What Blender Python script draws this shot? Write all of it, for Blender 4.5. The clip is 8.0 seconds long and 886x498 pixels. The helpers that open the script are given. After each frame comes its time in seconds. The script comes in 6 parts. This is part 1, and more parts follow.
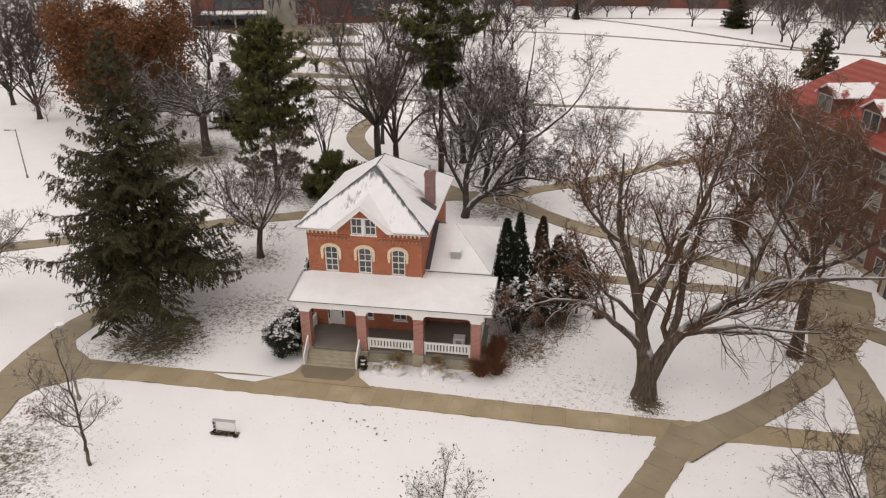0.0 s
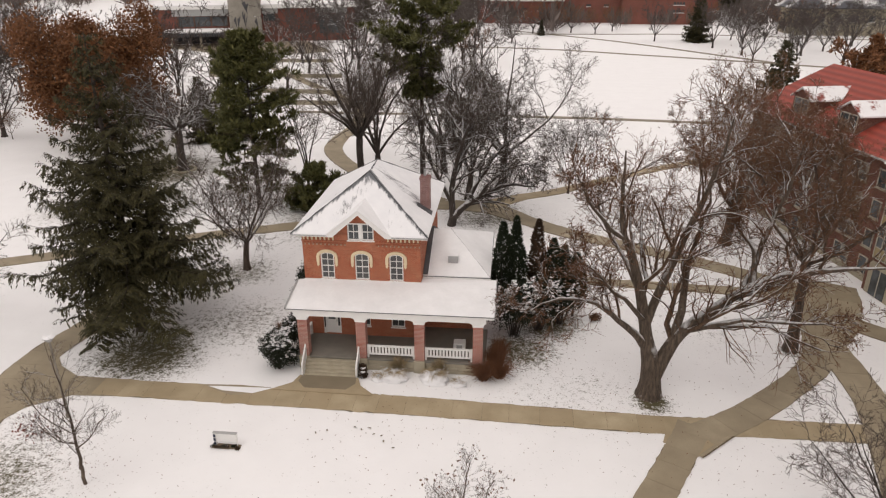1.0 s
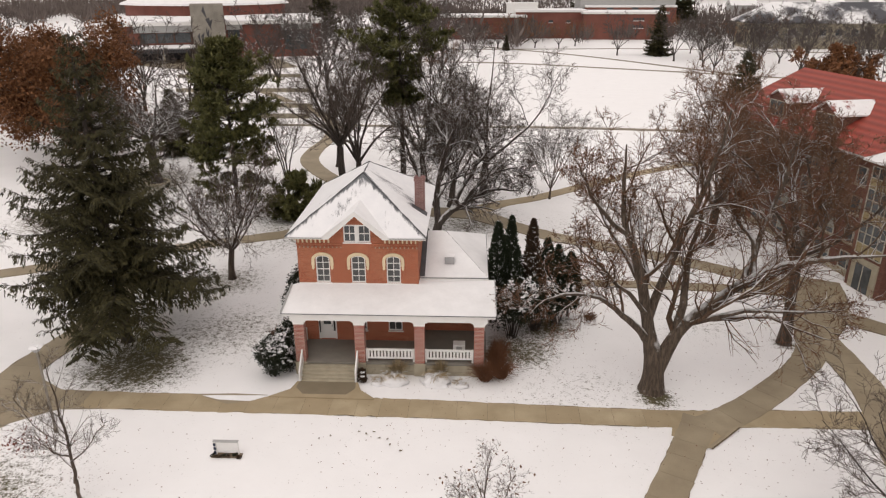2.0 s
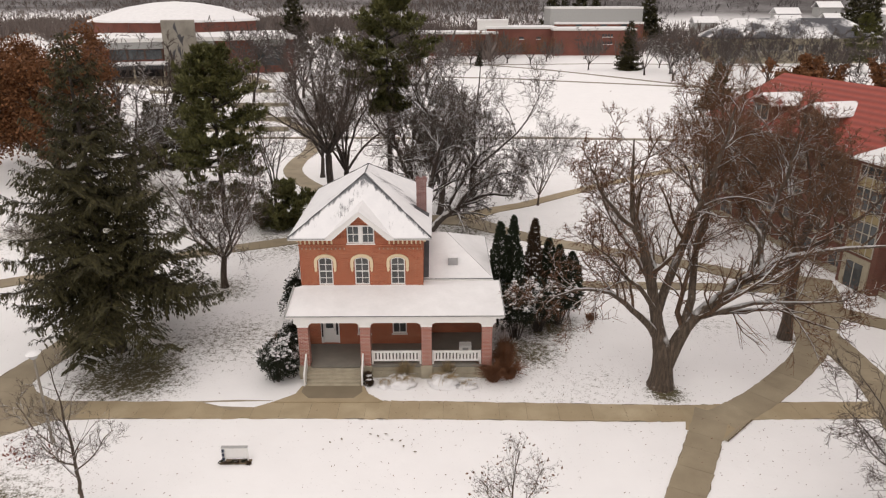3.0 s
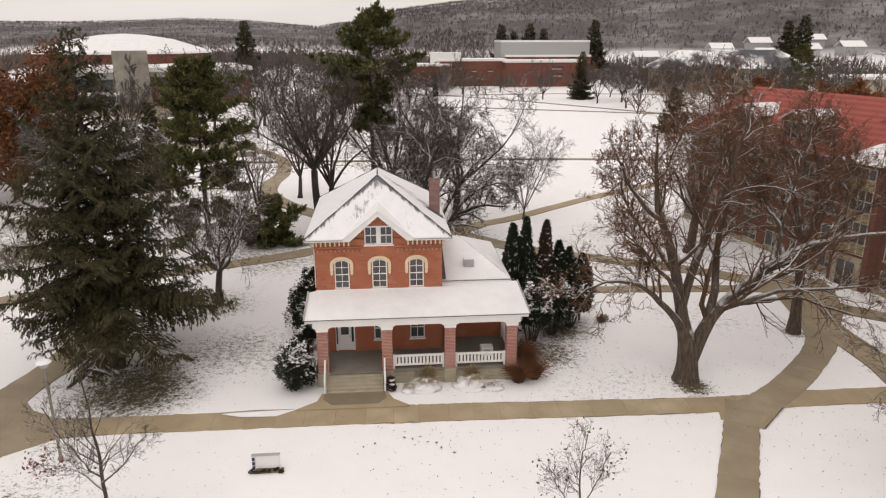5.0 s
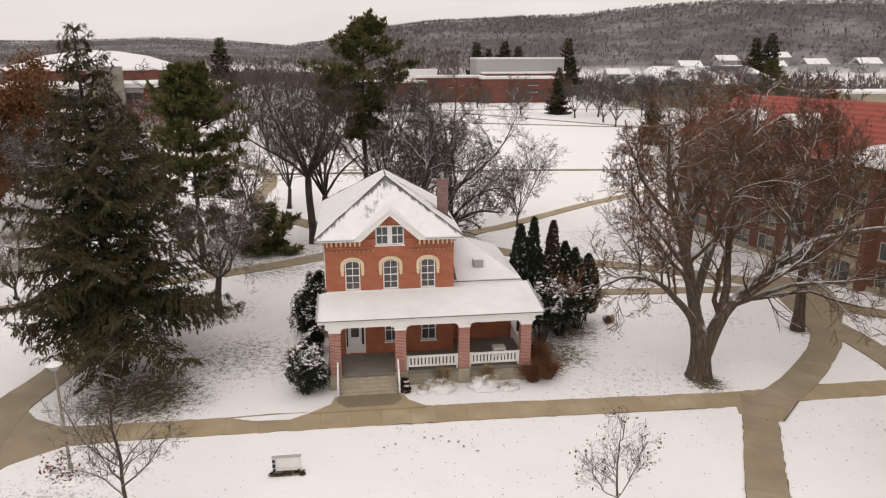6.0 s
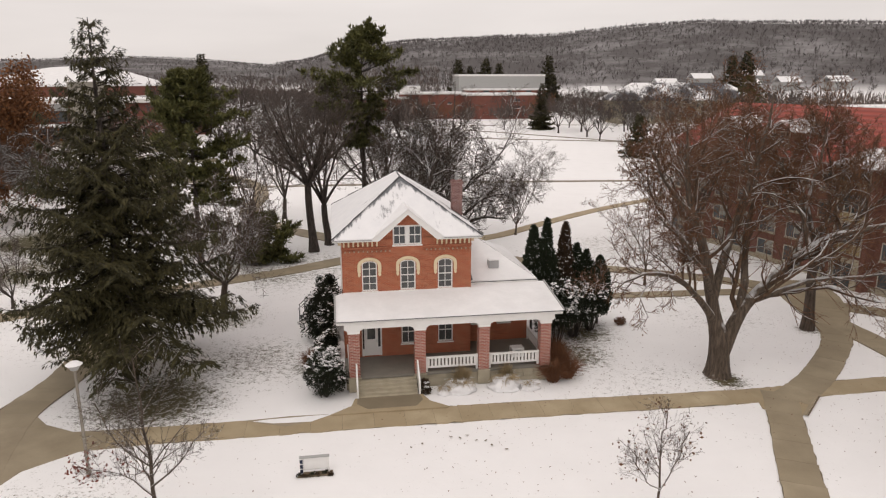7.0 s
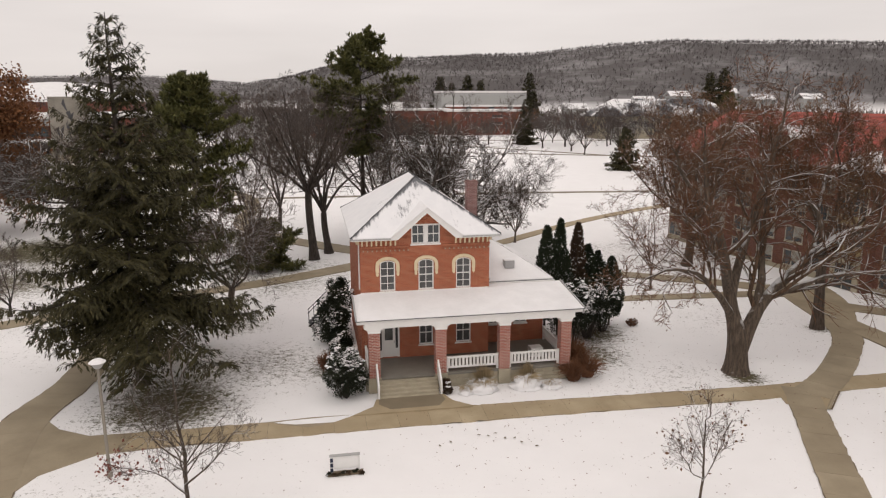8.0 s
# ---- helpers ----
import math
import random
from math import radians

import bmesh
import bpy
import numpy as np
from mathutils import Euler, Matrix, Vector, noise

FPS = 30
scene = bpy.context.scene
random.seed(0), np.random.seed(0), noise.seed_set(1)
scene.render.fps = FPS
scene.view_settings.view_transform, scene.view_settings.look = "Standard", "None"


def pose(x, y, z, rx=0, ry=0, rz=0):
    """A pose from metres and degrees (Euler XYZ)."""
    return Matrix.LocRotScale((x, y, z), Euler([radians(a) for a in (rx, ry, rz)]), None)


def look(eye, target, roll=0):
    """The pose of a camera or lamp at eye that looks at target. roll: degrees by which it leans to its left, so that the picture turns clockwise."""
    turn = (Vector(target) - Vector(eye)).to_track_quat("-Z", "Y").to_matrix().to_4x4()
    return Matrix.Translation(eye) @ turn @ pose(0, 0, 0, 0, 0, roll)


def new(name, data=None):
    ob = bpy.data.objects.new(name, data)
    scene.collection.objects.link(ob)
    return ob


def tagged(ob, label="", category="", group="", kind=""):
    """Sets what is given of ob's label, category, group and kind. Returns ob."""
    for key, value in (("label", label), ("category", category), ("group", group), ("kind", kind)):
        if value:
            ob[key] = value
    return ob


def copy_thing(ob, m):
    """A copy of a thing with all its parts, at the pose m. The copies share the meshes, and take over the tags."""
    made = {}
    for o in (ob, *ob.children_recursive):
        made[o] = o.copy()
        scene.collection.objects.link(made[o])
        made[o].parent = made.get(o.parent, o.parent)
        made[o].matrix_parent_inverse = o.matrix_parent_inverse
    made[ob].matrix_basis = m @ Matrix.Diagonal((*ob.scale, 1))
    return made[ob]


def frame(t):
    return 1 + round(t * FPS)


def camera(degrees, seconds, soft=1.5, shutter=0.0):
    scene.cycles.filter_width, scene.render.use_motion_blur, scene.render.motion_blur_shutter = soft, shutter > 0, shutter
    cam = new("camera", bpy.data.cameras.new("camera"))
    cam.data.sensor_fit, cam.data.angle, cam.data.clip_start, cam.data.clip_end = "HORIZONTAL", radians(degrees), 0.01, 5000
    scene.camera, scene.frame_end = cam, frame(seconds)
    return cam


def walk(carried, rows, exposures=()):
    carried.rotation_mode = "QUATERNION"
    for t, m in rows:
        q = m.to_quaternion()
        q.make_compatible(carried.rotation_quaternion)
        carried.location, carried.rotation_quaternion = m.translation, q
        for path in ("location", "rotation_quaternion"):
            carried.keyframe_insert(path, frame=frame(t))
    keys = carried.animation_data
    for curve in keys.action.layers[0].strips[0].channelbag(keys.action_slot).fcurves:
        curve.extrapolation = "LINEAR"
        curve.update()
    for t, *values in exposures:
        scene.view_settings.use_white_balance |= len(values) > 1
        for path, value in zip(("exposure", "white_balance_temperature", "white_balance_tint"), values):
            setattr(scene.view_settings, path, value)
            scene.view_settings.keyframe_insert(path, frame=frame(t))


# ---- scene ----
cam = camera(65.3, 8.0, soft=1.2)
METRES, EYE, TILT, LEAN, TURN = 22.0, 27.75, -24.2, 0.0, 8.6
ROWS = [
    (0.0, 0.0, 0.0, 0.0, 0.0, 0.0, -0.0),
    (0.5, -0.054, 0.0112, -0.0197, -1.29, 0.73, 0.61),
    (1.0, -0.1054, 0.0256, -0.0442, -2.82, 1.46, 1.34),
    (1.5, -0.158, 0.0416, -0.0693, -4.35, 2.14, 2.04),
    (3.0, -0.318, 0.0998, -0.1432, -8.14, 4.17, 3.78),
    (3.5, -0.3717, 0.1207, -0.1655, -9.22, 4.84, 4.23),
    (4.0, -0.425, 0.1428, -0.1868, -10.23, 5.47, 4.66),
    (4.5, -0.4775, 0.166, -0.2074, -11.23, 6.1, 5.08),
    (6.0, -0.6424, 0.2424, -0.2689, -14.43, 8.02, 6.5),
    (6.5, -0.6979, 0.2698, -0.2881, -15.3, 8.68, 6.84),
    (7.0, -0.7529, 0.2985, -0.3067, -16.14, 9.33, 7.19),
    (7.5, -0.8081, 0.3284, -0.325, -16.95, 9.99, 7.51),
    (8.0, -0.8629, 0.3591, -0.3434, -17.84, 10.61, 7.89),
]
walk(cam, [(t, pose(12.35, -43.84, EYE, TILT, LEAN, TURN) @ pose(METRES * x, METRES * y, METRES * z, 90 + pitch, roll, yaw)) for t, x, y, z, yaw, pitch, roll in ROWS],
     [(0.0, -0.1), (2.0, -0.05), (4.0, 0.0), (6.0, -0.05), (8.0, -0.12)])

# ---- world and light ----
world = bpy.data.worlds.new("overcast")
scene.world = world
world.use_nodes = True
wn, wl = world.node_tree.nodes, world.node_tree.links
sky = wn.new("ShaderNodeTexSky")
sky.sky_type, sky.sun_disc = "NISHITA", False
sky.sun_elevation, sky.sun_rotation = radians(32), radians(200)
grey = wn.new("ShaderNodeHueSaturation")
grey.inputs["Saturation"].default_value = 0.15
wl.new(sky.outputs[0], grey.inputs["Color"])
cover = wn.new("ShaderNodeMix")
cover.data_type = "RGBA"
cover.inputs["Factor"].default_value = 0.8
cover.inputs["B"].default_value = (10.7, 9.72, 9.28, 1)
wl.new(grey.outputs[0], cover.inputs["A"])
# soft streaks of cloud
wc = wn.new("ShaderNodeTexCoord")
wm = wn.new("ShaderNodeMapping")
wm.inputs["Scale"].default_value = (1.5, 1.5, 9)
wz = wn.new("ShaderNodeTexNoise")
wz.inputs["Scale"].default_value, wz.inputs["Detail"].default_value = 1.6, 4
wr = wn.new("ShaderNodeMapRange")
wr.inputs["From Min"].default_value, wr.inputs["From Max"].default_value = 0.3, 0.7
wr.inputs["To Min"].default_value, wr.inputs["To Max"].default_value = 0.93, 1.05
wx = wn.new("ShaderNodeVectorMath")
wx.operation = "SCALE"
wl.new(wc.outputs["Generated"], wm.inputs[0])
wl.new(wm.outputs[0], wz.inputs["Vector"])
wl.new(wz.outputs[0], wr.inputs["Value"])
wl.new(cover.outputs["Result"], wx.inputs[0])
wl.new(wr.outputs[0], wx.inputs["Scale"])
bg = wn["Background"]
bg.inputs["Strength"].default_value = 0.1
# an overcast sky is brighter overhead than at the horizon
wsep = wn.new("ShaderNodeSeparateXYZ")
wl.new(wc.outputs["Generated"], wsep.inputs[0])
wup = wn.new("ShaderNodeMapRange")
wup.inputs["From Min"].default_value, wup.inputs["From Max"].default_value = 0.0, 1.0
wup.inputs["To Min"].default_value, wup.inputs["To Max"].default_value = 0.84, 1.3
wl.new(wsep.outputs["Z"], wup.inputs["Value"])
wy = wn.new("ShaderNodeVectorMath")
wy.operation = "SCALE"
wl.new(wx.outputs[0], wy.inputs[0])
wl.new(wup.outputs[0], wy.inputs["Scale"])
wl.new(wy.outputs[0], bg.inputs["Color"])
sun = new("sun", bpy.data.lights.new("sun", "SUN"))
sun.data.energy, sun.data.angle, sun.data.color = 0.5, radians(30), (1.0, 0.95, 0.88)
sun.matrix_world = look((-25, -40, 80), (0, 0, 0))


# ---- materials ----
class Nodes:
    """A node material under construction."""

    def __init__(self, name, rough=0.8, metal=0.0):
        self.m = bpy.data.materials.new(name)
        self.m.use_nodes = True
        self.t = self.m.node_tree
        self.b = self.t.nodes["Principled BSDF"]
        self.b.inputs["Roughness"].default_value = rough
        self.b.inputs["Metallic"].default_value = metal
        self.b.inputs["Specular IOR Level"].default_value = 0.3

    def n(self, kind, **kw):
        return self.t.nodes.new("ShaderNode" + kind)

    def link(self, a, b):
        self.t.links.new(a, b)

    def put(self, sock, v):
        if hasattr(v, "links"):
            self.link(v, sock)
        else:
            sock.default_value = v

    def pos(self):
        return self.n("NewGeometry").outputs["Position"]

    def obj(self):
        return self.n("TexCoord").outputs["Object"]

    def mapped(self, vec, scale):
        k = self.n("Mapping")
        self.link(vec, k.inputs[0])
        k.inputs["Scale"].default_value = scale
        return k.outputs[0]

    def noise(self, vec, scale, detail=4, rough=0.55):
        k = self.n("TexNoise")
        self.link(vec, k.inputs["Vector"])
        k.inputs["Scale"].default_value, k.inputs["Detail"].default_value, k.inputs["Roughness"].default_value = scale, detail, rough
        return k.outputs[0]

    def ramp(self, v, lo, hi, a=0.0, b=1.0):
        k = self.n("MapRange")
        self.put(k.inputs["Value"], v)
        for key, value in (("From Min", lo), ("From Max", hi), ("To Min", a), ("To Max", b)):
            k.inputs[key].default_value = value
        return k.outputs[0]

    def math(self, op, a, b=0.0):
        k = self.n("Math")
        k.operation = op
        self.put(k.inputs[0], a)
        self.put(k.inputs[1], b)
        return k.outputs[0]

    def mix(self, f, a, b):
        k = self.n("Mix")
        k.data_type = "RGBA"
        self.put(k.inputs["Factor"], f)
        for sock, v in ((k.inputs["A"], a), (k.inputs["B"], b)):
            self.put(sock, (*v, 1) if isinstance(v, tuple) else v)
        return k.outputs["Result"]

    def color(self, v):
        self.put(self.b.inputs["Base Color"], (*v, 1) if isinstance(v, tuple) else v)
        return self

    def bump(self, h, strength=0.3, dist=0.02):
        k = self.n("Bump")
        self.link(h, k.inputs["Height"])
        k.inputs["Strength"].default_value, k.inputs["Distance"].default_value = strength, dist
        self.link(k.outputs[0], self.b.inputs["Normal"])
        return self

    def up(self):
        k = self.n("SeparateXYZ")
        self.link(self.n("NewGeometry").outputs["Normal"], k.inputs[0])
        return k.outputs["Z"]

    def xyz(self, vec):
        k = self.n("SeparateXYZ")
        self.link(vec, k.inputs[0])
        return k.outputs

    def random(self):
        return self.n("ObjectInfo").outputs["Random"]

    def island(self):
        return self.n("NewGeometry").outputs["Random Per Island"]


SNOW = (0.79, 0.782, 0.785)


def plain(name, color, rough=0.7, metal=0.0, vary=0.15, scale=6.0, bump=0.0):
    """A painted or natural surface with blotches at two scales."""
    k = Nodes(name, rough, metal)
    p = k.obj()
    big, fine = k.noise(p, scale * 0.25), k.noise(p, scale * 6)
    f = k.ramp(k.math("ADD", big, k.math("MULTIPLY", fine, 0.5)), 0.45, 1.05)
    k.color(k.mix(f, tuple(c * (1 - vary) for c in color), tuple(min(1, c * (1 + vary)) for c in color)))
    if bump:
        k.bump(fine, bump)
    return k.m


def brick(name, a, b, mortar, pale=0.0, course=0.075, joint=0.012):
    """Brickwork in courses of 75 mm, for walls along x or y."""
    k = Nodes(name, 0.85)
    x, y, z = k.xyz(k.pos())
    c = k.n("CombineXYZ")
    k.link(k.math("ADD", x, y), c.inputs[0])
    k.link(z, c.inputs[1])
    t = k.n("TexBrick")
    k.link(c.outputs[0], t.inputs["Vector"])
    t.inputs["Scale"].default_value = 1.0
    t.inputs["Brick Width"].default_value, t.inputs["Row Height"].default_value = course * 2.8, course
    t.inputs["Mortar Size"].default_value, t.inputs["Mortar Smooth"].default_value = joint, 0.3
    t.inputs["Color1"].default_value, t.inputs["Color2"].default_value = (*a, 1), (*b, 1)
    t.inputs["Mortar"].default_value = (*mortar, 1)
    p = k.pos()
    stain = k.ramp(k.noise(p, 0.8, 5), 0.35, 0.75)
    rows = k.ramp(k.noise(k.mapped(p, (0.8, 0.8, 9)), 1.0, 3), 0.5, 0.75, 0.0, 0.5 + pale)
    col = k.mix(k.math("MULTIPLY", stain, 0.35), t.outputs[0], tuple(v * 0.6 for v in a))
    col = k.mix(k.math("MULTIPLY", rows, 0.6), col, tuple(0.5 * v + 0.5 * w for v, w in zip(a, mortar)))
    dark = k.ramp(k.noise(k.mapped(p, (1.5, 1.5, 13)), 1.0, 4), 0.52, 0.72, 0.0, 0.5)
    col = k.mix(dark, col, tuple(v * 0.5 for v in b))
    k.color(col)
    k.bump(t.outputs[1], -0.4, 0.01)
    return k.m


def snowed(name, under, rough=0.7, lo=0.35, hi=0.75, amount=1.0, patch=1.2):
    """A rough surface whose upward faces hold snow."""
    k = Nodes(name, rough)
    p = k.pos()
    fine = k.noise(p, 9.0)
    ridge = k.ramp(k.noise(k.mapped(p, (1, 1, 0.16)), 7.0, 5, 0.65), 0.38, 0.62)
    body = k.mix(k.math("ADD", k.math("MULTIPLY", ridge, 0.7), k.math("MULTIPLY", fine, 0.3)), tuple(c * 0.42 for c in under), tuple(c * 1.6 for c in under))
    lay = k.ramp(k.math("ADD", k.up(), k.math("MULTIPLY", k.math("SUBTRACT", k.noise(p, patch), 0.5), 1.4)), lo, hi, 0.0, amount)
    k.color(k.mix(lay, body, SNOW))
    k.bump(ridge, 0.9, 0.12)
    return k.m


def foliage(name, a, b, snow=0.0, rough=0.7):
    """Needles or leaves: each sprig its own tone, snow lying on some."""
    k = Nodes(name, rough)
    tone = k.math("ADD", k.math("MULTIPLY", k.island(), 0.6), k.math("MULTIPLY", k.noise(k.pos(), 0.7, 2), 0.4))
    col = k.mix(tone, a, b)
    if snow:
        lay = k.ramp(k.math("ADD", k.noise(k.pos(), 1.7, 3), k.math("MULTIPLY", k.island(), 0.14)), 0.76 - snow * 0.3, 0.82 - snow * 0.3)
        col = k.mix(lay, col, SNOW)
    k.color(col)
    return k.m


def glass(name):
    k = Nodes(name, 0.06)
    k.b.inputs["Specular IOR Level"].default_value = 0.6
    k.color(k.mix(k.noise(k.pos(), 1.7, 2), (0.02, 0.024, 0.028), (0.10, 0.11, 0.115)))
    return k.m


def roof_snow(name, under, bare, scale=0.35):
    """Snow on a roof with slates showing through in streaks."""
    k = Nodes(name, 0.75)
    p = k.pos()
    streak = k.math("ADD", k.noise(k.mapped(p, (scale, scale, scale)), 1.0, 5), k.math("MULTIPLY", k.noise(p, 5.0, 4), 0.25))
    f = k.ramp(streak, bare, bare + 0.09)
    pack = k.mix(k.ramp(k.math("ADD", k.noise(p, 0.7, 5, 0.6), k.math("MULTIPLY", k.noise(p, 4.5, 4), 0.3)), 0.4, 0.9), tuple(c * 0.9 for c in SNOW), tuple(c * 1.03 for c in SNOW))
    k.color(k.mix(f, pack, k.mix(k.noise(p, 7), tuple(c * 0.7 for c in under), under)))
    k.bump(k.noise(p, 3.0), 0.25, 0.05)
    return k.m


M_BRICK = brick("orange_brick", (0.39, 0.096, 0.046), (0.25, 0.06, 0.033), (0.46, 0.25, 0.15), 0.3)
M_CHIMNEY = brick("chimney_brick", (0.24, 0.11, 0.10), (0.16, 0.075, 0.07), (0.36, 0.27, 0.25), 0.1, 0.085, 0.016)
M_PIERBRICK = brick("pier_brick", (0.36, 0.09, 0.06), (0.24, 0.06, 0.045), (0.52, 0.42, 0.36), 0.1, 0.1, 0.02)
# the shadow on the dormitory facade is put into its darker, duller brick
M_DORMBRICK = brick("shaded_red_brick", (0.17, 0.06, 0.042), (0.12, 0.047, 0.036), (0.2, 0.13, 0.10))
M_FARBRICK = plain("far_red_brick", (0.19, 0.076, 0.058), 0.85, vary=0.2, scale=1)
M_WHITE = plain("white_paint", (0.74, 0.73, 0.71), 0.5, vary=0.06)
M_CREAM = plain("cream_stone", (0.66, 0.55, 0.37), 0.8, vary=0.12)
M_STONE = plain("limestone", (0.36, 0.32, 0.24), 0.9, vary=0.2, bump=0.3)
M_DECK = plain("grey_deck_paint", (0.2, 0.185, 0.16), 0.6, vary=0.12)
M_SLATE = plain("dark_slate", (0.075, 0.075, 0.08), 0.6, vary=0.3)
M_BLACK = plain("black_metal", (0.02, 0.02, 0.022), 0.45, vary=0.2)
M_NAVY = plain("navy_panel", (0.02, 0.026, 0.05), 0.5, vary=0.2)
M_METAL = plain("grey_metal", (0.38, 0.38, 0.38), 0.4, 0.6, vary=0.1)
M_GREYPAINT = plain("grey_paint", (0.36, 0.36, 0.35), 0.6, vary=0.08)
M_GLASS = glass("window_glass")
M_PANE = plain("glass_before_pale_curtain", (0.095, 0.095, 0.095), 0.1, vary=0.6, scale=3)
M_CURTAIN = plain("pale_blind", (0.5, 0.5, 0.47), 0.9, vary=0.08)
M_FLATSNOW = roof_snow("flat_roof_snow", (0.3, 0.29, 0.28), 0.86)
M_BARK = snowed("bark", (0.125, 0.094, 0.07), lo=0.42, hi=0.66, amount=0.92)
M_BARKOAK = snowed("oak_bark", (0.10, 0.074, 0.056), lo=0.4, hi=0.64, amount=0.92)
M_BOUGH = plain("bough_bark", (0.035, 0.028, 0.02), 0.9, vary=0.3)
M_BARKSNOWY = snowed("snowy_bark", (0.075, 0.06, 0.05), lo=0.3, hi=0.5, amount=0.95)
M_BARKDARK = snowed("dark_bark", (0.066, 0.053, 0.045), lo=0.85, hi=1.1, amount=0.85)
M_TWIG = snowed("twigs", (0.075, 0.053, 0.043), lo=1.1, hi=1.45, amount=0.6)
M_TWIGDARK = snowed("dark_twigs", (0.115, 0.088, 0.073), lo=1.1, hi=1.45, amount=0.5)
M_TWIGPALE = snowed("grey_twigs", (0.085, 0.068, 0.06), lo=0.9, hi=1.3, amount=0.7)
M_TWIGRED = snowed("russet_twigs", (0.18, 0.084, 0.042), lo=1.1, hi=1.45, amount=0.5)
M_SPRUCE = foliage("spruce_needles", (0.011, 0.012, 0.006), (0.078, 0.066, 0.022))
M_PINE = foliage("pine_needles", (0.034, 0.042, 0.015), (0.165, 0.155, 0.052), 0.0)
M_OLIVE = foliage("olive_needles", (0.05, 0.055, 0.014), (0.13, 0.125, 0.035), 0.0)
M_YEW = foliage("yew_needles", (0.010, 0.015, 0.009), (0.04, 0.045, 0.024), 0.12)
M_CEDAR = foliage("cedar_sprays", (0.014, 0.022, 0.013), (0.04, 0.05, 0.024), 0.16)
M_RUST = foliage("rust_leaves", (0.09, 0.036, 0.014), (0.225, 0.096, 0.036))
M_BROWNLEAF = foliage("brown_leaves", (0.09, 0.045, 0.025), (0.2, 0.10, 0.055))
M_REDLEAF = foliage("red_leaves", (0.12, 0.032, 0.025), (0.22, 0.07, 0.045))
M_REDSTEM = foliage("red_stems", (0.10, 0.042, 0.022), (0.23, 0.105, 0.052))
M_STRAW = foliage("dry_grass", (0.30, 0.22, 0.12), (0.5, 0.4, 0.25), 0.72)
M_DRYGRASS = foliage("dry_blades", (0.22, 0.16, 0.08), (0.42, 0.33, 0.2), 0.1)
M_SNOW = roof_snow("loose_snow", (0.3, 0.28, 0.25), 0.95)


# ---- building tools ----
def thing(name, x, y, z, label, category, group="", kind=""):
    """An empty at the base of a thing, to carry its parts."""
    e = new(name)
    e.location = (x, y, z)
    e.empty_display_size = 0.2
    return tagged(e, label, category, group, kind)


def mesh_part(name, mesh, material, parent, label=""):
    ob = new(name, mesh)
    if material:
        mesh.materials.append(material)
    ob.parent = parent
    return tagged(ob, label)


def part(name, bm, material, parent, label=""):
    """Links a bmesh as one mesh object under a thing or a part."""
    me = bpy.data.meshes.new(name)
    bm.to_mesh(me)
    bm.free()
    return mesh_part(name, me, material, parent, label)


def solid(verts, faces, smooth=False):
    me = bpy.data.meshes.new("mesh")
    me.from_pydata([tuple(v) for v in verts], [], [tuple(f) for f in faces])
    if smooth:
        me.shade_smooth()
    me.update()
    return me


def box(bm, x0, x1, y0, y1, z0, z1, bevel=0.0):
    r = bmesh.ops.create_cube(bm, size=1.0)
    for v in r["verts"]:
        v.co = Vector(((x0 + x1) / 2 + v.co.x * (x1 - x0), (y0 + y1) / 2 + v.co.y * (y1 - y0), (z0 + z1) / 2 + v.co.z * (z1 - z0)))
    if bevel:
        edges = list({e for v in r["verts"] for e in v.link_edges})
        bmesh.ops.bevel(bm, geom=edges, offset=bevel, segments=1, affect="EDGES")
    return bm


def boxed(*args, **kw):
    return box(bmesh.new(), *args, **kw)


def prism(outline, depth, at=0.0, axis="y"):
    """A bmesh: an outline in x and z pushed back along y (or in x and y, up along z; or in y and z, along x)."""
    bm = bmesh.new()

    def place(a, b, d):
        return {"y": (a, d, b), "z": (a, b, d), "x": (d, a, b)}[axis]

    lo = [bm.verts.new(place(a, b, at)) for a, b in outline]
    hi = [bm.verts.new(place(a, b, at + depth)) for a, b in outline]
    n = len(lo)
    bm.faces.new(lo)
    bm.faces.new(hi[::-1])
    for i in range(n):
        bm.faces.new((lo[i], hi[i], hi[(i + 1) % n], lo[(i + 1) % n])[::-1])
    bmesh.ops.recalc_face_normals(bm, faces=bm.faces)
    return bm


def slab_roof(corners, faces, thick):
    """A roof sheet of the given upper faces, with thickness downwards."""
    bm = bmesh.new()
    top = [bm.verts.new(c) for c in corners]
    low = [bm.verts.new((c[0], c[1], c[2] - thick)) for c in corners]
    edges = {}
    for f in faces:
        bm.faces.new([top[i] for i in f])
        bm.faces.new([low[i] for i in reversed(f)])
        for i, j in zip(f, f[1:] + f[:1]):
            edges[(i, j)] = edges.get((i, j), 0) + 1
    for i, j in edges:
        if (j, i) not in edges:
            bm.faces.new((top[j], top[i], low[i], low[j]))
    bmesh.ops.recalc_face_normals(bm, faces=bm.faces)
    return bm


def tubes(lines, sides):
    """Tapered tubes along polylines: (points, radii) each. Returns vertices and faces."""
    sets = {}
    for pts, rad in lines:
        sets.setdefault(len(pts), []).append((pts, rad))
    verts, faces, base = [], [], 0
    for n, group in sets.items():
        v, f = tube_set(np.array([g[0] for g in group], float), np.array([g[1] for g in group], float), sides)
        verts.append(v)
        faces.append(f + base)
        base += len(v)
    return np.concatenate(verts), np.concatenate(faces)


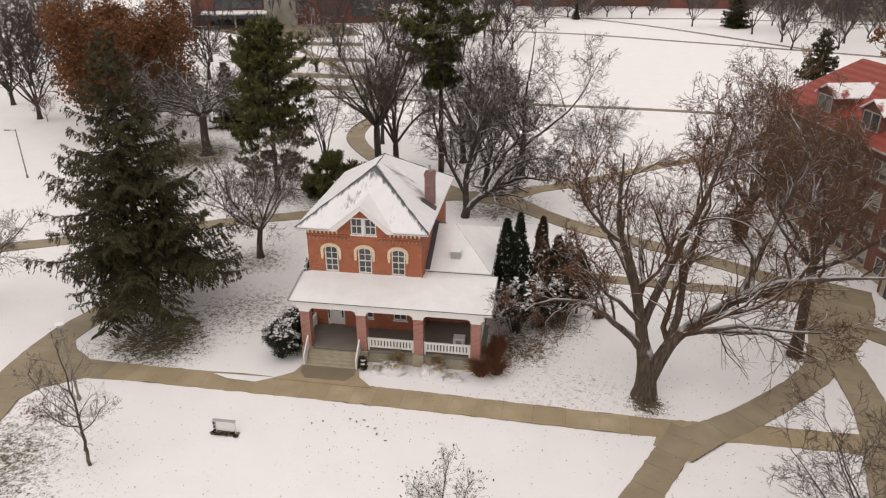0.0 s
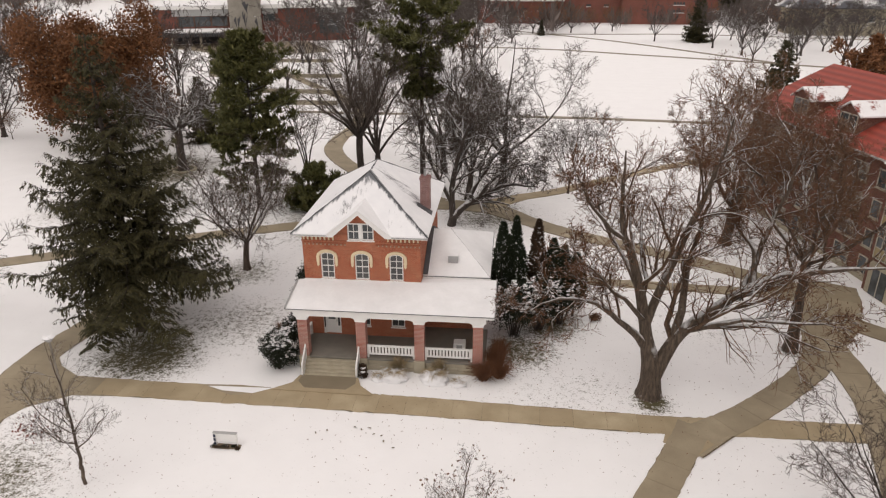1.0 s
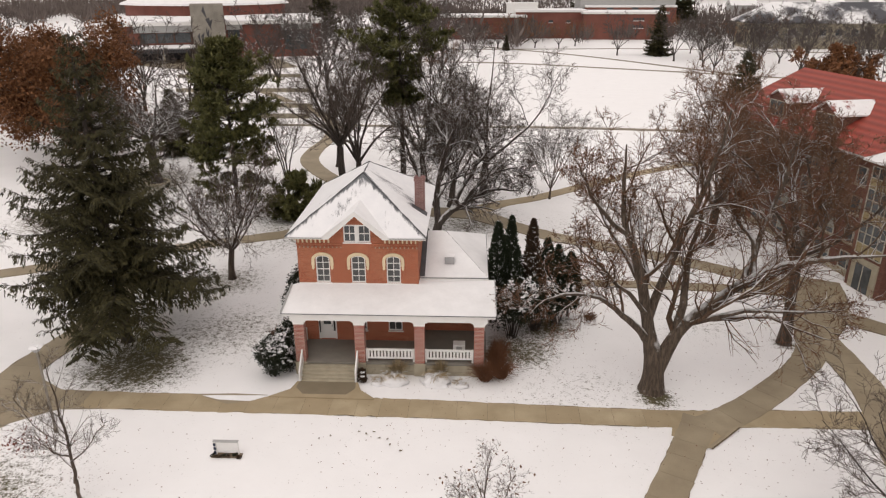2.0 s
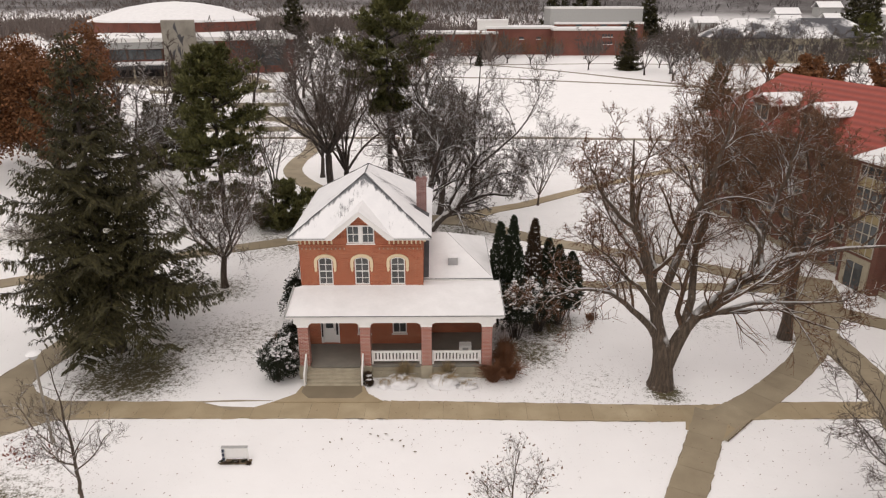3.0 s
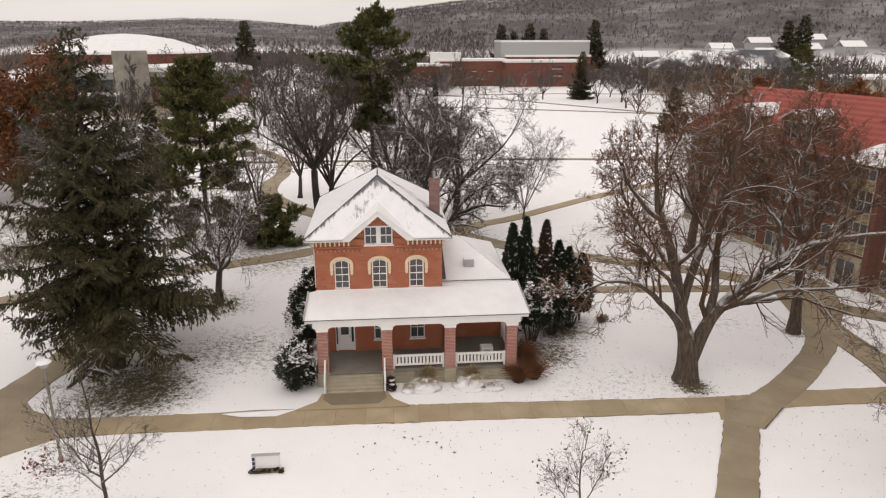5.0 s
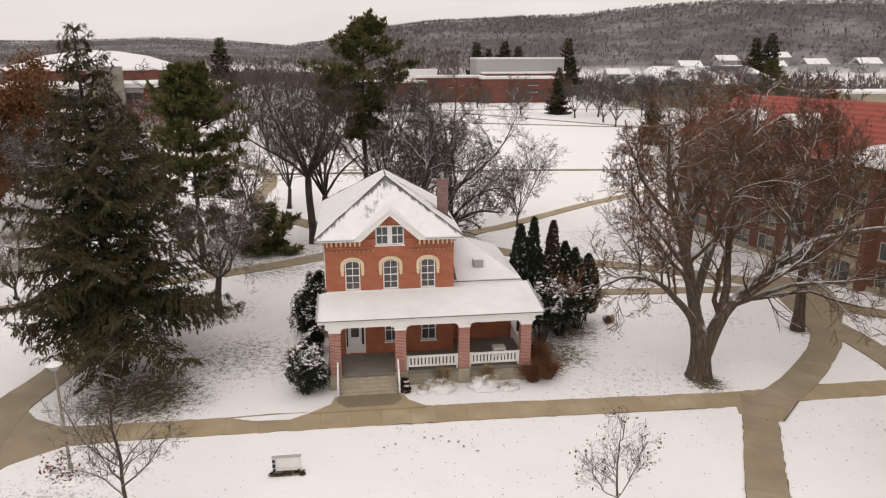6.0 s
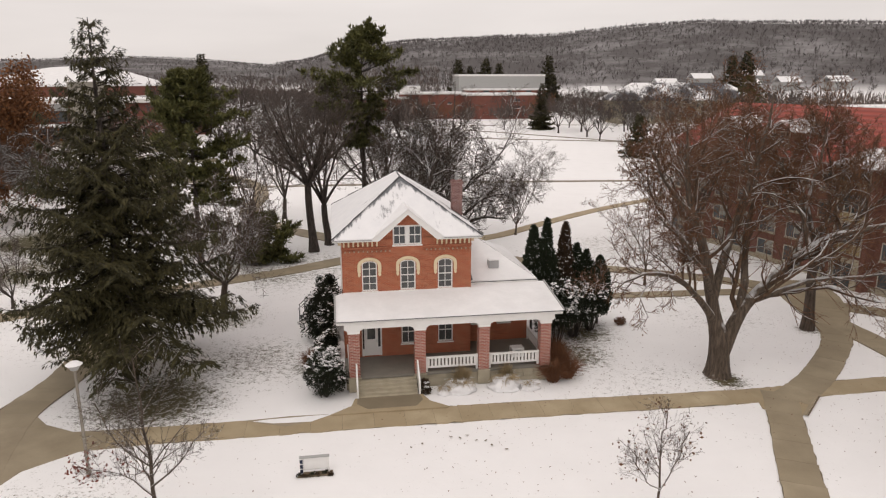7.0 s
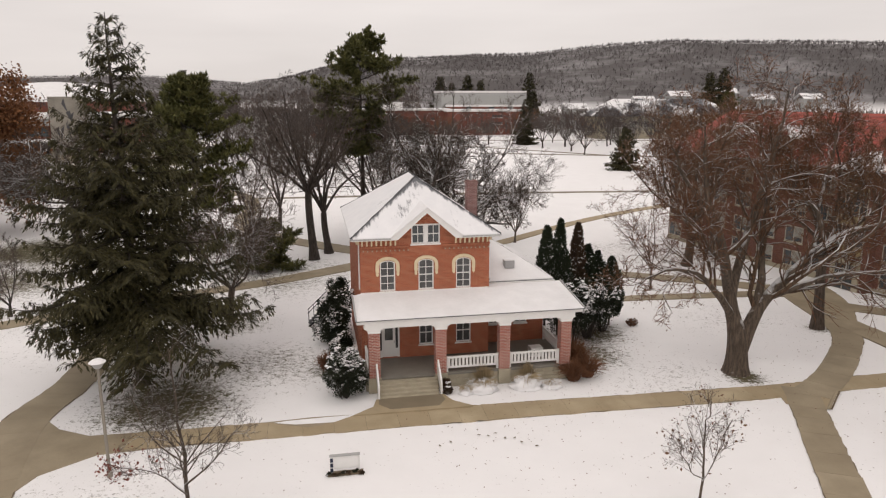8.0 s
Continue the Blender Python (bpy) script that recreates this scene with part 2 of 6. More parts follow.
def tube_set(p, r, sides):
    """Tubes of one length: points (m, n, 3) and radii (m, n)."""
    ring = np.arange(sides) * 2 * np.pi / sides
    cs, sn = np.cos(ring), np.sin(ring)
    m, n = r.shape
    r = r[:, :, None, None]
    d = np.gradient(p, axis=1)
    d /= np.linalg.norm(d, axis=2)[:, :, None] + 1e-9
    axes = np.array([[1.0, 0, 0], [0, 1.0, 0], [0, 0, 1.0], [0.7, 0.7, 0], [0.7, -0.7, 0]])
    ref = axes[np.abs(d @ axes.T).max(axis=1).argmin(axis=1)][:, None, :]
    u = np.cross(d, ref)
    u /= np.linalg.norm(u, axis=2)[:, :, None] + 1e-9
    w = np.cross(d, u)
    v = p[:, :, None, :] + r * (u[:, :, None, :] * cs[None, None, :, None] + w[:, :, None, :] * sn[None, None, :, None])
    i = np.arange(m)[:, None, None] * n * sides + np.arange(n - 1)[None, :, None] * sides
    k = np.arange(sides)[None, None, :]
    a, b = i + k, i + (k + 1) % sides
    return v.reshape(-1, 3), np.stack([a, b, b + sides, a + sides], -1).reshape(-1, 4)


def twiglets(rng, parents, count, ratio, girth):
    """Short straight twigs along thin limbs, as one set of three-sided tubes."""
    a = np.concatenate([p[:-1] for p, _ in parents])
    b = np.concatenate([p[1:] for p, _ in parents])
    total = np.concatenate([np.full(len(p) - 1, np.linalg.norm(p[-1] - p[0])) for p, _ in parents])
    share = np.concatenate([np.full(len(p) - 1, len(p) - 1) for p, _ in parents])
    k = rng.permutation(np.repeat(np.arange(len(a)), np.maximum(1, np.round(count / share).astype(int))))
    u = rng.uniform(0.15, 1, (len(k), 1))
    d = b[k] - a[k]
    d /= np.linalg.norm(d, axis=1)[:, None] + 1e-9
    way = d + rng.normal(0, 0.55, d.shape) + np.array([0, 0, 0.12])
    way /= np.linalg.norm(way, axis=1)[:, None]
    at = a[k] * (1 - u) + b[k] * u
    end = at + way * (total[k] * ratio * rng.uniform(0.6, 1.4, len(k)))[:, None]
    return tube_set(np.stack([at, end], 1), np.tile([girth, girth * 0.45], (len(k), 1)), 3)


def quick_mesh(verts, faces, smooth=True):
    """A mesh from arrays of vertices and of equal faces."""
    me = bpy.data.meshes.new("mesh")
    n, k = faces.shape
    me.vertices.add(len(verts))
    me.vertices.foreach_set("co", np.ascontiguousarray(verts, np.float32).ravel())
    me.loops.add(n * k)
    me.loops.foreach_set("vertex_index", np.ascontiguousarray(faces, np.int32).ravel())
    me.polygons.add(n)
    me.polygons.foreach_set("loop_start", np.arange(0, n * k, k, dtype=np.int32))
    me.polygons.foreach_set("loop_total", np.full(n, k, dtype=np.int32))
    me.update(calc_edges=True)
    if smooth:
        me.shade_smooth()
    return me


def unit(v):
    return v / (np.linalg.norm(v) + 1e-9)


def limb(rng, start, way, length, radius, steps, wander, lift, tip=0.35):
    """One wandering limb: points and radii."""
    x, y, z = (float(c) for c in start)
    a, b, c = (float(v) for v in way)
    jolt = rng.normal(0, wander, (steps, 3)).tolist()
    pts, step = [(x, y, z)], length / steps
    m = math.sqrt(a * a + b * b + c * c) + 1e-9
    a, b, c = a / m, b / m, c / m
    for i, j, k in jolt:
        a, b, c = a + i, b + j, c + k + lift
        m = math.sqrt(a * a + b * b + c * c) + 1e-9
        a, b, c = a / m, b / m, c / m
        x, y, z = x + a * step, y + b * step, z + c * step
        pts.append((x, y, z))
    return np.array(pts), radius * (1 + (tip - 1) * np.arange(steps + 1) / steps)


def sprout(rng, parents, count, first, spread, ratio, thin, wander, lift, steps=4, least=0.012, flat=0.0, up=0.0):
    """Side limbs along the parent limbs."""
    out = []
    for pts, rad in parents:
        seg = np.linalg.norm(np.diff(pts, axis=0), axis=1)
        total = seg.sum()
        m = max(1, int(round(count * rng.uniform(0.75, 1.25))))
        for i in range(m):
            f = first + (1 - first) * (i + rng.uniform(0, 1)) / m
            x = f * (len(pts) - 1)
            j = min(int(x), len(pts) - 2)
            u = x - j
            p = pts[j] * (1 - u) + pts[j + 1] * u
            r = rad[j] * (1 - u) + rad[j + 1] * u
            d = unit(pts[j + 1] - pts[j])
            side = np.cross(d, rng.normal(0, 1, 3))
            side[2] *= 1 - flat
            side = unit(side)
            way = d * math.cos(spread) + side * math.sin(spread) + np.array([0, 0, up])
            length = total * ratio * (1.15 - 0.6 * f) * rng.uniform(0.7, 1.3)
            out.append(limb(rng, p, way, length, max(least, r * thin), steps, wander, lift))
    return out


def leaves(rng, lines, per, size, spread=0.25, droop=0.0, aspect=0.6):
    """Small leaf blades about the outer ends of limbs: vertices and faces."""
    tips = np.concatenate([p[1:] for p, _ in lines])
    at = np.repeat(tips, per, axis=0) + rng.normal(0, spread, (len(tips) * per, 3))
    n = len(at)
    a = rng.normal(0, 1, (n, 3))
    a[:, 2] -= droop
    a /= np.linalg.norm(a, axis=1)[:, None]
    b = np.cross(a, rng.normal(0, 1, (n, 3)))
    b /= np.linalg.norm(b, axis=1)[:, None] + 1e-9
    s = size * rng.uniform(0.6, 1.4, (n, 1))
    v = np.stack([at, at + a * s * 0.5 + b * s * aspect * 0.5, at + a * s, at + a * s * 0.5 - b * s * aspect * 0.5], 1).reshape(-1, 3)
    return v, np.arange(n * 4).reshape(-1, 4)


# ---- ground: one sheet from the lawn to the hills ----
RIDGE = [(-180, 2.0, 1900), (-40, 2.0, 1900), (-22, 2.0, 1900), (-15, 2.3, 1900), (-8, 2.05, 1850), (-4.5, 1.75, 1700), (-2, 2.2, 1300), (2, 3.1, 1150), (7, 3.75, 1100),
         (13, 3.95, 1100), (18, 3.9, 1100), (24, 4.45, 1100), (29, 4.85, 1100), (36, 4.6, 1100), (43, 4.15, 1100), (60, 4.0, 1200), (180, 3.0, 1600)]


def height(x, y):
    """The lie of the land: a level campus, and wooded hills beyond."""
    dx, dy = x + 7.0, y + 42.0
    r, az = np.hypot(dx, dy), np.degrees(np.arctan2(dx, dy))
    a = [k[0] for k in RIDGE]
    elev = np.interp(az, a, [k[1] for k in RIDGE])
    far = np.interp(az, a, [k[2] for k in RIDGE])
    top = np.tan(np.radians(elev - 0.75)) * far + 16.0
    u = np.clip((r - 0.42 * far) / (far - 0.42 * far), 0, 1)
    return top * u * u * (3 - 2 * u) * (1 + 0.05 * np.sin(x * 0.013) * np.sin(y * 0.011 + 1) * u)


def steps_to(fine, far, step, grow):
    out, s = [0.0], step
    while out[-1] < far:
        if out[-1] > fine:
            s *= grow
        out.append(out[-1] + s)
    return np.array(out)


half = steps_to(60, 3000, 1.5, 1.07)
gx = np.concatenate([-half[:0:-1], half])
gy = np.concatenate([-steps_to(40, 900, 1.5, 1.1)[:0:-1], steps_to(80, 3200, 1.5, 1.055)])
X, Y = np.meshgrid(gx, gy)
Z = height(X, Y)
for (i, j), x in np.ndenumerate(X):
    if abs(x) < 70 and -50 < Y[i, j] < 110:
        Z[i, j] += 0.035 * noise.noise((x * 0.22, Y[i, j] * 0.22, 0)) - 0.02
n = len(gx)
k = (np.arange(len(gy) - 1)[:, None] * n + np.arange(n - 1)[None, :]).ravel()
ground = new("ground", quick_mesh(np.stack([X, Y, Z], -1).reshape(-1, 3), np.stack([k, k + 1, k + n + 1, k + n], -1)))
tagged(ground, "snow-covered lawn with grass showing through in places", "ground", kind="structure")

# places where the snow lies thin and grass shows: x, y, radius, strength
THIN = [(-15.8, -2.4, 7.2, 0.4), (-38, 44, 15.0, 0.42), (-36, 30, 14.0, 0.36), (-29, 16, 9.0, 0.2), (-11.0, 2.5, 9.5, 0.24), (11.6, 0.6, 5.2, 0.34), (13.5, 4.6, 4.5, 0.4), (20, -5.3, 2.2, 0.42), (31.3, 2.2, 2.0, 0.3), (-13.5, 12.5, 6.0, 0.28), (-10, 27, 14.0, 0.26),
        (22, 24, 16.0, 0.18), (-20, -18, 12.0, 0.30), (-22, 12, 13.0, 0.2), (8, 30, 9.0, 0.32), (-6.4, 1.0, 3.0, 0.3), (14, -4, 8.0, 0.17), (26, 6, 9.0, 0.17), (34, -4, 4.0, 0.16), (28, 30, 14.0, 0.2), (6, 15.5, 5.0, 0.3)]
k = Nodes("lawn_snow", 0.8)
p = k.pos()
thin = None
for x, y, r, s in THIN:
    d = k.n("VectorMath")
    d.operation = "DISTANCE"
    k.link(k.mapped(p, (1, 1, 0)), d.inputs[0])
    d.inputs[1].default_value = (x, y, 0)
    v = k.ramp(d.outputs["Value"], r, r * 0.25, 0.0, s)
    thin = v if thin is None else k.math("MAXIMUM", thin, v)
tuft = k.math("ADD", k.math("MULTIPLY", k.ramp(k.noise(p, 2.2, 5, 0.7), 0.2, 0.8, 0.1, 0.9), 0.5), k.math("MULTIPLY", k.ramp(k.noise(p, 7.5, 4, 0.75), 0.2, 0.8, 0.05, 0.95), 0.5))
show = k.ramp(k.math("ADD", tuft, k.math("ADD", thin, k.math("MULTIPLY", k.noise(p, 0.16, 3), 0.22))), 0.82, 0.99)
grass = k.mix(k.noise(p, 1.3), (0.05, 0.05, 0.022), (0.13, 0.105, 0.055))
snow = k.mix(k.noise(p, 0.35, 4), (0.78, 0.77, 0.77), (0.86, 0.85, 0.85))
speck = k.math("MULTIPLY", k.ramp(k.noise(p, 5.5, 3, 0.6), 0.66, 0.72), k.ramp(k.noise(p, 0.3, 3), 0.42, 0.62, 0.0, 0.55))
near = k.mix(k.math("MAXIMUM", show, speck), snow, grass)
# woodland floor on the hills
x, y, z = k.xyz(p)
wood = k.mix(k.ramp(k.noise(p, 0.009, 8, 0.75), 0.47, 0.7), (0.075, 0.067, 0.066), (0.27, 0.26, 0.262))
k.color(k.mix(k.ramp(z, 7, 15), near, wood))
k.bump(k.math("ADD", k.noise(p, 1.2, 5, 0.6), k.math("MULTIPLY", show, -0.3)), 0.35, 0.08)
ground.data.materials.append(k.m)

# fallen leaves lying on the snow
rng = np.random.default_rng(9)
at = []
for cx, cy, r, m in ((19.5, -5.5, 6, 160), (-13.5, -15.8, 4, 220), (2, -10.5, 5, 70), (9, -11, 7, 60), (28, -12, 5, 40), (14, -13, 6, 30), (27, -2, 5, 40), (12.4, 1.8, 2.6, 420), (13.8, 4.4, 2.4, 420), (10.8, -0.6, 1.8, 200), (13, -1.5, 5, 160), (-8, 2, 6, 120), (24, -12, 5, 90), (8, -17, 5, 40), (30, 1, 4, 80), (5.5, -5.2, 4, 90), (-4, -13, 9, 60)):
    d = rng.normal(0, r * 0.55, (m, 2))
    at.append(np.stack([cx + d[:, 0], cy + d[:, 1], np.full(m, 0.035)], 1))
at = np.concatenate(at)
a = rng.uniform(0, 6.283, len(at))
s = rng.uniform(0.025, 0.06, (len(at), 1))
e, g = np.stack([np.cos(a), np.sin(a), rng.uniform(0.0, 0.5, len(at))], 1) * s, np.stack([-np.sin(a), np.cos(a), 0 * a], 1) * s * 0.6
litter = new("fallen_leaves", quick_mesh(np.stack([at, at + e + g, at + e * 2, at + e - g], 1).reshape(-1, 3), np.arange(len(at) * 4).reshape(-1, 4), False))
litter.data.materials.append(M_BROWNLEAF)
tagged(litter, "scattered brown fallen leaves on the snow", "leaves", kind="stuff")


# ---- paths of concrete slabs ----
k = Nodes("path_concrete", 0.75)
p = k.pos()
wet = k.ramp(k.noise(p, 0.5, 5), 0.35, 0.7)
tone = k.mix(wet, (0.32, 0.257, 0.162), (0.45, 0.372, 0.25))
tone = k.mix(k.math("MULTIPLY", k.random(), 0.7), tone, (0.32, 0.25, 0.155))
tone = k.mix(k.ramp(k.noise(p, 22, 3), 0.5, 0.8, 0.0, 0.35), tone, (0.22, 0.18, 0.12))
k.color(tone)
k.bump(k.noise(p, 30), 0.15, 0.005)
M_PATH = k.m
k = Nodes("wet_concrete", 0.55)
p = k.pos()
k.color(k.mix(k.noise(p, 0.6, 5), (0.15, 0.125, 0.085), (0.25, 0.205, 0.14)))
M_WETPATH = k.m
k = Nodes("damp_concrete", 0.65)
p = k.pos()
tone = k.mix(k.ramp(k.noise(p, 0.4, 5), 0.35, 0.7), (0.25, 0.205, 0.14), (0.37, 0.31, 0.215))
tone = k.mix(k.math("MULTIPLY", k.random(), 0.5), tone, (0.24, 0.195, 0.13))
k.color(k.mix(k.ramp(k.noise(p, 22, 3), 0.5, 0.8, 0.0, 0.35), tone, (0.18, 0.145, 0.10)))
k.bump(k.noise(p, 30), 0.15, 0.005)
M_DAMPPATH = k.m
M_DARKBROWN = plain("dark_brown", (0.16, 0.125, 0.085), 0.9, vary=0.5, scale=9)


def smooth_line(points, step):
    """A Catmull-Rom line through (x, y, width), sampled about every step metres."""
    p = np.array(points, float)
    p = np.vstack([2 * p[0] - p[1], p, 2 * p[-1] - p[-2]])
    out = []
    for i in range(1, len(p) - 2):
        a, b, c, d = p[i - 1:i + 3]
        m = max(1, int(round(np.hypot(*(c - b)[:2]) / step)))
        for u in np.arange(m) / m:
            out.append(0.5 * (2 * b + (c - a) * u + (2 * a - 5 * b + 4 * c - d) * u * u + (3 * b - 3 * c + d - a) * u ** 3))
    out.append(p[-2])
    return np.array(out)


pavement = tagged(new("pavement"), "tan concrete footpaths cleared of snow", "path", kind="structure")
lie = 0


def path(points, slab=1.8, material=None, ragged=0.028):
    """A footpath: slabs end to end with narrow joints, each a little raised above the turf."""
    global lie
    lie += 1
    z = 0.022 + 0.005 * lie
    rng = np.random.default_rng(100 + lie)
    line = smooth_line(points, slab)
    d = np.gradient(line[:, :2], axis=0)
    d /= np.linalg.norm(d, axis=1)[:, None]
    side = np.stack([-d[:, 1], d[:, 0]], 1)
    for i in range(len(line) - 1):
        sub = 4
        left, right = [], []
        for u in np.linspace(0.004, 0.996, sub):
            c = line[i] * (1 - u) + line[i + 1] * u
            s = unit(side[i] * (1 - u) + side[i + 1] * u)
            w = c[2] / 2
            left.append(c[:2] + s * (w + rng.normal(0, ragged)))
            right.append(c[:2] - s * (w + rng.normal(0, ragged)))
        top = [(x, y, z) for x, y in right + left[::-1]]
        m = len(top)
        low = [(x, y, -0.12) for x, y, _ in top]
        faces = [list(range(m))] + [(j, j + m, (j + 1) % m + m, (j + 1) % m) for j in range(m)]
        mesh_part("slab", solid(top + low, faces), material or M_PATH, pavement)
    # a dark brown sheet below the path, showing as thin ragged lines along both edges
    if slab < 3:
        edge = []
        rows = smooth_line(points, 0.45)
        d = np.gradient(rows[:, :2], axis=0)
        d /= np.linalg.norm(d, axis=1)[:, None]
        for (x, y, w), (a, b) in zip(rows, d):
            for s in (1, -1):
                e = s * (w / 2 + rng.uniform(-0.06, 0.07))
                edge.append((x - b * e, y + a * e, 0.0215 + 0.0002 * lie))
        tagged(mesh_part("verge", solid(edge, [(i * 2, i * 2 + 1, i * 2 + 3, i * 2 + 2) for i in range(len(rows) - 1)]), M_DARKBROWN, pavement), kind="stuff")


def patch(outline, z, material=None):
    m = len(outline)
    top = [(x, y, z) for x, y in outline]
    low = [(x, y, -0.12) for x, y in outline]
    faces = [list(range(m))] + [(j, j + m, (j + 1) % m + m, (j + 1) % m) for j in range(m)]
    return mesh_part("slab", solid(top + low, faces), material or M_PATH, pavement)


path([(-17.0, -6.85, 1.9), (-8, -6.95, 1.85), (2.2, -7.05, 2.0), (9, -7.25, 1.9), (20.3, -7.6, 1.8), (26, -7.4, 1.8), (33, -7.35, 1.8), (52, -7.3, 1.8)])
path([(-21, -24, 2.6), (-21.6, -15, 2.7), (-22.9, -8.5, 2.9), (-23.2, -3, 2.6), (-22.2, 2, 2.4), (-22.4, 9, 2.3), (-24.5, 18.4, 2.2)], material=M_DAMPPATH)
path([(12.6, -26, 2.0), (16.2, -18.5, 2.0), (20.8, -10, 1.9), (22.2, -7.5, 2.2)], material=M_DAMPPATH)
path([(22.3, -8.4, 2.2), (26.0, -5.85, 2.0), (31.6, -0.5, 2.0), (34.0, 3.4, 2.8), (36.0, 7.5, 4.6), (37.6, 11.5, 5.0), (39, 14.5, 4.0)], material=M_DAMPPATH)
path([(34.5, 3.5, 2.2), (34.4, -0.5, 2.4), (34.2, -4.0, 2.3), (33.2, -8, 2.2), (31, -16, 2.2)], material=M_DAMPPATH)
path([(36.5, 8.2, 2.5), (39.5, 5.2, 2.2), (45, 1.5, 2.2), (54, -3, 2.2)], material=M_DAMPPATH)
path([(35.5, 11.4, 2.0), (33, 11.9, 1.7), (27, 12.4, 1.5), (21.8, 12.7, 1.5), (17, 13.0, 1.4)], material=M_DAMPPATH)
path([(37, 11.5, 3.0), (33.5, 14.6, 2.4), (29.4, 17.6, 2.2), (23.2, 21.2, 2.2), (16.5, 24.8, 2.4), (12, 28.5, 2.6), (8, 32, 3.4), (2, 32.5, 3.0), (-4, 29, 2.6), (-9, 26, 2.3), (-14.2, 23.5, 2.2), (-20, 21.0, 2.1), (-34.5, 13.6, 2.1), (-39.8, 11.0, 2.1), (-62, 0.5, 2.1)], material=M_DAMPPATH)
path([(8.0, 33, 3.0), (12, 36.5, 2.0), (15.8, 38.6, 1.8), (22.3, 43.9, 1.7), (32.5, 51.8, 1.7), (45.7, 59.9, 1.7), (70, 72, 1.7)])
path([(2, 33.5, 3.0), (-5, 40, 3.0), (-11.5, 47.2, 2.6), (-16.2, 56, 2.8), (-17.0, 64, 2.6), (-16.5, 74, 2.4), (-20, 90, 2.4), (-34, 112, 2.4), (-60, 150, 2.6)], material=M_DAMPPATH)
path([(-30, 84, 1.5), (0, 83.5, 1.5), (22, 83, 1.5), (32, 82.2, 1.5), (48, 80.5, 1.5), (90, 76, 1.5)], slab=4, material=M_WETPATH)
path([(-40, 196, 2.2), (16.6, 189, 2.2), (50, 175, 2.2), (80, 161, 2.2), (120, 140, 2.2)], slab=8, material=M_WETPATH)
path([(10, 250, 2), (45, 215, 2), (70, 180, 2), (84, 160, 2)], slab=8, material=M_WETPATH)
path([(-20, 235, 2), (40, 238, 2), (80, 240, 2), (140, 225, 2)], slab=8, material=M_WETPATH)
patch([(-15.5, -7.85), (-18.2, -8.0), (-20.4, -9.6), (-21.6, -12.5), (-22.6, -9), (-22.2, -3.2), (-21.0, -4.7), (-19.2, -5.8), (-15.5, -5.95)], 0.022, M_DAMPPATH)
patch([(20.2, -8.4), (19.9, -9.3), (21.65, -10.45), (21.95, -10.25), (24.2, -8.2), (26.5, -8.2), (26.3, -6.6), (23.9, -6.5), (22.0, -6.85), (20.0, -6.9)], 0.024)
patch([(-3.75, -4.36), (0.35, -4.36), (0.7, -5.3), (1.7, -6.2), (1.5, -6.3), (-5.2, -6.2), (-4.0, -5.3)], 0.115)
patch([(-3.6, -4.3), (0.2, -4.3), (0.3, -5.1), (-0.2, -5.85), (-3.05, -5.85), (-3.65, -5.1)], 0.12, M_WETPATH)

# a ridge of shovelled snow and meltwater by the path, and the ramp at the crossing
snow_heap = thing("snow_ridge", -8.0, -6.3, 0.0, "low wedge of shovelled snow on the path edge", "snow")
mesh_part("snow_wedge", solid([(-1.6, 0.12, 0.04), (2.9, 0.3, 0.04), (1.7, -0.42, 0.04), (-0.4, -0.3, 0.04), (-0.9, 0.05, 0.13), (1.7, 0.1, 0.14)], [(0, 3, 4), (3, 2, 5, 4), (2, 1, 5), (0, 4, 5, 1)]), M_SNOW, snow_heap)
patch([(-10.0, -6.0), (-9.0, -6.5), (-7.7, -7.05), (-7.1, -6.95), (-6.2, -6.5), (-5.3, -5.95), (-7.5, -5.85)], 0.034, M_DAMPPATH)


kerb_strip = thing("kerb_strip", 22.9, -9.3, 0.0, "narrow worn kerb strip with dark soil beside the path crossing", "kerb")
mesh_part("kerb_top", solid([(-1.25, -1.12, 0.05), (1.1, 1.02, 0.05), (1.3, 0.95, 0.05), (-1.05, -1.22, 0.05), (-0.9, -0.95, 0.085), (0.9, 0.72, 0.1)], [(0, 4, 5, 1), (1, 5, 2), (2, 5, 4, 3), (3, 4, 0)]), M_DAMPPATH, kerb_strip)
mesh_part("soil_edge", solid([(-1.06, -1.24, 0.055), (1.3, 0.93, 0.055), (1.38, 0.86, 0.055), (-1.0, -1.32, 0.055)], [(0, 1, 2, 3)]), M_DARKBROWN, kerb_strip)
# a trail of faint footprints pressed into the lawn
rng = np.random.default_rng(31)
for fx, fy in ((-1.0, -10.4), (-0.4, -10.1), (1.2, -9.6), (1.7, -9.8), (2.1, -9.6), (2.6, -10.1), (3.1, -10.4), (3.3, -10.9), (3.9, -11.3)):
    step_in = thing("footprint", fx + rng.normal(0, 0.06), fy + rng.normal(0, 0.06), 0.02, "faint footprint pressed through the snow", "footprint", "footprints across the lawn")
    turn = rng.uniform(0, 3)
    ring = [(math.cos(a) * 0.11 * rng.uniform(0.6, 1.2), math.sin(a) * 0.055 * rng.uniform(0.6, 1.2)) for a in np.arange(9) * 0.698]
    mesh_part("print", solid([(x * math.cos(turn) - y * math.sin(turn), x * math.sin(turn) + y * math.cos(turn), 0.012) for x, y in ring] + [(0, 0, 0.004)], [(j, (j + 1) % 9, 9) for j in range(9)]), M_DARKBROWN, step_in)


# ---- the brick house ----
house = thing("brick_house", 0, 0, 0, "two-storey orange brick house with snow-covered hip roof and front porch", "house")
XW, YB, ZE = 4.2, 11.6, 8.95


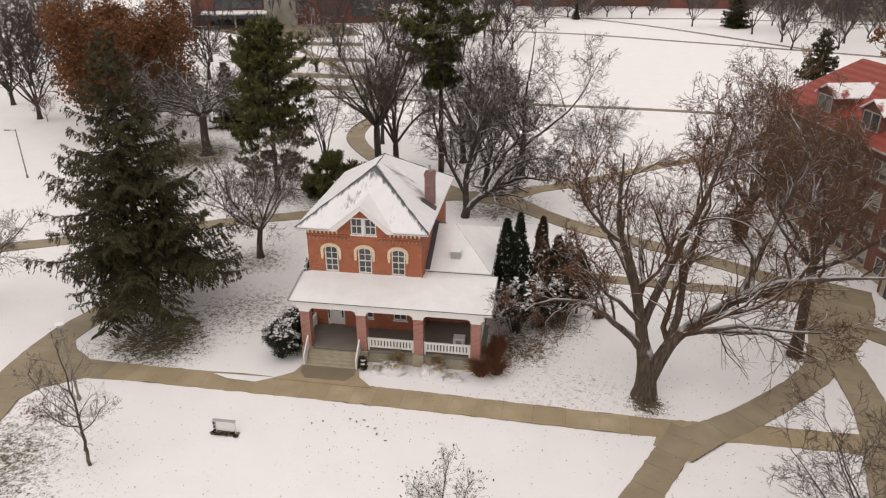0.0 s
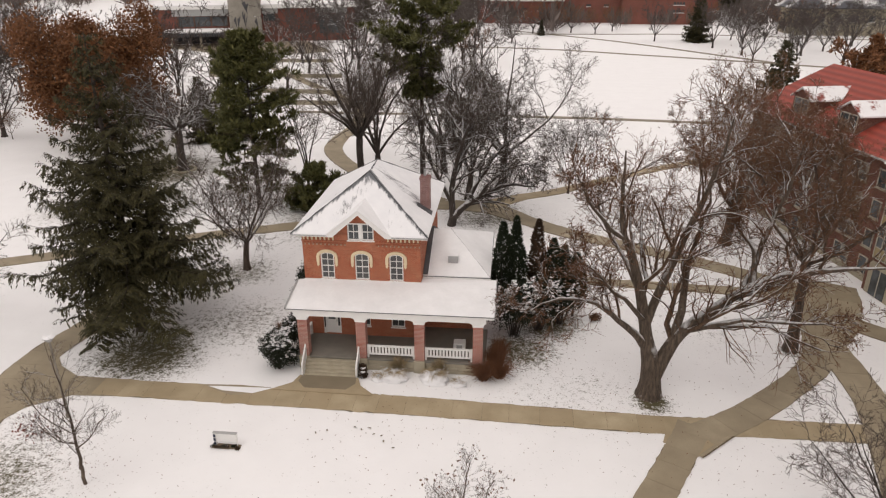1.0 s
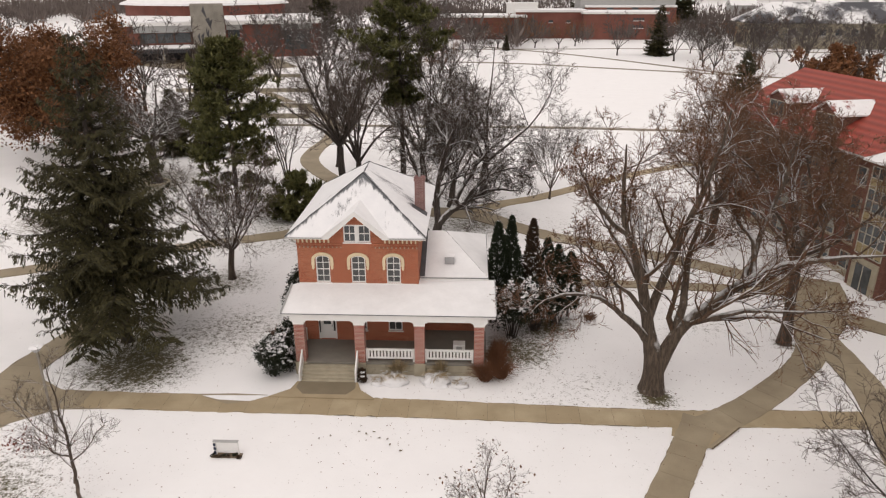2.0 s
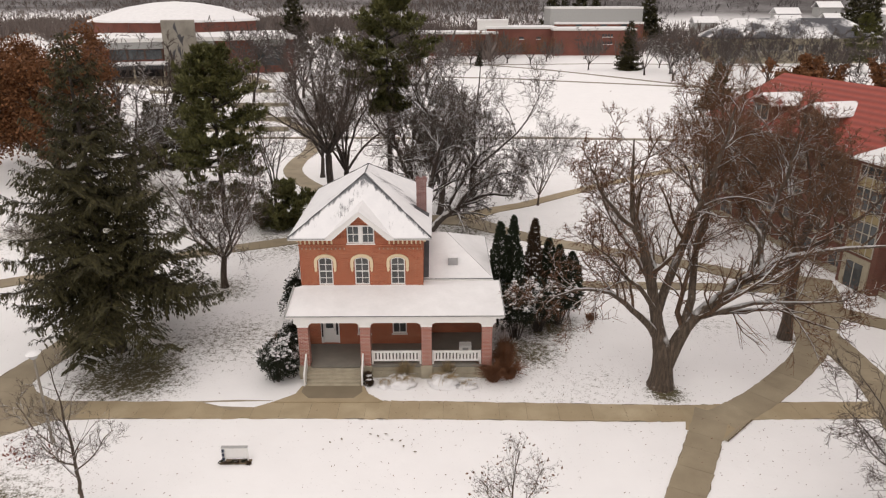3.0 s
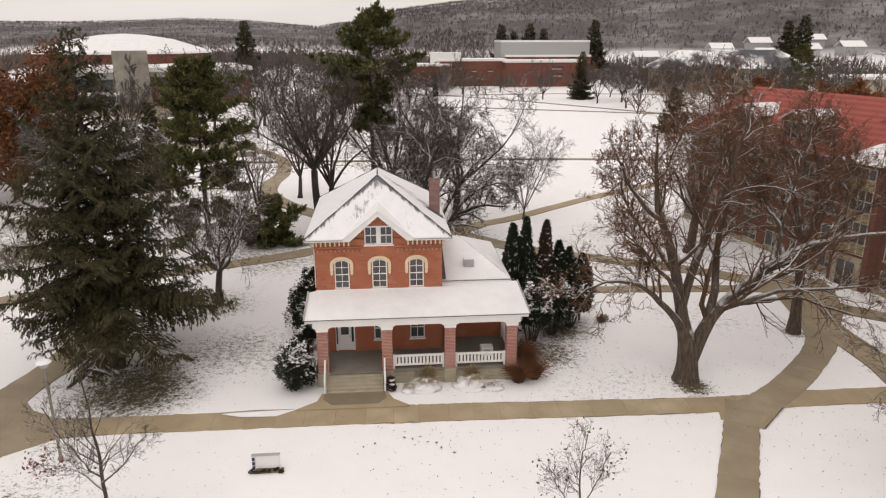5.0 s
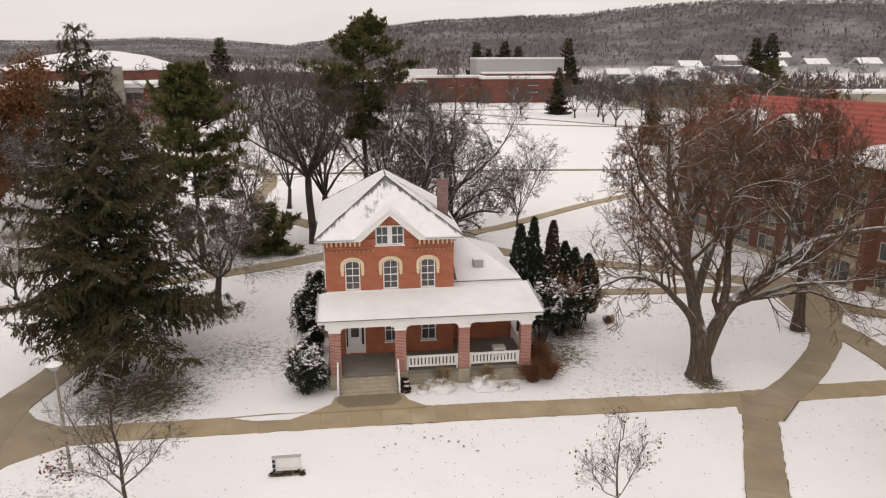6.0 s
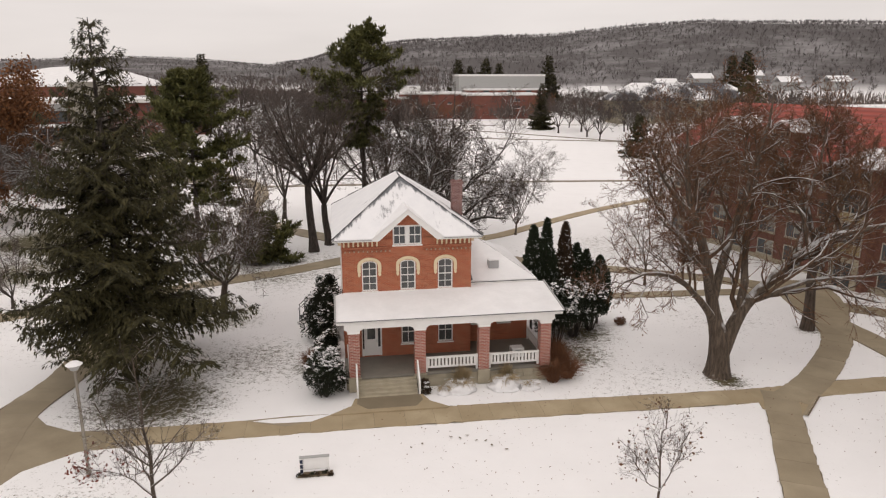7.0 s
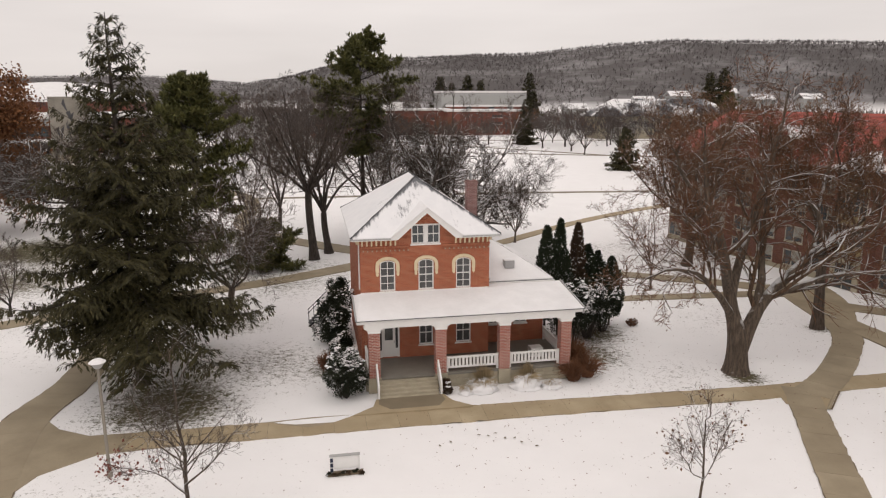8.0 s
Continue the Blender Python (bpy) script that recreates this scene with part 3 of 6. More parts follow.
def wall_with_openings(name, x0, x1, z0, z1, openings, y, thick, material, parent, label=""):
    """A wall facing -y at the given y, with rectangular openings (x0, x1, z0, z1) cut through it."""
    xs = sorted({x0, x1, *[v for o in openings for v in o[:2]]})
    zs = sorted({z0, z1, *[v for o in openings for v in o[2:4]]})
    bm = bmesh.new()
    for a, b in zip(xs, xs[1:]):
        for c, d in zip(zs, zs[1:]):
            if not any(o[0] <= a and b <= o[1] and o[2] <= c and d <= o[3] for o in openings):
                box(bm, a, b, y, y + thick, c, d)
    bmesh.ops.remove_doubles(bm, verts=bm.verts, dist=1e-5)
    inner = [f for f in bm.faces if sum(1 for g in bm.faces if g is not f and (g.calc_center_median() - f.calc_center_median()).length < 1e-5)]
    bmesh.ops.delete(bm, geom=inner, context="FACES_ONLY")
    return part(name, bm, material, parent, label)


def arch(cx, half, spring, rise, n=10):
    """Points of a segmental arch from left to right."""
    return [(cx - half * math.cos(math.pi * i / n), spring + rise * math.sin(math.pi * i / n)) for i in range(n + 1)]


def sash_window(parent, cx, z0, z1, half, y, rise=0.0, cols=2, rows=4, label="white sash window with divided panes", pane=None):
    """A window in an opening: frame, glass, glazing bars and sill."""
    w = thing("window", 0, 0, 0, label, "")
    del w["label"]
    w.parent = parent
    w["label"] = label
    t = 0.075
    pane = pane or M_PANE
    outer = [(cx - half, z0)] + (arch(cx, half, z1, rise) if rise else [(cx - half, z1), (cx + half, z1)]) + [(cx + half, z0)]
    inner = [(cx - half + t, z0 + t)] + (arch(cx, half - t, z1 - t * 0.3, rise - t * 0.5) if rise else [(cx - half + t, z1 - t), (cx + half - t, z1 - t)]) + [(cx + half - t, z0 + t)]
    bm = bmesh.new()
    n = len(outer)
    ring = []
    for yy in (y - 0.02, y + 0.10):
        ring.append([[bm.verts.new((a, yy, b)) for a, b in pts] for pts in (outer, inner)])
    for i in range(n):
        j = (i + 1) % n
        bm.faces.new((ring[0][0][i], ring[0][0][j], ring[0][1][j], ring[0][1][i]))
        bm.faces.new((ring[0][1][i], ring[0][1][j], ring[1][1][j], ring[1][1][i]))
        bm.faces.new((ring[0][0][j], ring[0][0][i], ring[1][0][i], ring[1][0][j]))
    bmesh.ops.recalc_face_normals(bm, faces=bm.faces)
    part("frame", bm, M_WHITE, w)
    part("pane", prism(outer, 0.012, y + 0.075), pane, w)
    part("blind", prism([(a, b) for a, b in outer], 0.012, y + 0.16), M_CURTAIN, w)
    zt = z1 + rise * 0.8
    for i in range(1, cols):
        x = cx - half + 2 * half * i / cols
        part("glazing_bar", boxed(x - 0.02, x + 0.02, y + 0.0, y + 0.074, z0 + t, zt - t * 0.6), M_WHITE, w)
    for i in range(1, rows):
        z = z0 + (zt - z0) * i / rows
        s = 0.03 if i * 2 == rows else 0.016
        part("glazing_bar", boxed(cx - half + t, cx + half - t, y + 0.004, y + 0.073, z - s, z + s), M_WHITE, w)
    part("sill", boxed(cx - half - 0.07, cx + half + 0.07, y - 0.09, y + 0.05, z0 - 0.10, z0 - 0.003, bevel=0.015), M_WHITE, w)
    return w


UPPER = [(-2.47, 0.49), (0.02, 0.5), (2.48, 0.49)]
front = [(c - h, c + h, 5.5, 7.55) for c, h in UPPER] + [(-0.93, 0.95, 8.52, 9.0)]
front += [(-3.08, -1.76, 1.0, 3.25), (-0.46, 0.46, 1.75, 3.35), (2.0, 3.0, 1.75, 3.35)]
wall_with_openings("front_wall", -XW, XW, 0, ZE, front, 0.0, 0.3, M_BRICK, house)
part("left_wall", boxed(-XW, -XW + 0.3, 0.3, YB, 0, ZE), M_BRICK, house)
part("right_wall", boxed(XW - 0.3, XW, 0.3, YB, 0, ZE), M_BRICK, house)
part("back_wall", boxed(-XW + 0.3, XW - 0.3, YB - 0.3, YB, 0, ZE), M_BRICK, house)
part("attic_floor", boxed(-XW + 0.3, XW - 0.3, 0.3, YB - 0.3, 8.3, 8.5), M_GREYPAINT, house)
part("upper_floor", boxed(-XW + 0.3, XW - 0.3, 0.3, YB - 0.3, 4.5, 4.7), M_GREYPAINT, house)
part("ground_floor", boxed(-XW + 0.3, XW - 0.3, 0.3, YB - 0.3, 0.7, 0.95), M_GREYPAINT, house)
for c, h in UPPER:
    sash_window(house, c, 5.5, 7.3, h, 0.06, rise=0.2)
    # brick filling between the arched head and the square opening
    top = arch(c, h, 7.3, 0.2)
    part("arch_brick", prism(top + [(c + h, 7.56), (c - h, 7.56)], 0.25, 0.02), M_BRICK, house)
    # cream hood with drops
    out, inn = arch(c, h + 0.27, 7.24, 0.52, 12), arch(c, h + 0.05, 7.24, 0.32, 12)
    part("window_hood", prism(out + inn[::-1], -0.10, 0.004), M_CREAM, house, "cream stone hood over the arched window")
    for sx in (-1, 1):
        x = c + sx * (h + 0.17)
        drop = [(x - 0.10, 7.24), (x - 0.11, 6.85), (x - 0.07, 6.72), (x - 0.10, 6.62), (x - 0.03, 6.5), (x + 0.03, 6.5), (x + 0.10, 6.62), (x + 0.07, 6.72), (x + 0.11, 6.85), (x + 0.10, 7.24)]
        part("hood_drop", prism(drop, -0.11, 0.004), M_CREAM, house)
# gable with its pair of windows
GZ, GX, GP = 9.1, 1.98, 10.72
gable = [(-2.05, ZE + 0.004), (-0.93, ZE + 0.004), (-0.93, 9.78), (0.95, 9.78), (0.95, ZE + 0.004), (2.05, ZE + 0.004), (0.0, 10.80)]
part("gable_wall", prism(gable, 0.25, 0.0), M_BRICK, house)
sash_window(house, -0.49, 8.52, 9.76, 0.42, 0.06, cols=2, rows=2, pane=M_GLASS)
sash_window(house, 0.51, 8.52, 9.76, 0.42, 0.06, cols=2, rows=2, pane=M_GLASS)
part("window_post", boxed(-0.08, 0.10, -0.02, 0.15, 8.52, 9.78), M_WHITE, house)
part("window_head", boxed(-0.95, 0.97, -0.03, 0.15, 9.72, 9.80), M_WHITE, house)
for s in (-1, 1):
    part("bargeboard", prism([(0, GP + 0.20), (0, GP - 0.14), (s * 1.86, GZ - 0.17), (s * 2.22, GZ - 0.17), (s * 2.22, GZ + 0.06)], 0.07, -0.62), M_WHITE, house)
    part("gable_soffit", prism([(0, GP - 0.10), (0, GP - 0.14), (s * 1.9, GZ - 0.17), (s * 1.96, GZ - 0.15)], 0.55, -0.55), M_WHITE, house)
# cornice: bands, brackets and dentils on both sides of the gable
for a, b in ((-XW, -1.05), (1.05, XW)):
    part("frieze", boxed(a - (0.03 if a < 0 else 0), b + (0.03 if b > 2 else 0), -0.07, 0.0, 8.36, 8.46), M_BRICK, house)
    m = 22
    for i in range(m):
        x = a + (b - a) * (i + 0.5) / m
        part("dentil", boxed(x - 0.035, x + 0.035, -0.06, 0.0, 8.10, 8.20), M_STONE if i % 2 else M_BRICK, house)
    part("string_course", boxed(a, b, -0.04, 0.0, 8.21, 8.27), M_BRICK, house)
    a2, b2 = (a, b - 0.75) if a < 0 else (a + 0.75, b)
    m = 8
    for i in range(m):
        x = a2 + (b2 - a2) * (i + 0.5) / m
        part("bracket", prism([(-0.04, 8.47), (-0.10, 8.52), (-0.13, 8.72), (-0.30, 8.90), (-0.02, 8.90), (-0.02, 8.47)], 0.10, x - 0.05, axis="x"), M_CREAM, house)
for sx in (-1, 1):
    for i in range(22):
        y = 0.3 + i * 0.5
        part("bracket", boxed(*sorted((sx * XW, sx * (XW + 0.22))), y - 0.05, y + 0.05, 8.55, 8.90), M_CREAM, house)
part("downpipe", boxed(-XW - 0.09, -XW - 0.01, 0.35, 0.43, 5.6, 8.8), M_WHITE, house)
# snow on the slates, thin along the hips and in a few scoured places
k = Nodes("thin_roof_snow", 0.75)
p = k.pos()
x, y, z = k.xyz(p)
hip = k.math("ABSOLUTE", k.math("SUBTRACT", k.math("ABSOLUTE", x), k.math("MULTIPLY", k.math("SUBTRACT", 4.15, y), 1.01)))
high = k.ramp(z, 10.6, 12.2)
thin = k.math("ADD", k.ramp(hip, 0.5, 0.05, 0.0, 0.29), k.math("MULTIPLY", k.ramp(hip, 1.5, 0.1), k.math("MULTIPLY", high, 0.2)))
for at, r, s in (((-1.4, 1.0), 0.8, 0.17), ((-1.05, 1.5), 0.8, 0.19), ((-0.7, 2.0), 0.8, 0.19), ((-0.35, 2.6), 0.8, 0.16), ((-0.1, 3.5), 0.9, 0.24), ((2.2, 5.4), 1.8, 0.2), ((3.3, 4.9), 1.2, 0.26), ((1.2, 5.6), 1.8, 0.2), ((2.0, 0.4), 1.2, 0.12), ((3.6, 4.0), 0.8, 0.32), ((-2.2, 3.2), 1.8, 0.14)):
    d = k.n("VectorMath")
    d.operation = "DISTANCE"
    k.link(k.mapped(p, (1, 1, 0)), d.inputs[0])
    d.inputs[1].default_value = (*at, 0)
    thin = k.math("MAXIMUM", thin, k.ramp(d.outputs["Value"], r, 0.0, 0.0, s))
# drifts drawn out down the slope of each face
nx, ny, nz = k.xyz(k.n("NewGeometry").outputs["Normal"])
side = k.ramp(k.math("SUBTRACT", k.math("ABSOLUTE", nx), k.math("ABSOLUTE", ny)), -0.05, 0.05)
ends, flank = k.noise(k.mapped(p, (5.0, 0.9, 0.9)), 1.0, 5, 0.65), k.noise(k.mapped(p, (0.9, 5.0, 0.9)), 1.0, 5, 0.65)
streak = k.math("ADD", ends, k.math("MULTIPLY", k.math("SUBTRACT", flank, ends), side))
grain = k.math("ADD", k.math("MULTIPLY", streak, 0.7), k.math("MULTIPLY", k.noise(p, 12.0, 4, 0.7), 0.3))
f = k.ramp(k.math("ADD", grain, thin), 0.635, 0.79)
k.color(k.mix(f, k.mix(k.noise(p, 1.1, 5, 0.65), (0.66, 0.66, 0.68), (0.84, 0.83, 0.83)), k.mix(k.noise(p, 7), (0.07, 0.072, 0.08), (0.19, 0.195, 0.205))))
k.bump(k.math("MULTIPLY", f, -1.0), 0.4, 0.04)
M_HIPSNOW = k.m
# hip roof with a short ridge running back
EX, YF, YR, RZ = 4.8, -0.6, 12.2, 12.35
ER = 9.12
R1, R2 = 4.15, 7.4
slope = (RZ - ER) / (R1 - YF)
GT = GP + 0.24
yg = YF + (GT - ER) / slope
roof = slab_roof([(-EX, YF, ER), (-2.25, YF, ER), (0, yg, GT), (2.25, YF, ER), (EX, YF, ER), (EX, YR, ER), (-EX, YR, ER), (0, R1, RZ), (0, R2, RZ)],
                 [[0, 1, 2, 7], [2, 3, 4, 7], [4, 5, 8, 7], [5, 6, 8], [6, 0, 7, 8]], 0.07)
roof_sheet = part("roof", roof, M_HIPSNOW, house, "snow-covered slate hip roof")
part("eave_board", boxed(-EX + 0.02, -2.2, YF + 0.02, YF + 0.08, 8.92, ER - 0.075), M_WHITE, house)
part("eave_board", boxed(2.2, EX - 0.02, YF + 0.02, YF + 0.08, 8.92, ER - 0.075), M_WHITE, house)
part("eave_board", boxed(-EX + 0.02, -EX + 0.08, YF + 0.08, YR, 8.92, ER - 0.075), M_WHITE, house)
part("eave_board", boxed(EX - 0.08, EX - 0.02, YF + 0.08, YR, 8.92, ER - 0.075), M_WHITE, house)
part("gutter", boxed(-EX - 0.02, -2.3, YF - 0.05, YF + 0.015, 9.0, 9.06), M_GREYPAINT, house)
part("gutter", boxed(2.3, EX + 0.02, YF - 0.05, YF + 0.015, 9.0, 9.06), M_GREYPAINT, house)
part("soffit", boxed(-EX + 0.08, -2.0, YF + 0.08, -0.01, 8.93, 8.97), M_WHITE, house)
part("soffit", boxed(2.0, EX - 0.08, YF + 0.08, -0.01, 8.93, 8.97), M_WHITE, house)
part("soffit", boxed(-EX + 0.08, -XW, 0.0, YR - 0.1, 8.93, 8.97), M_WHITE, house)
part("soffit", boxed(XW, EX - 0.08, 0.0, YR - 0.1, 8.93, 8.97), M_WHITE, house)
# cross gable roof running back into the slope
gr = slab_roof([(-2.32, YF - 0.08, GZ + 0.02), (0, YF - 0.08, GT + 0.01), (2.32, YF - 0.08, GZ + 0.02), (-2.26, YF + 0.03, ER + 0.01), (0, yg + 0.06, GT + 0.012), (2.26, YF + 0.03, ER + 0.01)],
               [[0, 1, 4, 3], [1, 2, 5, 4]], 0.05)
part("gable_roof", gr, M_FLATSNOW, house)
# bare hips and ridge
for a, b in (((-EX, YF, ER), (0, R1, RZ)), ((EX, YF, ER), (0, R1, RZ)), ((0, R1, RZ), (0, R2, RZ)), ((EX, YR, ER), (0, R2, RZ)), ((-EX, YR, ER), (0, R2, RZ))):
    pts = np.linspace(a, b, 14) + np.random.default_rng(5).normal(0, 0.01, (14, 3))
    v, f = tubes([(pts, np.random.default_rng(int(a[0] * 7) + 60).uniform(0.02, 0.06, 14))], 6)
    mesh_part("hip_ridge", quick_mesh(v, f), M_SLATE, house, "dark slate hip tiles bare of snow")
# chimney
chimney = part("chimney", boxed(3.68, 4.4, 4.3, 5.0, 9.2, 11.95, bevel=0.01), M_CHIMNEY, house, "red brick chimney with a metal flue")
part("chimney_cap", boxed(3.63, 4.45, 4.25, 5.05, 11.7, 11.86), M_CHIMNEY, chimney)
bm = bmesh.new()
bmesh.ops.create_cone(bm, cap_ends=True, segments=12, radius1=0.1, radius2=0.1, depth=0.5, matrix=Matrix.Translation((4.02, 4.65, 12.2)))
part("flue", bm, M_METAL, chimney)
part("flashing", prism([(3.5, 9.85), (4.6, 9.2), (4.6, 9.32), (3.5, 10.0)], 0.75, 3.6), M_SLATE, house, "bare slate below the chimney")
# side wing with its own hip roof
part("wing_front_wall", boxed(XW, 8.6, 1.7, 2.0, 0, 5.2), M_BRICK, house)
part("wing_side_wall", boxed(8.3, 8.6, 2.0, 9.8, 0, 5.2), M_BRICK, house)
part("wing_back_wall", boxed(XW, 8.3, 9.5, 9.8, 0, 5.2), M_BRICK, house)
part("wing_floor", boxed(XW, 8.3, 2.0, 9.5, 0.7, 0.95), M_GREYPAINT, house)
part("wing_roof", slab_roof([(XW + 0.01, 1.2, 5.5), (9.1, 1.2, 5.5), (9.1, 10.3, 5.5), (XW + 0.01, 10.3, 5.5), (XW + 0.01, 5.75, 7.4), (5.9, 5.75, 7.4)], [[0, 1, 5, 4], [1, 2, 5], [2, 3, 4, 5]], 0.08), M_FLATSNOW, house, "snow-covered roof of the side wing")
part("wing_gutter", boxed(XW + 0.01, 9.15, 1.1, 1.2, 5.30, 5.40), M_WHITE, house)
part("drip_edge", boxed(XW + 0.01, 9.12, 1.15, 1.197, 5.405, 5.44), M_SLATE, house)
part("drip_edge", boxed(9.103, 9.14, 1.2, 10.3, 5.40, 5.46), M_SLATE, house)
v, f = tubes([(np.linspace((9.1, 1.2, 5.5), (5.9, 5.75, 7.4), 9) + np.random.default_rng(2).normal(0, 0.01, (9, 3)), np.random.default_rng(3).uniform(0.004, 0.014, 9))], 6)
mesh_part("hip_ridge", quick_mesh(v, f), M_SLATE, house)
part("roof_flashing", prism([(1.2, 5.56), (5.75, 7.46), (10.3, 5.56), (10.3, 5.6), (5.75, 7.62), (1.2, 5.62)], 0.36, XW + 0.012, axis="x"), M_SLATE, house)
vent = part("roof_vent", boxed(5.95, 6.65, 2.35, 2.95, 6.0, 6.55, bevel=0.03), M_METAL, house, "square grey roof vent with snow on top")
part("vent_snow", boxed(5.93, 6.67, 2.33, 2.97, 6.555, 6.61, bevel=0.02), M_SNOW, vent)
part("rear_wall", boxed(XW + 0.01, 6.0, 10.5, 13.5, 0, 3.6), M_BRICK, house)
part("rear_roof", boxed(XW + 0.01, 6.3, 10.4, 13.8, 3.6, 3.8), M_FLATSNOW, house)


# ---- the porch ----
PF, PL, PR, DZ = -3.1, -4.75, 9.55, 0.95
part("porch_deck", boxed(-4.25, 9.0, -3.2, -0.003, DZ - 0.12, DZ), M_DECK, house, "grey painted porch floor")
part("porch_deck", boxed(XW + 0.003, 9.0, 0.0, 1.697, DZ - 0.12, DZ), M_DECK, house)
# stone base in blocks
rng = np.random.default_rng(4)
for row in range(3):
    x = 0.3 + (0.3 if row % 2 else 0)
    while x < 8.0:
        w = rng.uniform(0.5, 0.9)
        part("stone", boxed(x + 0.006, min(8.1, x + w) - 0.006, -3.12 - rng.uniform(0, 0.02), -2.9, row * 0.275, row * 0.275 + 0.265, bevel=0.012), M_STONE, house)
        x += w
part("porch_base", boxed(-4.2, 8.95, -2.9, -2.7, 0, 0.83), M_STONE, house)
part("porch_base", boxed(8.75, 8.95, -2.7, 1.7, 0, 0.83), M_STONE, house)
part("porch_base", boxed(-4.2, -4.0, -2.7, 0.0, 0, 0.83), M_STONE, house)
for cx, zb in ((-3.68, 0.0), (0.40, 0.0), (4.45, 0.0), (8.46, 0.0)):
    part("pier_base", boxed(cx - 0.40, cx + 0.40, -3.28, -2.50, zb, 0.62 if cx > 8 else 0.95, bevel=0.02), M_STONE, house)
    pier = part("porch_pier", boxed(cx - 0.34, cx + 0.34, -3.2, -2.55, 0.62 if cx > 8 else 0.95, 3.8, bevel=0.01), M_PIERBRICK, house, "square red brick porch pier")
    part("capital", boxed(cx - 0.38, cx + 0.38, -3.24, -2.51, 3.8, 3.9, bevel=0.02), M_WHITE, pier)
    flare = [(cx - 0.38, 3.9), (cx + 0.38, 3.9), (cx + 0.40, 4.0), (cx + 0.62, 4.12), (cx - 0.62, 4.12), (cx - 0.40, 4.0)]
    part("capital", prism(flare, 0.68, -3.21), M_WHITE, pier)
part("porch_beam", boxed(-4.25, 9.0, -3.22, -2.53, 4.12, 4.46), M_WHITE, house, "white painted porch beam")
part("porch_beam", boxed(-4.25, -3.6, -2.53, -0.01, 4.12, 4.46), M_WHITE, house)
part("porch_beam", boxed(8.4, 9.0, -2.53, 1.69, 4.12, 4.46), M_WHITE, house)
part("porch_ceiling", boxed(-3.6, 8.4, -2.53, -0.01, 4.38, 4.44), M_WHITE, house)
part("porch_ceiling", boxed(XW + 0.01, 8.4, 0.0, 1.69, 4.38, 4.44), M_WHITE, house)
part("porch_fascia", boxed(PL + 0.03, PR - 0.03, PF - 0.14, PF - 0.02, 4.40, 4.62, bevel=0.02), M_WHITE, house)
part("porch_fascia", boxed(PL + 0.03, PL + 0.15, PF - 0.02, 0.0, 4.40, 4.62, bevel=0.02), M_WHITE, house)
part("porch_fascia", boxed(PR - 0.15, PR - 0.03, PF - 0.02, 1.2, 4.40, 4.62, bevel=0.02), M_WHITE, house)
part("porch_soffit", boxed(PL + 0.1, PR - 0.1, PF - 0.05, -0.01, 4.46, 4.49), M_WHITE, house)
top = slab_roof([(PL, PF - 0.2, 4.68), (PR, PF - 0.2, 4.68), (PR, 1.25, 5.28), (XW + 0.005, 1.25, 5.28), (XW + 0.005, -0.005, 5.42), (-XW - 0.02, -0.005, 5.42), (PL, -0.005, 5.3)],
                [[0, 1, 2, 3, 4, 5, 6]], 0.07)
bmesh.ops.triangulate(top, faces=top.faces)
part("porch_roof", top, M_FLATSNOW, house, "low porch roof under a smooth sheet of snow")
part("roof_edge", prism([(PF - 0.22, 4.62), (PF - 0.22, 4.78), (0.0, 5.42), (0.0, 5.28)], 0.10, PL - 0.05, axis="x"), M_GREYPAINT, house)
part("roof_edge", prism([(PF - 0.22, 4.62), (PF - 0.22, 4.78), (1.2, 5.40), (1.2, 5.26)], 0.06, PR - 0.01, axis="x"), M_GREYPAINT, house)
part("drip_edge", boxed(PL - 0.05, PR + 0.05, PF - 0.235, PF - 0.204, 4.615, 4.65), M_SLATE, house)
part("wall_flashing", boxed(-XW, XW, -0.05, -0.004, 5.30, 5.47), M_WHITE, house)


def railing(x0, x1, y0, y1):
    """A white balustrade between two points on the deck."""
    rail = new("balustrade")
    rail.parent = house
    rail["label"] = "white wooden balustrade with flat sawn balusters"
    along = abs(x1 - x0) > abs(y1 - y0)
    length = max(abs(x1 - x0), abs(y1 - y0))
    for z0, z1, t in ((1.18, 1.30, 0.06), (1.80, 1.92, 0.08)):
        part("rail", boxed(x0, x1, y0 - t, y0 + t, z0, z1, bevel=0.01) if along else boxed(x0 - t, x0 + t, y0, y1, z0, z1, bevel=0.01), M_WHITE, rail)
    n = int(length / 0.22)
    for i in range(n):
        c = (i + 0.5) / n
        x, y = x0 + (x1 - x0) * c, y0 + (y1 - y0) * c
        w = 0.07
        part("baluster", boxed(x - w, x + w, y - 0.02, y + 0.02, 1.303, 1.797) if along else boxed(x - 0.02, x + 0.02, y - w, y + w, 1.303, 1.797), M_WHITE, rail)
    for x, y in ((x0, y0), (x1, y1)):
        part("rail_post", boxed(x - 0.06, x + 0.06, y - 0.06, y + 0.06, 0.95, 1.95) if along else boxed(x - 0.06, x + 0.06, y - 0.06, y + 0.06, 0.95, 1.95), M_WHITE, rail)


railing(0.82, 4.03, -2.95, -2.95)
railing(4.87, 8.04, -2.95, -2.95)
railing(8.62, 8.62, -2.40, 1.55)
railing(-3.98, -3.98, -2.40, -0.12)
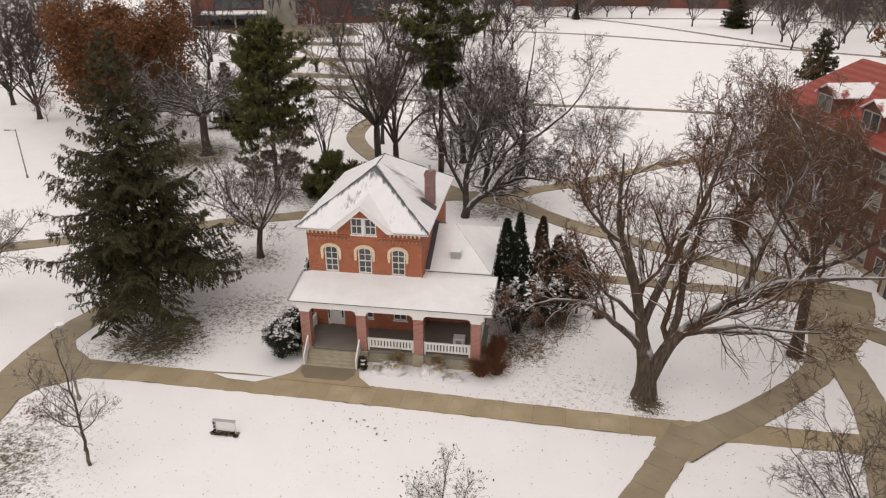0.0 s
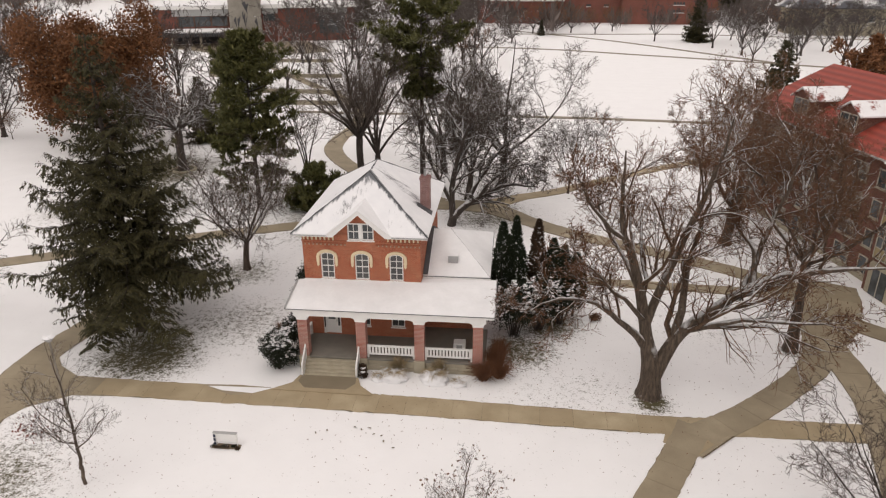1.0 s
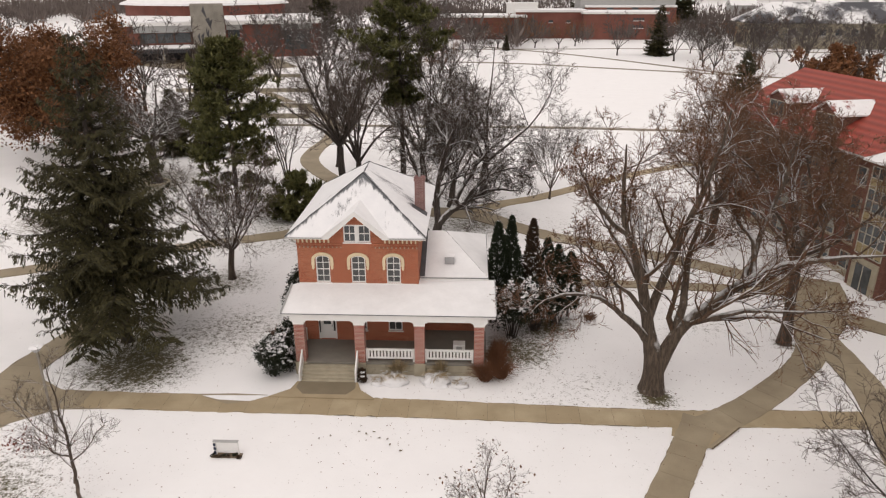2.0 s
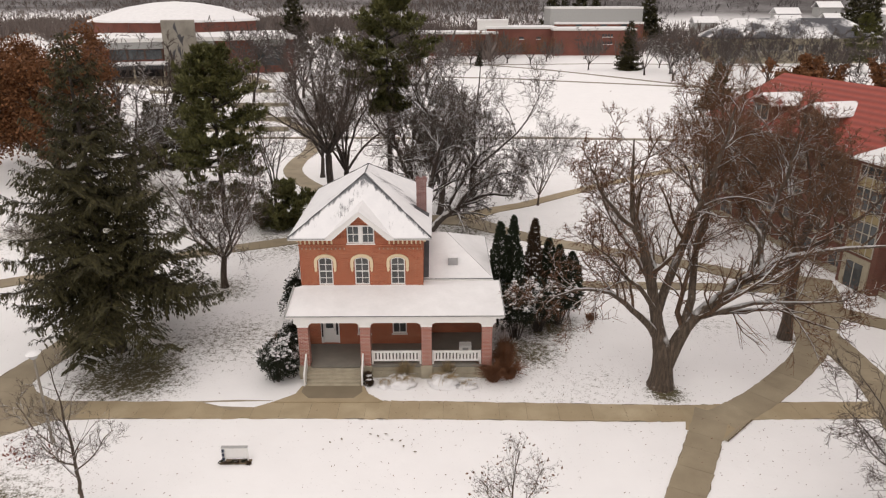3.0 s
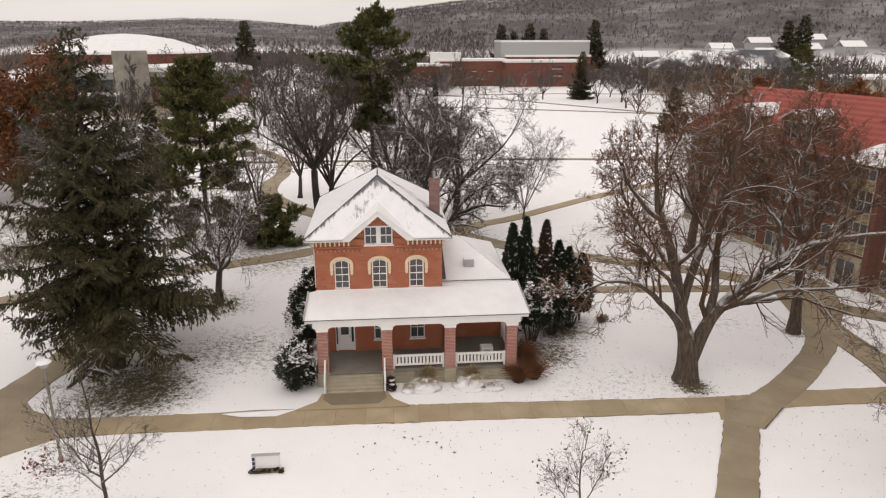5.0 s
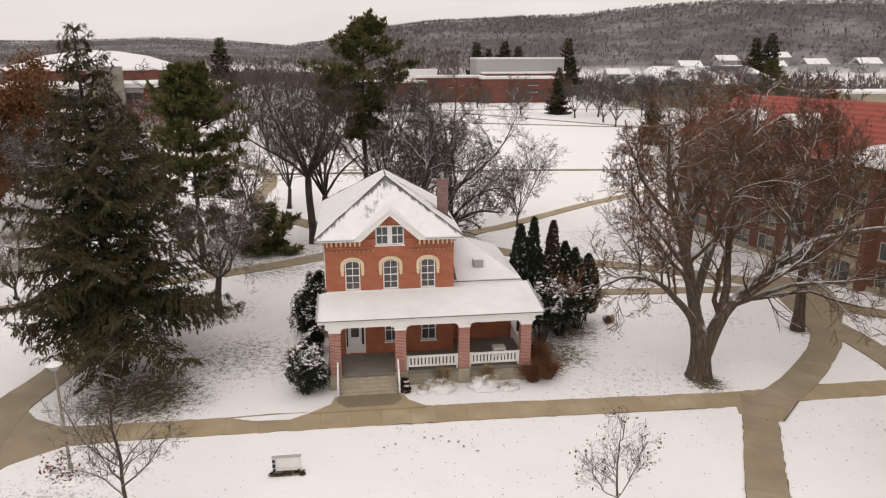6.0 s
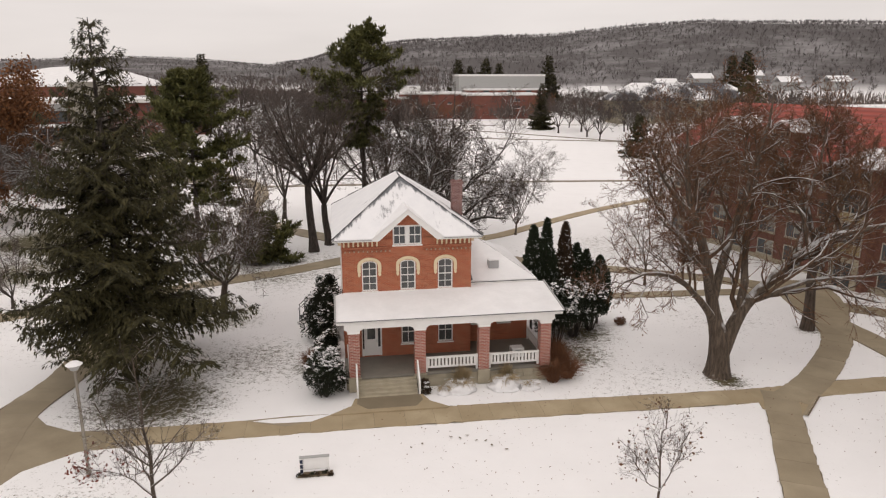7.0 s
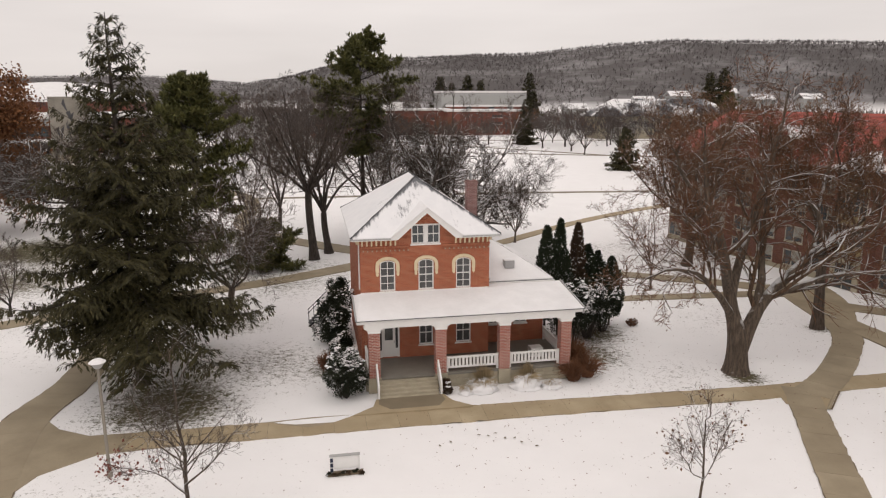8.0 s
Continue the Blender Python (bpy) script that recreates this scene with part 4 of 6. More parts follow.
# steps and their white side boards
for i in range(5):
    z = 0.95 - 0.166 * (i + 1)
    part("step", boxed(-3.5, 0.10, -3.2 - 0.23 * (i + 1), -3.2 - 0.23 * i + 0.02, 0.0, max(0.13, z), bevel=0.012), M_STONE, house)
for x in (-3.62, 0.16):
    part("step_board", prism([(-3.2, 0.95), (-3.2, 1.88), (-4.3, 0.95), (-4.38, 0.80), (-4.38, 0.10), (-4.28, 0.10)], 0.10, x, axis="x"), M_WHITE, house, "white sloping side board of the steps")
# front door and lower windows
door = new("front_door")
door.parent = house
door["label"] = "closed white front door with a glazed upper half"
part("leaf", boxed(-2.90, -2.02, 0.10, 0.15, 1.0, 3.12), M_WHITE, door)
part("pane", boxed(-2.72, -2.20, 0.085, 0.098, 2.15, 2.95), M_GLASS, door)
part("jamb", boxed(-3.08, -2.90, 0.02, 0.2, 0.953, 3.25), M_WHITE, door)
part("sidelight", boxed(-2.02, -1.86, 0.10, 0.16, 1.6, 3.12), M_GLASS, door)
part("sidelight_panel", boxed(-2.02, -1.86, 0.09, 0.18, 0.953, 1.6), M_WHITE, door)
part("jamb", boxed(-1.86, -1.76, 0.02, 0.2, 0.953, 3.25), M_WHITE, door)
part("head", boxed(-2.90, -1.86, 0.02, 0.2, 3.12, 3.25), M_WHITE, door)
part("sidelight", boxed(-3.03, -2.93, 0.005, 0.019, 1.5, 3.15), M_BLACK, door)
part("sidelight", boxed(-1.99, -1.87, 0.07, 0.089, 1.62, 3.1), M_BLACK, door)
part("door_handle", boxed(-2.12, -2.07, 0.06, 0.1, 1.95, 2.1), M_METAL, door)
sash_window(house, 0.0, 1.75, 3.35, 0.46, 0.06, cols=2, rows=2)
sash_window(house, 2.5, 1.75, 3.35, 0.5, 0.06, cols=2, rows=2)
sash_window(house, 5.0, 2.3, 3.35, 0.40, 1.60, cols=2, rows=2)
sash_window(house, 6.9, 2.3, 3.35, 0.45, 1.60, cols=2, rows=2)


# ---- kinds of plants ----
def bare_tree(name, x, y, h, label, seed, bark=M_BARK, twig=M_TWIG, trunk_r=0.35, fork=0.25, stems=5, spread=0.6, limbs=None, levels=(7, 6, 6), lift=0.04, wander=0.16,
              leaf=None, per=1, leaf_size=0.12, clear=0.25, category="tree", girth=0.018, group="", leaf_spread=0.25, steps=(4, 2), where=None, boughs=None, fine=0, far=False):
    """A leafless tree: trunk, limbs and twigs, with any leaves that still hang."""
    rng = np.random.default_rng(seed)
    tree = thing(name, x, y, -0.05, label, category, group)
    if limbs is None:
        bole = limb(rng, (0, 0, 0), (rng.normal(0, 0.04), rng.normal(0, 0.04), 1), h * fork, trunk_r, 5, 0.04, 0.1, 0.8)
        bole[1][:2] *= (1.45, 1.08)
        limbs = [bole]
        for i in range(stems):
            a = 2 * math.pi * (i + rng.uniform(-0.3, 0.3)) / stems
            s = spread * rng.uniform(0.45, 1.25) * (0.3 if i == 0 else 1)
            limbs.append(limb(rng, bole[0][-1], (math.cos(a) * s, math.sin(a) * s, 1), h * (1 - fork) * rng.uniform(0.75, 1.05), trunk_r * (0.8 / math.sqrt(stems) + 0.12), 8, wander * 0.6, lift * 0.7, 0.2))
    one = sprout(rng, limbs[1:], levels[0], clear, 0.85, 0.42, 0.5, wander, lift, 5, up=0.22)
    two = sprout(rng, one, levels[1], 0.15, 0.8, 0.5, 0.5, wander * 1.2, lift, steps[0], girth * 1.3)
    three = sprout(rng, two, levels[2], 0.1, 0.75, 0.5, 0.5, wander * 1.4, lift * 0.6, steps[1], girth)
    if not far:
        mesh_part("trunk", quick_mesh(*tubes(limbs[:1], 11)), bark, tree, "thick trunk dividing into limbs")
        for k in limbs[1:]:
            mesh_part("limb", quick_mesh(*tubes([k], 9)), bark, tree)
    else:
        mesh_part("trunk", quick_mesh(*tubes(limbs, 5)), bark, tree)
    v0, f0 = tubes(one, 3 if far else 4)
    v1, f1 = tubes(two, 3)
    tagged(mesh_part("crown", quick_mesh(np.concatenate([v0, v1]), np.concatenate([f0, f1 + len(v0)])), boughs or (twig if bark == M_BARKDARK else bark), tree), kind="stuff")
    v2, f2 = tubes(three, 3)
    if fine:
        v3, f3 = twiglets(rng, three, fine, 0.55, girth * 0.6)
        v2, f2 = np.concatenate([v2, v3]), np.concatenate([f2, f3 + len(v2)])
    tagged(mesh_part("brushwood", quick_mesh(v2, f2), twig, tree), kind="stuff")
    if leaf:
        three = [k for k in three if where is None or where(k[0][-1])]
        held = three if per >= 1 else [three[i] for i in rng.permutation(len(three))[:int(len(three) * per)]]
        tagged(mesh_part("foliage", quick_mesh(*leaves(rng, held, max(1, int(per)), leaf_size, leaf_spread), smooth=False), leaf, tree), kind="stuff")
    return tree


def sprays(rng, at, way, size, width, droop, blades=2):
    """Sprigs of needles: one or two crossed blades each, pointed, along the given ways."""
    n = len(at)
    d = way + rng.normal(0, 0.25, (n, 3))
    d[:, 2] -= droop
    d /= np.linalg.norm(d, axis=1)[:, None]
    b = np.cross(d, np.array([0, 0, 1.0]) + rng.normal(0, 0.3, (n, 3)))
    b /= np.linalg.norm(b, axis=1)[:, None] + 1e-9
    c = np.cross(d, b)
    s = size * rng.uniform(0.6, 1.35, (n, 1))
    quads = []
    for e, w in ((b, width), (c, width * 0.7))[:blades]:
        quads.append(np.stack([at, at + d * s * 0.45 + e * s * w, at + d * s, at + d * s * 0.55 - e * s * w], 1))
    v = np.stack(quads, 1).reshape(-1, 3)
    return v, np.arange(len(v)).reshape(-1, 4)


def spruce(x, y, h, radius, label, seed, density=1.0, needles=M_SPRUCE, name="spruce_tree", hang=0.55, low=0.05, profile=0.8, size=0.42, width=0.17, tier=0.0165, many=34):
    """A spruce: a straight trunk and tiers of drooping boughs hung with sprigs."""
    rng = np.random.default_rng(seed)
    tree = thing(name, x, y, -0.05, label, "tree")
    mesh_part("trunk", quick_mesh(*tubes([limb(rng, (0, 0, 0), (0, 0, 1), h * 0.98, h * 0.02, 10, 0.006, 0.2, 0.05)], 9)), M_BARKDARK, tree)
    boughs, at, way = [], [], []
    z = h * low
    while z < h * 0.985:
        u = (z - h * low) / (h * (1 - low))
        reach = radius * ((1 - u) ** profile) + 0.3
        m = max(3, int((3.5 + 4.5 * (1 - u)) * density))
        a0 = rng.uniform(0, 6.3)
        for i in range(m):
            a = a0 + 6.283 * i / m + rng.normal(0, 0.2)
            L = reach * rng.uniform(0.55, 1.1)
            steps = max(4, int(L / 0.4))
            rise = 0.55 * u - 0.14
            s = np.linspace(0, 1, steps + 1)
            drop = rise * s - 0.34 * (1 - u) * s ** 1.6 + 0.30 * s ** 4
            r = L * s
            wob = np.cumsum(rng.normal(0, 0.05, steps + 1))
            pts = np.stack([np.cos(a + wob * 0.3) * r, np.sin(a + wob * 0.3) * r, z + rng.normal(0, 0.15) + drop * L], 1)
            boughs.append((pts, np.linspace(0.035 + 0.008 * L, 0.01, steps + 1)))
            twigs = int(L * many) + 4
            t = rng.uniform(0.1, 1, twigs) ** 0.8
            side = rng.choice([-1.0, 1.0], twigs)
            span = (0.32 * L * (1 - 0.75 * t) + 0.14) * rng.uniform(0.5, 1.15, twigs)
            i_tw = np.repeat(np.arange(twigs), (span / (size * 0.22)).astype(int) + 2)
            q = rng.uniform(0, 1, len(i_tw))[:, None]
            xi = t[i_tw] * steps
            j = np.minimum(xi.astype(int), steps - 1)
            f = (xi - j)[:, None]
            out = span[i_tw][:, None] * q
            fwd = np.array([math.cos(a), math.sin(a), 0])
            sd = np.array([-math.sin(a), math.cos(a), 0]) * side[i_tw][:, None]
            down = np.array([0, 0, -1.0])
            at.append(pts[j] * (1 - f) + pts[j + 1] * f + (sd + fwd * 0.4) * out + down * hang * q ** 2 * (0.12 + 0.7 * out) + rng.normal(0, 0.03, (len(q), 3)))
            way.append(sd * 0.6 + fwd * 0.4 + down * hang * q)
        z += h * tier * rng.uniform(0.8, 1.3)
    tagged(mesh_part("branchwork", quick_mesh(*tubes(boughs, 3)), M_BOUGH, tree), kind="stuff")
    v, f = sprays(rng, np.concatenate(at), np.concatenate(way), size, width, hang * 0.3, 1)
    tagged(mesh_part("foliage", quick_mesh(v, f, False), needles, tree), kind="stuff")
    return tree


def pine(x, y, h, profile, label, seed, needles=M_PINE, tiers=16, whorl=6, tufts=8, blades=8, size=0.55, ragged=0.35, sparse=0.0):
    """A pine: tiers of upturned branches that end in brushes of needles; profile gives (height, reach) pairs as shares of h."""
    rng = np.random.default_rng(seed)
    tree = thing("pine_tree", x, y, -0.05, label, "tree")
    trunk = limb(rng, (0, 0, 0), (0, 0, 1), h * 0.97, h * 0.017, 12, 0.012, 0.2, 0.1)
    mesh_part("trunk", quick_mesh(*tubes([trunk], 9)), M_BARKDARK, tree)
    zs, rs = [p[0] for p in profile], [p[1] for p in profile]
    boughs, at, way = [], [], []
    for t in range(tiers):
        f = zs[0] + (0.985 - zs[0]) * (t + rng.uniform(0, 0.7)) / tiers
        z, reach = f * h, float(np.interp(f, zs, rs)) * h
        u = (f - zs[0]) / (1 - zs[0])
        j = min(int(f * 12), 11)
        core = trunk[0][j] + (trunk[0][j + 1] - trunk[0][j]) * (f * 12 - j)
        a0 = rng.uniform(0, 6.3)
        for i in range(whorl):
            a = a0 + 6.283 * i / whorl + rng.normal(0, 0.35)
            if f < sparse and rng.uniform() < 0.6:
                continue
            L = reach * rng.uniform(1 - ragged * 1.4, 1 + ragged * 0.5)
            main = limb(rng, (core[0], core[1], z), (math.cos(a), math.sin(a), -0.12 + 1.3 * u ** 3), L, 0.025 + 0.012 * L, 6, 0.07, 0.035)
            subs = sprout(rng, [main], 6, 0.3, 0.75, 0.42, 0.5, 0.1, 0.05, 3, 0.012, 0.8)
            boughs += [main] + subs
            for pts, _ in [main] + subs:
                first = len(pts) // 2 if len(pts) > 4 else 1
                q = rng.uniform(first, len(pts) - 1.001, tufts)
                k = q.astype(int)
                c = pts[k] + (pts[k + 1] - pts[k]) * (q - k)[:, None] + rng.normal(0, 1, (tufts, 3)) * np.array([0.14, 0.14, 0.07])
                at.append(np.repeat(c, blades, axis=0))
                way.append(rng.normal(0, 0.65, (tufts * blades, 3)) + np.repeat(unit(pts[-1] - pts[0])[None, :] * 0.5 + np.array([0, 0, 0.45]), tufts * blades, axis=0))
    tagged(mesh_part("branchwork", quick_mesh(*tubes(boughs, 4)), M_BARKDARK, tree), kind="stuff")
    v, f = sprays(rng, np.concatenate(at), np.concatenate(way), size, 0.14, 0.0, 1)
    tagged(mesh_part("foliage", quick_mesh(v, f, False), needles, tree), kind="stuff")
    return tree


def shrub(name, x, y, rx, ry, h, label, seed, needles=M_YEW, count=2600, size=0.14, category="bush", lumps=9, stem=M_BARKDARK, snow=0, base=0.0, boxy=0.35):
    """A dense shrub of many sprigs on short stems, uneven in outline, with pads of snow lying on it."""
    rng = np.random.default_rng(seed)
    bush = thing(name, x, y, -0.03, label, category)
    stems, at, way, pads = [], [], [], []
    for i in range(lumps):
        a, r = rng.uniform(0, 6.283), math.sqrt(rng.uniform(0, 1)) * 0.75
        c = np.array([math.cos(a) * r * rx, math.sin(a) * r * ry, base + (h - base) * rng.uniform(0.22, 0.8) * (1 - boxy * r)])
        stems.append(limb(rng, (c[0] * 0.3, c[1] * 0.3, 0), c * np.array([0.7, 0.7, 1]), np.linalg.norm(c) * 0.97, 0.04, 4, 0.05, 0.05))
        k = count // lumps
        d = rng.normal(0, 1, (k, 3))
        d /= np.linalg.norm(d, axis=1)[:, None]
        size_l = np.array([rx, ry, min((h - base) * 0.5, rx * 1.2)]) * rng.uniform(0.34, 0.55)
        bumpy = np.array([1 + 0.45 * noise.noise((v[0] * 2.3 + i, v[1] * 2.3, v[2] * 2.3 + seed)) for v in d])[:, None]
        p = c + d * size_l * bumpy * rng.uniform(0.6, 1.04, (k, 1))
        p[:, 2] = np.maximum(p[:, 2], 0.06)
        at.append(p)
        way.append(d + np.array([0, 0, 0.3]))
        if snow:
            m = snow // lumps
            e = rng.normal(0, 1, (m, 3))
            e[:, 2] = np.abs(e[:, 2]) + 0.45
            e /= np.linalg.norm(e, axis=1)[:, None]
            keep = np.array([noise.noise(((c[0] + v[0] * size_l[0]) * 1.5, (c[1] + v[1] * size_l[1]) * 1.5, (c[2] + v[2] * size_l[2]) * 1.5 + seed)) > 0.08 for v in e])
            pads.append((c + e * size_l * np.array([1 + 0.45 * noise.noise((v[0] * 2.3 + i, v[1] * 2.3, v[2] * 2.3 + seed)) for v in e])[:, None] * 1.0 + np.array([0, 0, 0.03]))[keep])
    tagged(mesh_part("branchwork", quick_mesh(*tubes(stems, 5)), stem, bush), kind="stuff")
    v, f = sprays(rng, np.concatenate(at), np.concatenate(way), size, 0.26, 0.1)
    tagged(mesh_part("foliage", quick_mesh(v, f, False), needles, bush), kind="stuff")
    if snow:
        tagged(mesh_part("snow_cap", quick_mesh(*snow_pads(rng, np.concatenate(pads), 0.1)), M_SNOW, bush, "small pads of snow on the sprigs"), kind="stuff")
    return bush


def snow_pads(rng, at, size):
    """Little domed caps of snow: a ring of five and a crown point each, in quads."""
    n = len(at)
    r = size * rng.uniform(0.5, 1.5, (n, 1))
    a = rng.uniform(0, 6.283, (n, 1)) + np.arange(6)[None, :] * 1.047
    q = r * rng.uniform(0.6, 1.25, (n, 6))
    ring = at[:, None, :] + np.stack([np.cos(a) * q, np.sin(a) * q, -0.35 * q * rng.uniform(0, 1.3, (n, 6))], -1)
    top = at + np.array([0, 0, 1]) * r * 0.45
    v = np.concatenate([ring, top[:, None, :]], 1).reshape(-1, 3)
    f = np.arange(n)[:, None, None] * 7 + np.array([(0, 1, 2, 6), (2, 3, 4, 6), (4, 5, 0, 6)])[None]
    return v, f.reshape(-1, 4)


def cedar(x, y, h, r, label, seed, needles=M_CEDAR, snow=40, low=0.02):
    """A narrow upright evergreen spire."""
    rng = np.random.default_rng(seed)
    tree = thing("arborvitae", x, y, -0.05, label, "tree")
    mesh_part("trunk", quick_mesh(*tubes([limb(rng, (0, 0, 0), (0, 0, 1), h * 0.95, 0.1, 6, 0.01, 0.2, 0.15)], 6)), M_BARKDARK, tree)

    def skin(n, inner):
        u, a = rng.uniform(low, 1, n), rng.uniform(0, 6.283, n)
        lump = np.array([noise.noise((math.cos(q) * 1.6 + seed, math.sin(q) * 1.6, w * h * 0.9)) for q, w in zip(a, u)])
        prof = r * np.minimum(1, 2.3 * (1 - u)) ** 0.75 * (0.62 + 0.38 * np.minimum(1, (u - low) * 6)) * (1 + 0.5 * lump) * rng.uniform(inner, 1.05, n)
        return np.stack([np.cos(a) * prof, np.sin(a) * prof, u * h * 0.97], 1), np.stack([np.cos(a) * 0.6, np.sin(a) * 0.6, np.full(n, 0.9)], 1)

    at, way = skin(int(900 * h * r), 0.55)
    v, f = sprays(rng, at, way, 0.24, 0.2, 0.0)
    tagged(mesh_part("foliage", quick_mesh(v, f, False), needles, tree), kind="stuff")
    if snow:
        tagged(mesh_part("snow_cap", quick_mesh(*snow_pads(rng, skin(snow, 0.95)[0], 0.1)), M_SNOW, tree, "flecks of snow on the sprays"), kind="stuff")
    return tree


def grass_clump(x, y, r, h, label, seed, mat=M_DRYGRASS, count=420, name="ornamental_grass", lean=0.8, ragged=0.0):
    """A clump of arching blades."""
    rng = np.random.default_rng(seed)
    clump = thing(name, x, y, 0.0, label, "plant")
    lines = []
    for i in range(count):
        a = rng.uniform(0, 6.283)
        lean_i = rng.uniform(0.1, lean)
        s = np.linspace(0, 1, 4)[:, None]
        start = np.array([math.cos(a), math.sin(a), 0]) * r * 0.25 * rng.uniform(0, 1)
        out = np.array([math.cos(a + rng.normal(0, 0.3)), math.sin(a + rng.normal(0, 0.3)), 0])
        L = rng.uniform(0.7, 1.1) * (1 - ragged * rng.uniform(0, 1) * (0.5 + 0.5 * math.sin(a * 3 + seed)))
        pts = start + out * r * lean_i * L * s ** 1.5 + np.array([0, 0, 1]) * h * L * (s - 0.45 * lean_i * s ** 2.5) + ragged * np.cumsum(rng.normal(0, 0.09, (4, 3)), axis=0) * (s > 0)
        lines.append((pts, np.array([0.012, 0.014, 0.012, 0.004])))
    tagged(mesh_part("grass", quick_mesh(*tubes(lines, 3)), mat, clump), kind="stuff")
    return clump


# ---- trees about the house ----
def joined(*points, shake=0.06):
    """A limb through control points (x, y, z, radius), rounded."""
    p = np.array(points, float)
    q = np.vstack([2 * p[0] - p[1], p, 2 * p[-1] - p[-2]])
    out = []
    for i in range(1, len(q) - 2):
        a, b, c, d = q[i - 1:i + 3]
        for u in (0, 0.33, 0.66):
            out.append(0.5 * (2 * b + (c - a) * u + (2 * a - 5 * b + 4 * c - d) * u * u + (3 * b - 3 * c + d - a) * u ** 3))
    out.append(p[-1])
    out = np.array(out)
    jit = np.random.default_rng(len(p) * 7 + int(p[-1][0] * 10) % 97).normal(0, shake, (len(out), 3)) * np.clip((0.4 - out[:, 3:]) / 0.3, 0.0, 1.0)
    return out[:, :3] + jit, np.maximum(0.02, out[:, 3])


YOUNG = [joined((0, 0, 0, 0.1), (0, 0, 1.2, 0.09), shake=0.02), joined((0, 0, 1.0, 0.09), (0.05, 0, 3.0, 0.075), (-0.1, 0.05, 5.2, 0.05), (-0.25, 0, 8.2, 0.015)),
         joined((0, 0, 2.0, 0.05), (-1.2, 0.3, 2.9, 0.03), (-2.8, 0.4, 3.3, 0.01), shake=0.02), joined((0, 0, 2.4, 0.05), (1.2, -0.3, 3.6, 0.03), (2.4, -0.4, 5.0, 0.01)),
         joined((0, 0, 2.8, 0.05), (0.2, -1.4, 4.0, 0.03), (0.1, -2.2, 5.6, 0.01), shake=0.02), joined((0, 0, 3.4, 0.04), (-1.0, -0.6, 5.0, 0.025), (-1.5, -0.9, 6.8, 0.01), shake=0.02)]
SAPLING = [joined((0, 0, 0, 0.07), (0, 0, 1.0, 0.06)), joined((0, 0, 0.9, 0.06), (0.05, 0, 2.6, 0.045), (0, 0.05, 4.1, 0.03), (0.1, 0, 5.4, 0.01)),
           joined((0, 0, 1.8, 0.03), (0.8, 0.2, 2.9, 0.02), (1.3, 0.3, 4.4, 0.008)), joined((0, 0, 2.0, 0.03), (-0.9, -0.2, 3.0, 0.02), (-1.5, -0.2, 4.2, 0.008))]
BIG = [
    joined((0, 0, -0.1, 0.98), (0, 0, 0.45, 0.8), (-0.02, 0, 1.3, 0.68), (-0.15, 0, 2.6, 0.6), (-0.45, 0.1, 3.8, 0.45), (-0.62, 0.15, 4.6, 0.36)),
    joined((-0.3, 0.05, 2.8, 0.48), (-0.5, 0.1, 3.8, 0.43), (-0.9, 0.3, 5.9, 0.36), (-1.7, 0.4, 9.0, 0.29), (-2.9, 0.6, 12.0, 0.17), (-2.8, 1.0, 14.4, 0.10), (-2.9, 1.2, 16.2, 0.04)),
    joined((-0.6, 0.1, 3.6, 0.3), (-1.4, -0.4, 4.7, 0.24), (-2.7, -0.9, 6.0, 0.19), (-4.2, -1.3, 7.2, 0.14), (-6.4, -1.5, 7.6, 0.09), (-8.0, -1.3, 6.6, 0.04)),
    joined((-2.4, 0.5, 10.8, 0.17), (-4.1, 0.2, 12.2, 0.12), (-5.3, 0.0, 14.2, 0.08), (-6.0, 0.0, 15.6, 0.03)),
    joined((-0.7, 0.2, 5.2, 0.3), (0.3, 0.9, 8.2, 0.26), (1.6, 1.4, 11.8, 0.2), (2.8, 1.8, 15.2, 0.12), (3.3, 2.0, 18.2, 0.04)),
    joined((0.05, 0, 1.0, 0.5), (0.35, 0, 2.1, 0.5), (0.8, 0, 3.4, 0.45), (1.45, -0.1, 4.8, 0.38), (2.9, -0.35, 6.5, 0.32), (5.8, -0.6, 8.9, 0.26), (9.2, -0.6, 9.7, 0.17), (13.0, -0.4, 10.0, 0.06)),
    joined((1.0, 0.0, 3.9, 0.3), (1.35, 0.3, 6.2, 0.25), (1.6, 0.9, 8.9, 0.18), (2.4, 1.6, 12.2, 0.1), (2.6, 2.0, 14.5, 0.03)),
    joined((5.2, -0.5, 8.4, 0.2), (5.2, 0.6, 10.4, 0.15), (4.2, 1.2, 11.8, 0.1), (3.9, 1.5, 14.0, 0.03)),
    joined((2.0, -0.2, 5.1, 0.2), (4.6, -1.6, 6.6, 0.14), (7.6, -2.4, 7.1, 0.09), (10.0, -2.6, 7.5, 0.03)),
    joined((4.4, -0.5, 7.5, 0.2), (6.0, 1.4, 10.5, 0.15), (7.2, 2.2, 13.6, 0.1), (7.6, 2.6, 16.4, 0.03)),
    joined((-1.2, 0.4, 7.2, 0.18), (-2.2, 2.2, 9.0, 0.13), (-3.6, 3.6, 11.4, 0.08), (-4.0, 4.4, 13.6, 0.03)),
    joined((-0.8, 0.1, 5.4, 0.18), (-2.6, -1.4, 7.6, 0.13), (-4.6, -2.2, 9.8, 0.08), (-6.2, -2.6, 11.2, 0.03)),
]
M_TWIGBROWN = snowed("brown_twigs", (0.13, 0.08, 0.05), lo=0.42, hi=0.66, amount=0.95)
M_TWIGRUST = snowed("rust_twigs", (0.20, 0.108, 0.06), lo=1.0, hi=1.4, amount=0.7)
